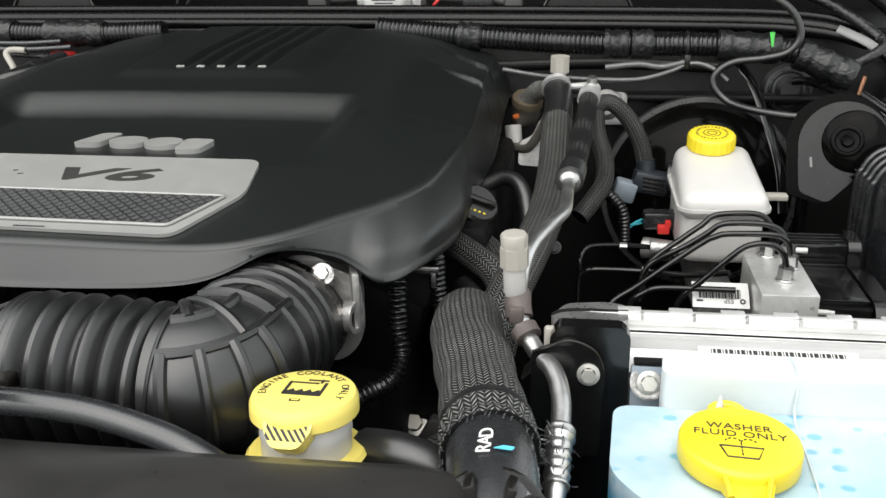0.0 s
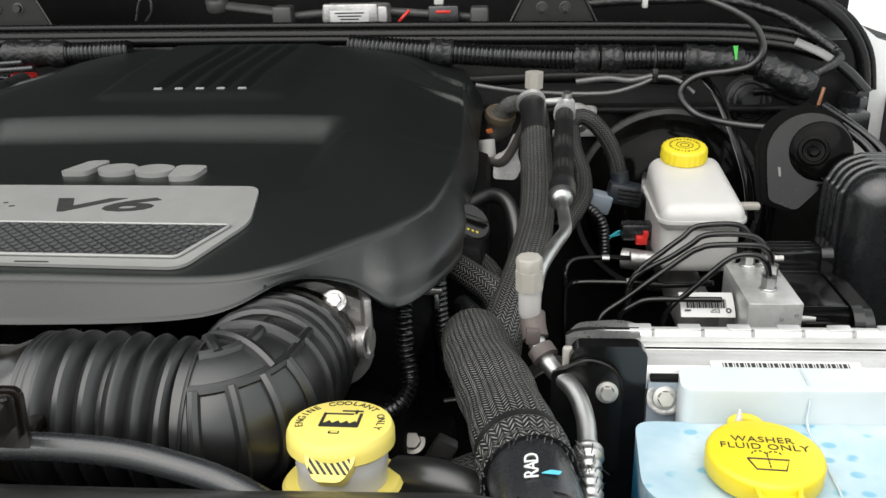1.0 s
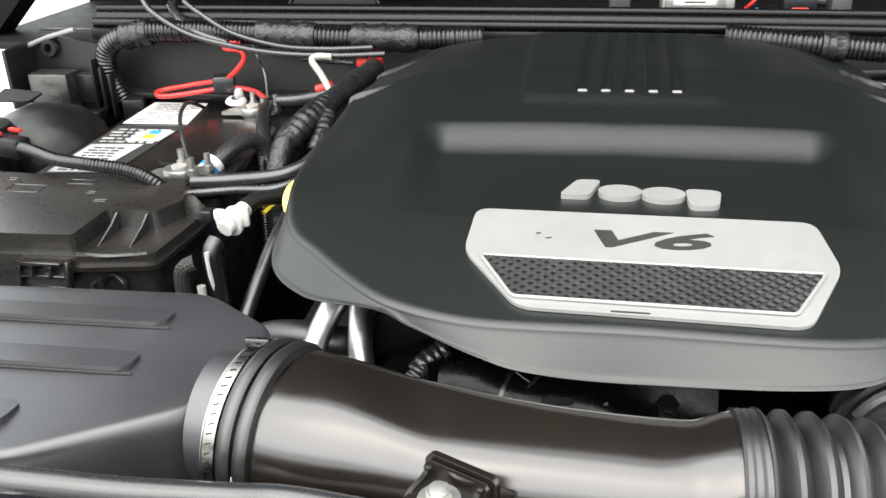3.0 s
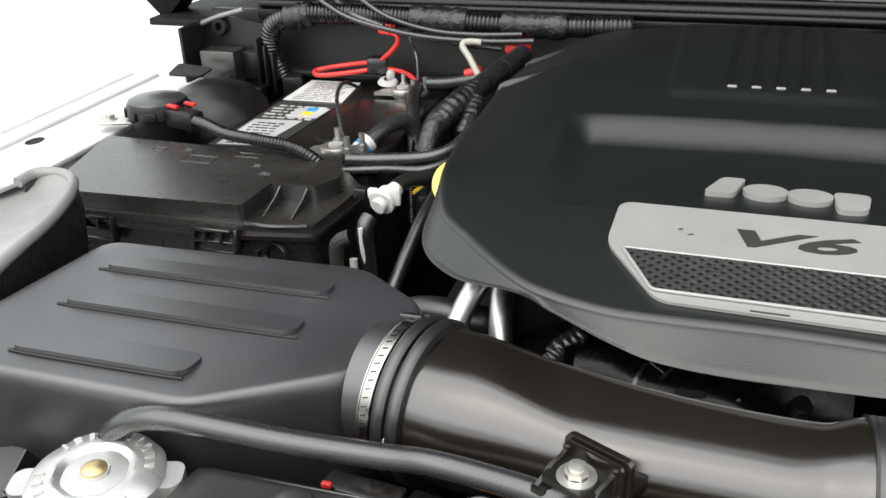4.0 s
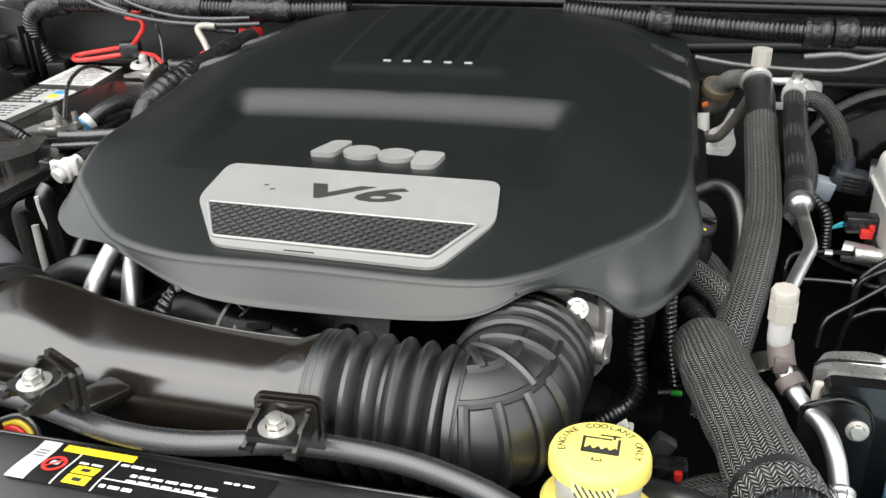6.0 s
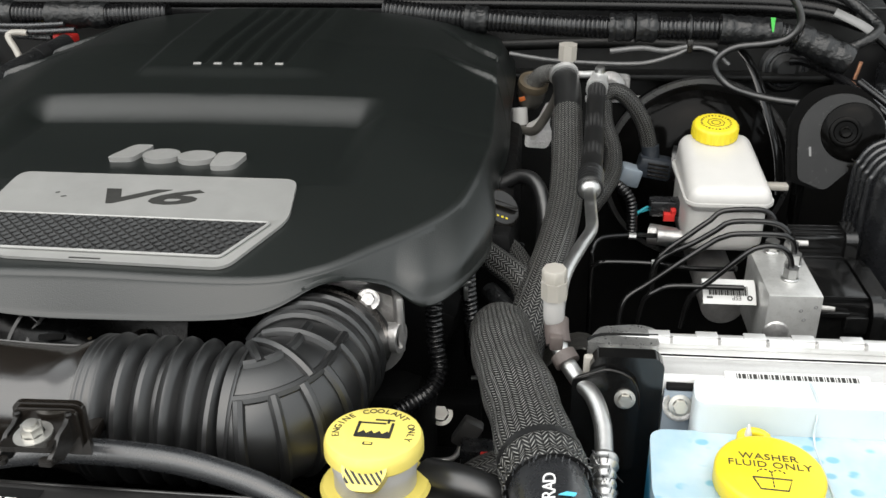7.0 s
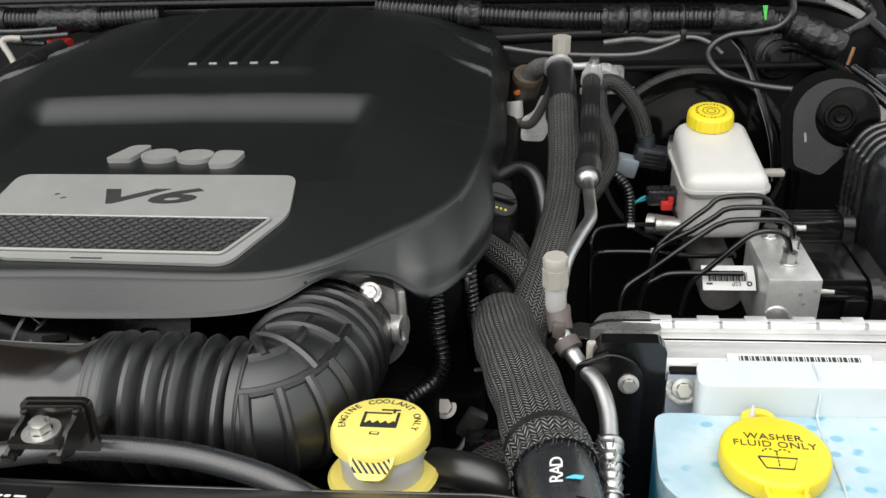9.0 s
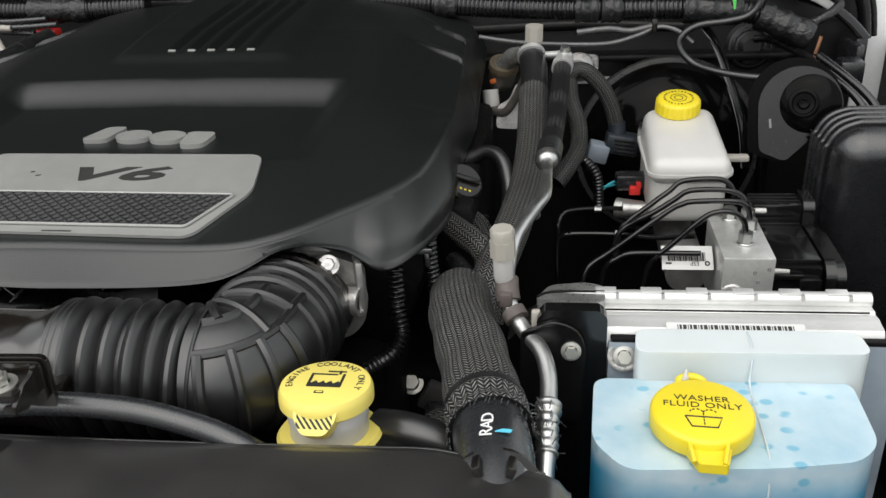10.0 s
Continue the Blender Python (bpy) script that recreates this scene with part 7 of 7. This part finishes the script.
# ---- hoses, refrigerant lines and wiring ----
def radiator_hose():
    t = thing("radiator_hose", (0, .55, 1.05), "thick upper radiator hose in a braided black sleeve", "radiator hose")
    line = [(-.013, .72, 1.06), (-.016, .68, 1.092), (-.014, .635, 1.115), (-.006, .58, 1.126), (.005, .53, 1.131), (.014, .485, 1.134), (.021, .448, 1.136)]
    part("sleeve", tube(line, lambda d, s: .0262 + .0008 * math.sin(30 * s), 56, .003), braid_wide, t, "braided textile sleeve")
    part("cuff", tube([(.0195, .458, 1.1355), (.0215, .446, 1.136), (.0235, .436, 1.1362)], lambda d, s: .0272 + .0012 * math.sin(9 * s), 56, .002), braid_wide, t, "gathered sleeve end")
    part("cuff_band", tube([(.0185, .4635, 1.1352), (.0195, .458, 1.1354)], .0279, 48), rubber, t)
    random.seed(5)
    for k in range(46):
        a = 2 * math.pi * k / 46 + random.uniform(-.05, .05)
        r0, r1 = .0268, .0278 + random.uniform(-.002, .0022)
        p = Vector((.0235 + r0 * math.cos(a), .437, 1.1362 + r0 * math.sin(a)))
        q = Vector((.0245 + r1 * math.cos(a + .08), .437 - random.uniform(.005, .011), 1.1362 + r1 * math.sin(a + .08)))
        part("frayed_thread", tube([p, (p + q) / 2 + Vector((0, 0, .001)), q], .0005, 5, smooth_path=False), rubber_grey, t)
    end = part("hose_end", tube([(.0215, .447, 1.136), (.0265, .415, 1.1375), (.0295, .385, 1.134), (.031, .35, 1.122), (.032, .32, 1.10)], .0245, 48, .004), rubber_grey, t, "smooth rubber hose end")
    n = Vector((-.14, -.06, .985)).normalized()
    for ch, y in (("R", .4000), ("A", .4070), ("D", .4142)):
        c = Vector((.0235 + .02 * (y - .4065), y + .003, 1.1622))
        part("lettering", lettering(ch, .0110, frame_to(c, n, (.02, 1, .03)), .0003), ink_white, end, "white lettering")
    part("paint_dab", prism(soften([(-.006, 0), (0, .0022), (.006, .001), (.004, -.0016)], .001), 0, .0004, frame_to((.0335, .404, 1.1622), (.18, -.05, .98), (1, .3, -.2)), 0), blue_light, end, "light blue paint dab", smooth=False)
    n2 = Vector((.75, -.2, .62)).normalized()
    for k in range(9):
        p = Vector((.0225 + .0008 * k, .440 - .0075 * k, 1.1365 - .0002 * k))
        part("print_bar", prism(rounded(.0042, .0026, .0004, 1), 0, .0002, frame_to(p + n2 * .0249, n2, (.05, -1, 0)), 0), ink_grey, end, smooth=False)
    clamp = part("spring_clamp", tube([Vector((.0297, .382, 1.1335)) + .0258 * (math.cos(a) * Vector((1, 0, 0)) + math.sin(a) * Vector((0, .3, .95))) for a in (radians(10 * k) for k in range(37))], .004, 10, flat=.35, smooth_path=False), plastic_satin, t, "black spring clamp")
    for a in (70, 112):
        p = Vector((.0297, .384, 1.1335)) + .0265 * (math.cos(radians(a)) * Vector((1, 0, 0)) + math.sin(radians(a)) * Vector((0, -.25, .95)))
        part("clamp_ear", box((.005, .012, .009), p, .001, Matrix.Rotation(radians(90 - a), 3, "Y")), plastic_satin, clamp)
    cable("lower_hose", [(-.055, .47, 1.11), (-.03, .455, 1.118), (0.0, .452, 1.106), (.02, .46, 1.08)], .013, rubber, "black coolant hose between bottle and radiator hose", "hose", "dark hoses")
    cable("deep_braid", [(-.05, .52, 1.03), (-.02, .515, 1.07), (.01, .51, 1.08), (.02, .50, 1.05)], .018, braid_fine, "braided hose deep below the radiator hose", "hose", "dark hoses")


def refrigerant_lines():
    t = thing("suction_hose", (.04, .9, 1.1), "black braided refrigerant hose running to the firewall", "refrigerant hose")
    part("shrink_sleeve", tube([(.040, 1.105, 1.203), (.0435, 1.085, 1.196), (.0445, 1.06, 1.186), (.0440, 1.025, 1.172)], .0166, 28), rubber, t, "smooth shrink sleeve")
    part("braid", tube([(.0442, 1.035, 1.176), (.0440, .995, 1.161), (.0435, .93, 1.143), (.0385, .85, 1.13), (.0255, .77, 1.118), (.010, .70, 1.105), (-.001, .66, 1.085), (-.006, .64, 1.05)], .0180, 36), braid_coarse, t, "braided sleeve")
    block = part("fitting_block", box((.03, .022, .02), (.038, 1.112, 1.2), .005, Matrix.Rotation(.3, 3, "Z")), alu_cast, t)
    part("collar", tube([(.0405, 1.102, 1.205), (.041, 1.096, 1.2025)], .0178, 28), alu_bright, block)
    part("link", tube([(.046, 1.107, 1.203), (.063, 1.097, 1.205), (.082, 1.083, 1.210)], .0045, 10), alu_bright, block, "bare aluminium link")
    part("knob", lathe([(0, .009), (.005, .0085), (.0065, .004), (.0065, -.004), (.004, -.006)], frame_to((.0825, 1.082, 1.212), (0, -.3, 1)), 20), alu, block)
    cap_thing = part("service_port", lathe([(.006, -.012), (.006, 0)], frame_to((.0435, 1.112, 1.207), (.02, -.03, 1)), 20), alu, t, "bare service port")
    m = frame_to((.0435, 1.112, 1.207), (.02, -.03, 1))
    part("stem", lathe([(.0075, -.006), (.0075, .002), (.009, .003), (.009, .006), (.0078, .007), (.0078, .014)], m, 24), poly_white, cap_thing)
    part("cap", prism([(.0118 * math.cos(radians(45 * k + 20)), .0118 * math.sin(radians(45 * k + 20))) for k in range(8)], .013, .032, m, .0012), poly_cap, cap_thing, "ivory dust cap with eight flats")
    t = thing("liquid_line", (.06, .8, 1.1), "black refrigerant hose with a crimped bare aluminium pipe", "refrigerant hose")
    part("top_fitting", tube([(.0825, 1.085, 1.206), (.080, 1.072, 1.200), (.0785, 1.06, 1.197)], lambda d, s: .0105 + .0025 * (s > .4), 24), alu_bright, t, "bare aluminium fitting")
    part("hose", tube([(.0788, 1.062, 1.1975), (.0745, 1.0, 1.186), (.071, .94, 1.1795), (.066, .87, 1.179), (.062, .81, 1.181)], .0108, 24), ribbed_rubber, t)
    part("ferrule", tube([(.0635, .835, 1.1802), (.0605, .795, 1.182)], .0128, 26, rings=(.008, .0012)), rubber, t, "crimped ferrule")
    part("bead", lathe([(0, -.004), (.009, -.004), (.0105, 0), (.009, .005), (.006, .007), (0, .008)], frame_to((.0602, .792, 1.1825), (-.03, -1, .03)), 24), alu, t)
    part("pipe", tube([(.060, .79, 1.1828), (.0592, .735, 1.185), (.0585, .705, 1.186), (.0555, .688, 1.187), (.048, .665, 1.187), (.036, .628, 1.184), (.031, .606, 1.176), (.029, .59, 1.163)], .0053, 18), alu, t, "bare aluminium pipe")
    part("front_pipe", tube([(.029, .582, 1.16), (.032, .572, 1.148), (.043, .554, 1.1375), (.055, .534, 1.1345), (.0605, .512, 1.128), (.0608, .488, 1.1205), (.060, .458, 1.112), (.058, .43, 1.095)], .0062, 20), alu, t, "bare aluminium pipe")
    sock = part("wire_sock", tube([(.0608, .488, 1.1205), (.0603, .470, 1.1155), (.0595, .448, 1.108)], lambda d, s: .0074 + .0022 * math.exp(-((s - .12) / .12) ** 2) + .0006 * math.sin(40 * s), 24, .0015), alu, t, "crumpled silver sleeve with frayed mesh")
    random.seed(9)
    for k in range(60):
        a, s = random.uniform(1.2, 5.6), random.uniform(0, 1)
        c = Vector((.0606, .485 - .036 * s, 1.1195 - .011 * s))
        d = Vector((math.cos(a), -.2, math.sin(a)))
        part("loose_strand", tube([c + d * .008, c + d * .0115 + Vector((0, random.uniform(-.003, .003), 0)), c + d * .0125 + Vector((random.uniform(-.003, .003), random.uniform(-.005, .005), 0))], .00035, 5), rubber_grey if k % 4 else alu, sock)
    part("rubber_clip", tube([(.0285, .588, 1.164), (.029, .58, 1.158), (.0305, .574, 1.152)], .0092, 20), rubber_brown, t, "grey-brown rubber clip")
    part("rubber_clip", tube([(.0335, .568, 1.147), (.0375, .562, 1.143)], .0095, 20), rubber_brown, t, "grey-brown rubber clip")
    part("clip_web", box((.010, .014, .012), (.0285, .573, 1.156), .002), rubber_brown, t)
    near = part("service_port", lathe([(.006, -.012), (.006, 0)], frame_to((.0265, .584, 1.166), (-.02, -.02, 1)), 20), alu, t, "bare service port")
    m = frame_to((.0265, .584, 1.166), (-.02, -.02, 1))
    part("stem", lathe([(.0058, -.004), (.0074, 0), (.008, .003), (.008, .019), (.0074, .021)], m, 28), poly_clear, near, "milky lower sleeve")
    part("cap", prism([(.0100 * math.cos(radians(45 * k + 15)), .0100 * math.sin(radians(45 * k + 15))) for k in range(8)], .020, .0345, m, .0015), poly_cap, near)
    part("cap_top", lathe([(.0092, .034), (.0092, .036), (.0094, .0425), (.0085, .044), (0, .0445)], m, 8), poly_cap, near)
    # sensor and valve behind
    t = thing("pressure_sensor", (0, 1.18, 1.1), "rusty round sensor with a grey clip", "sensor")
    part("body", lathe([(0, .02), (.015, .02), (.0185, .016), (.0185, -.004), (.016, -.016), (.012, -.02)], frame_to((0, 1.178, 1.157), (.15, -.4, 1)), 32), sensor_grey, t)
    part("rim", lathe([(.014, .0205), (.0195, .0205), (.0205, .017), (.0205, .011), (.018, .011)], frame_to((0, 1.178, 1.157), (.15, -.4, 1)), 32), rust, t, "rusty upper rim")
    part("orange_mark", box((.008, .002, .006), (-.012, 1.1615, 1.153), .0006, Matrix.Rotation(-.3, 3, "Y")), orange, t, "orange mark")
    part("clear_hose", tube([(.004, 1.17, 1.172), (.014, 1.16, 1.186), (.028, 1.145, 1.192), (.038, 1.118, 1.198)], .012, 18), hose_clear, t)
    part("white_valve", tube([(-.016, 1.165, 1.14), (-.014, 1.158, 1.118)], .011, 18), poly_white, t, "white valve body")
    part("stay", prism(soften([(-.016, -.022), (.014, -.024), (.022, -.008), (.016, .010), (.022, .034), (.012, .038), (.002, .016), (-.014, .008)], .006), 0, .006, frame_to((.008, 1.147, 1.115), (.1, -1, .25), (1, 0, 0)), .0016), alu_cast, t, "cast stay with a long arm")
    part("stay_hole", lathe([(0, 0), (.006, 0), (.008, .0012), (.0095, .0004)], frame_to((.010, 1.1400, 1.104), (.1, -1, .25)), 24), deep, t)
    part("stay_bolt", hexagon(frame_to((.004, 1.142, 1.108), (0, -1, .2)), .005, .005, .007), zinc, t)
    part("small_hose", tube([(-.012, 1.15, 1.115), (.005, 1.135, 1.118), (.02, 1.13, 1.14), (.034, 1.115, 1.175), (.038, 1.112, 1.195)], .006, 12), sensor_grey, t)
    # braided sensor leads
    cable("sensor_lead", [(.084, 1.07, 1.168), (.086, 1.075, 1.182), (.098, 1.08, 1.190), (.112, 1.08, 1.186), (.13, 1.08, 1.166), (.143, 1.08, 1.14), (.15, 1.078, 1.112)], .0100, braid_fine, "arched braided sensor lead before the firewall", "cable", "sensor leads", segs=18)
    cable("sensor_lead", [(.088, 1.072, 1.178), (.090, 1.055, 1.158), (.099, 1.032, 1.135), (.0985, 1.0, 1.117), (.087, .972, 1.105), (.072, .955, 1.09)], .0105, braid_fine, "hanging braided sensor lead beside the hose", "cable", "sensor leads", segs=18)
    cable("sensor_lead", [(.095, 1.01, 1.102), (.110, .99, 1.10), (.121, .982, 1.085), (.124, .98, 1.05)], .0068, conduit_plastic, "corrugated sensor lead dropping into the bay", "cable", "sensor leads", rings=(.0042, .0013))
    t = thing("vacuum_sensor", (.15, 1.075, 1.05), "slate-black sensor plug with a grey connector", "sensor")
    part("plug", box((.042, .026, .026), (.156, 1.072, 1.096), .004, Matrix.Rotation(.18, 3, "Y")), slate, t)
    for k in range(4):
        part("plug_rib", box((.026, .002, .0025), (.159, 1.0585, 1.103 - .005 * k), .0005, Matrix.Rotation(.18, 3, "Y")), plastic_satin, t)
    part("boot", tube([(.149, 1.077, 1.122), (.151, 1.075, 1.104)], .011, 18), slate, t)
    part("grey_connector", box((.026, .024, .024), (.126, 1.068, 1.086), .003, Matrix.Rotation(.25, 3, "Y")), panel_grey, t, "pale grey connector")
    part("seat", lathe([(.018, 0), (.022, 0), (.022, .01), (.018, .012)], frame_to((.178, 1.08, 1.098), (1, -.2, 0)), 24), rubber, t)
    t = thing("fluid_level_plug", (.165, .99, 1.03), "black plug with a red lock and blue wires", "plug")
    part("plug", box((.042, .02, .02), (.165, 1.0, 1.074), .003), plastic, t)
    part("red_lock", box((.013, .008, .010), (.1665, .988, 1.0665), .001), red, t, "red lock")
    part("red_lock_tip", box((.006, .008, .007), (.171, .988, 1.0735), .001), red, t)
    for k in range(2):
        part("blue_wire", tube([(.143, 1.0, 1.073 - .004 * k), (.132, .995, 1.068), (.122, .988, 1.058 + .012 * k)], .0016, 8), teal, t, "blue-green wire")


def engine_side():
    cable("engine_conduit", [(-.07, .69, 1.16), (-.073, .665, 1.135), (-.071, .652, 1.10), (-.067, .64, 1.078), (-.074, .625, 1.066), (-.093, .602, 1.064), (-.125, .57, 1.058)], .0078, conduit_plastic, "corrugated black conduit below the cover's corner", "conduit", "engine conduits", segs=20, rings=(.0046, .0017))
    cable("engine_conduit", [(-.048, .705, 1.15), (-.046, .702, 1.11), (-.042, .70, 1.08), (-.035, .70, 1.04)], .0075, conduit_plastic, "corrugated black conduit below the cover's corner", "conduit", "engine conduits", segs=20, rings=(.0046, .0017))
    cable("braided_loom", [(-.045, .78, 1.125), (-.02, .755, 1.12), (.0, .735, 1.112), (.012, .71, 1.09), (.008, .69, 1.06)], .0125, braid_coarse, "thick braided loom bending under the cover", "loom", "braided looms", segs=22)
    cable("braided_loom", [(-.035, .82, 1.12), (-.008, .79, 1.115), (.008, .755, 1.10), (.012, .72, 1.07)], .009, braid_fine, "thinner braided loom bending under the cover", "loom", "braided looms", segs=20)
    cable("braided_loom", [(-.03, .74, 1.10), (-.012, .71, 1.095), (0.0, .685, 1.075), (.0, .66, 1.04)], .009, tape, "taped loom tied by the radiator hose", "loom", "braided looms", segs=20)
    t = thing("oil_filler_cap", (-.01, .80, 1.1), "black oil filler cap with yellow print", "oil cap")
    m = frame_to((-.024, .815, 1.150), (.55, -.5, .7))
    part("cap", lathe([(0, .004), (.018, .004), (.021, .001), (.021, -.016), (0, -.016)], m, 40), plastic_satin, t)
    part("grip", box((.034, .006, .006), (-.022, .812, 1.155), .002, m.to_3x3()), plastic_satin, t)
    for k in range(4):
        part("yellow_mark", prism(rounded(.0026, .002, .0003, 1), .0041, .0044, m @ Matrix.Translation((-.010 + .005 * k, -.011, 0)), 0), yellow, t, "yellow print", smooth=False)
    t = thing("coil_connector", (0, .86, 1.08), "grey ribbed connector on a black lead", "connector")
    part("lead", tube([(-.03, .90, 1.14), (-.005, .9, 1.15), (.012, .885, 1.145), (.02, .86, 1.12), (.018, .84, 1.08)], .008, 14), rubber, t)
    part("connector", tube([(-.012, .83, 1.105), (-.014, .815, 1.085)], .013, 18, rings=(.006, .0015)), rubber_grey, t)
    part("small_bolt", hexagon(frame_to((.047, .90, 1.075), (0, -1, .5)), .005, .006, .007), alu_shaded, t)
    t = thing("cam_cover_corner", (-.05, .95, .95), "dark cylinder head side with a heat shield", "engine part")
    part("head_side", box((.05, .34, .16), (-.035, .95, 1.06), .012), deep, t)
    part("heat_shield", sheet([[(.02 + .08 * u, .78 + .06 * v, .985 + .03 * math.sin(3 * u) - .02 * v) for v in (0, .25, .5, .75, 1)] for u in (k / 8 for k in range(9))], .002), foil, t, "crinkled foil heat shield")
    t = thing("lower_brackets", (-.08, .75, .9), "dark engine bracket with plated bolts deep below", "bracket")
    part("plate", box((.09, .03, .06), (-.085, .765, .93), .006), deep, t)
    part("bolt", hexagon(frame_to((-.08, .748, .947), (0, -.7, .7)), .008, .009, .012), zinc, t, "plated bolt")
    part("wire_stay", tube([(-.13, .72, .93), (-.10, .70, .928), (-.065, .70, .93), (-.055, .71, .945)], .003, 10), alu_cast, t, "bent steel stay")
    t = thing("green_clip_plug", (-.03, .68, 1.0), "dark plug with a green clip", "plug")
    part("plug", box((.03, .02, .02), (-.02, .755, .99), .003), plastic, t)
    part("green_clip", box((.011, .006, .005), (-.031, .74, 1.0), .002), green, t, "green clip")
    part("silver_pin", tube([(-.048, .742, .998), (-.036, .742, 1.0)], .0022, 8), alu, t)
    t = thing("red_tab_plug", (-.05, .65, .97), "dark plug with a red tab deep in the bay", "plug")
    part("plug", box((.03, .02, .03), (-.035, .64, .985), .003), plastic, t)
    part("red_tab", box((.007, .006, .009), (-.028, .628, .995), .001), red, t, "red tab")
    part("stay", box((.02, .012, .03), (-.045, .655, 1.0), .003, Matrix.Rotation(.5, 3, "Y")), alu_shaded, t)
    t = thing("loom_clip", (-.05, .70, 1.12), "pale wire clip under the cover's corner", "clip")
    part("clip", box((.02, .004, .006), (-.053, .69, 1.135), .001), alu, t)
    part("leg", box((.004, .004, .014), (-.048, .69, 1.126), .001), alu, t)
    cable("cable_tie", [(-.018, .69, 1.085), (-.022, .682, 1.1), (-.012, .675, 1.108), (0.0, .675, 1.105)], .0013, alu, "pale thin cable tie round the loom", "cable tie", segs=6)


def harness():
    t = thing("wiring_harness", (-.3, 1.2, 1.22), "thick black corrugated wiring harness along the firewall", "wiring harness")
    right = [(-.2, 1.215, 1.258), (-.1, 1.2, 1.252), (0, 1.195, 1.245), (.116, 1.19, 1.241), (.232, 1.19, 1.240), (.296, 1.19, 1.236), (.345, 1.187, 1.228), (.375, 1.182, 1.217), (.395, 1.176, 1.206)]
    part("conduit", tube(right, .0148, 28, rings=(.0058, .0018)), conduit_plastic, t)
    left = [(-1.02, 1.225, 1.16), (-1.035, 1.222, 1.2), (-1.025, 1.216, 1.236), (-.98, 1.21, 1.256), (-.9, 1.208, 1.260), (-.8, 1.205, 1.258), (-.7, 1.2, 1.255), (-.6, 1.2, 1.254), (-.5, 1.205, 1.256)]
    part("conduit", tube(left, .0148, 28, rings=(.0058, .0018)), conduit_plastic, t)
    for a, b, r in (((.098, 1.1905, 1.2415), (.128, 1.19, 1.241), .0175), ((.132, 1.19, 1.241), (.158, 1.19, 1.2408), .0178), ((.238, 1.19, 1.2396), (.312, 1.189, 1.2345), .0185), ((.335, 1.187, 1.230), (.400, 1.174, 1.203), .0185),
                    ((-.995, 1.212, 1.251), (-.955, 1.209, 1.258), .018), ((-.80, 1.205, 1.258), (-.72, 1.201, 1.2555), .0182), ((-.67, 1.2, 1.2548), (-.585, 1.2005, 1.254), .0178), ((-.09, 1.199, 1.251), (-.06, 1.198, 1.249), .0175)):
        a, b = Vector(a), Vector(b)
        part("tape_wrap", tube([a, a.lerp(b, .5), b], lambda d, s, r=r: r * (1 + .05 * math.sin(17 * s) + .03 * math.sin(41 * s + 1)), 26, .003), tape, t, "crinkled tape wrap")
    part("green_tag", prism([(-.001, -.009), (.001, -.009), (.0032, .009), (-.0032, .009)], 0, .0006, frame_to((.299, 1.171, 1.2495), (.1, -1, .5)), 0), green, t, "bright green paper tag", smooth=False)
    for x, z in ((.2, 1.24), (.118, 1.241)):
        part("tie", tube([Vector((x, 1.19, z)) + .0165 * (math.cos(a) * Vector((0, 1, 0)) + math.sin(a) * Vector((0, 0, 1))) for a in (radians(15 * k) for k in range(25))], .0016, 6, smooth_path=False), rubber, t, "cable tie")
    part("tie_clip", box((.008, .008, .018), (.2, 1.172, 1.222), .002), plastic_satin, t)
    cable("ground_strap", [(-.03, 1.165, 1.213), (.02, 1.165, 1.205), (.08, 1.165, 1.201), (.14, 1.165, 1.201), (.18, 1.17, 1.21), (.205, 1.172, 1.22), (.23, 1.17, 1.215), (.25, 1.165, 1.2)], .003, alu_wire, "thin silvery shielded wire below the harness", "wire", segs=10)
    cable("ground_strap", [(.10, 1.175, 1.214), (.14, 1.175, 1.218), (.17, 1.175, 1.215), (.2, 1.172, 1.222)], .004, alu_wire, "thin silvery shielded wire below the harness", "wire", segs=10)
    cable("bulkhead_wire", [(-.96, 1.21, 1.30), (-.943, 1.2, 1.285), (-.894, 1.19, 1.26), (-.831, 1.186, 1.245), (-.767, 1.182, 1.237), (-.688, 1.178, 1.236), (-.623, 1.173, 1.24)], .004, rubber_grey, "grey wire strung along the taped harness", "wire", "bulkhead wires", segs=10)
    cable("bulkhead_wire", [(-.90, 1.205, 1.30), (-.88, 1.197, 1.288), (-.833, 1.19, 1.262), (-.768, 1.186, 1.246), (-.703, 1.18, 1.244), (-.64, 1.178, 1.247)], .0035, rubber_grey, "grey wire strung along the taped harness", "wire", "bulkhead wires", segs=10)


coolant_bottle()
washer_tank()
radiator()
brake_parts()
abs_unit()
horn()
radiator_hose()
refrigerant_lines()
engine_side()
harness()
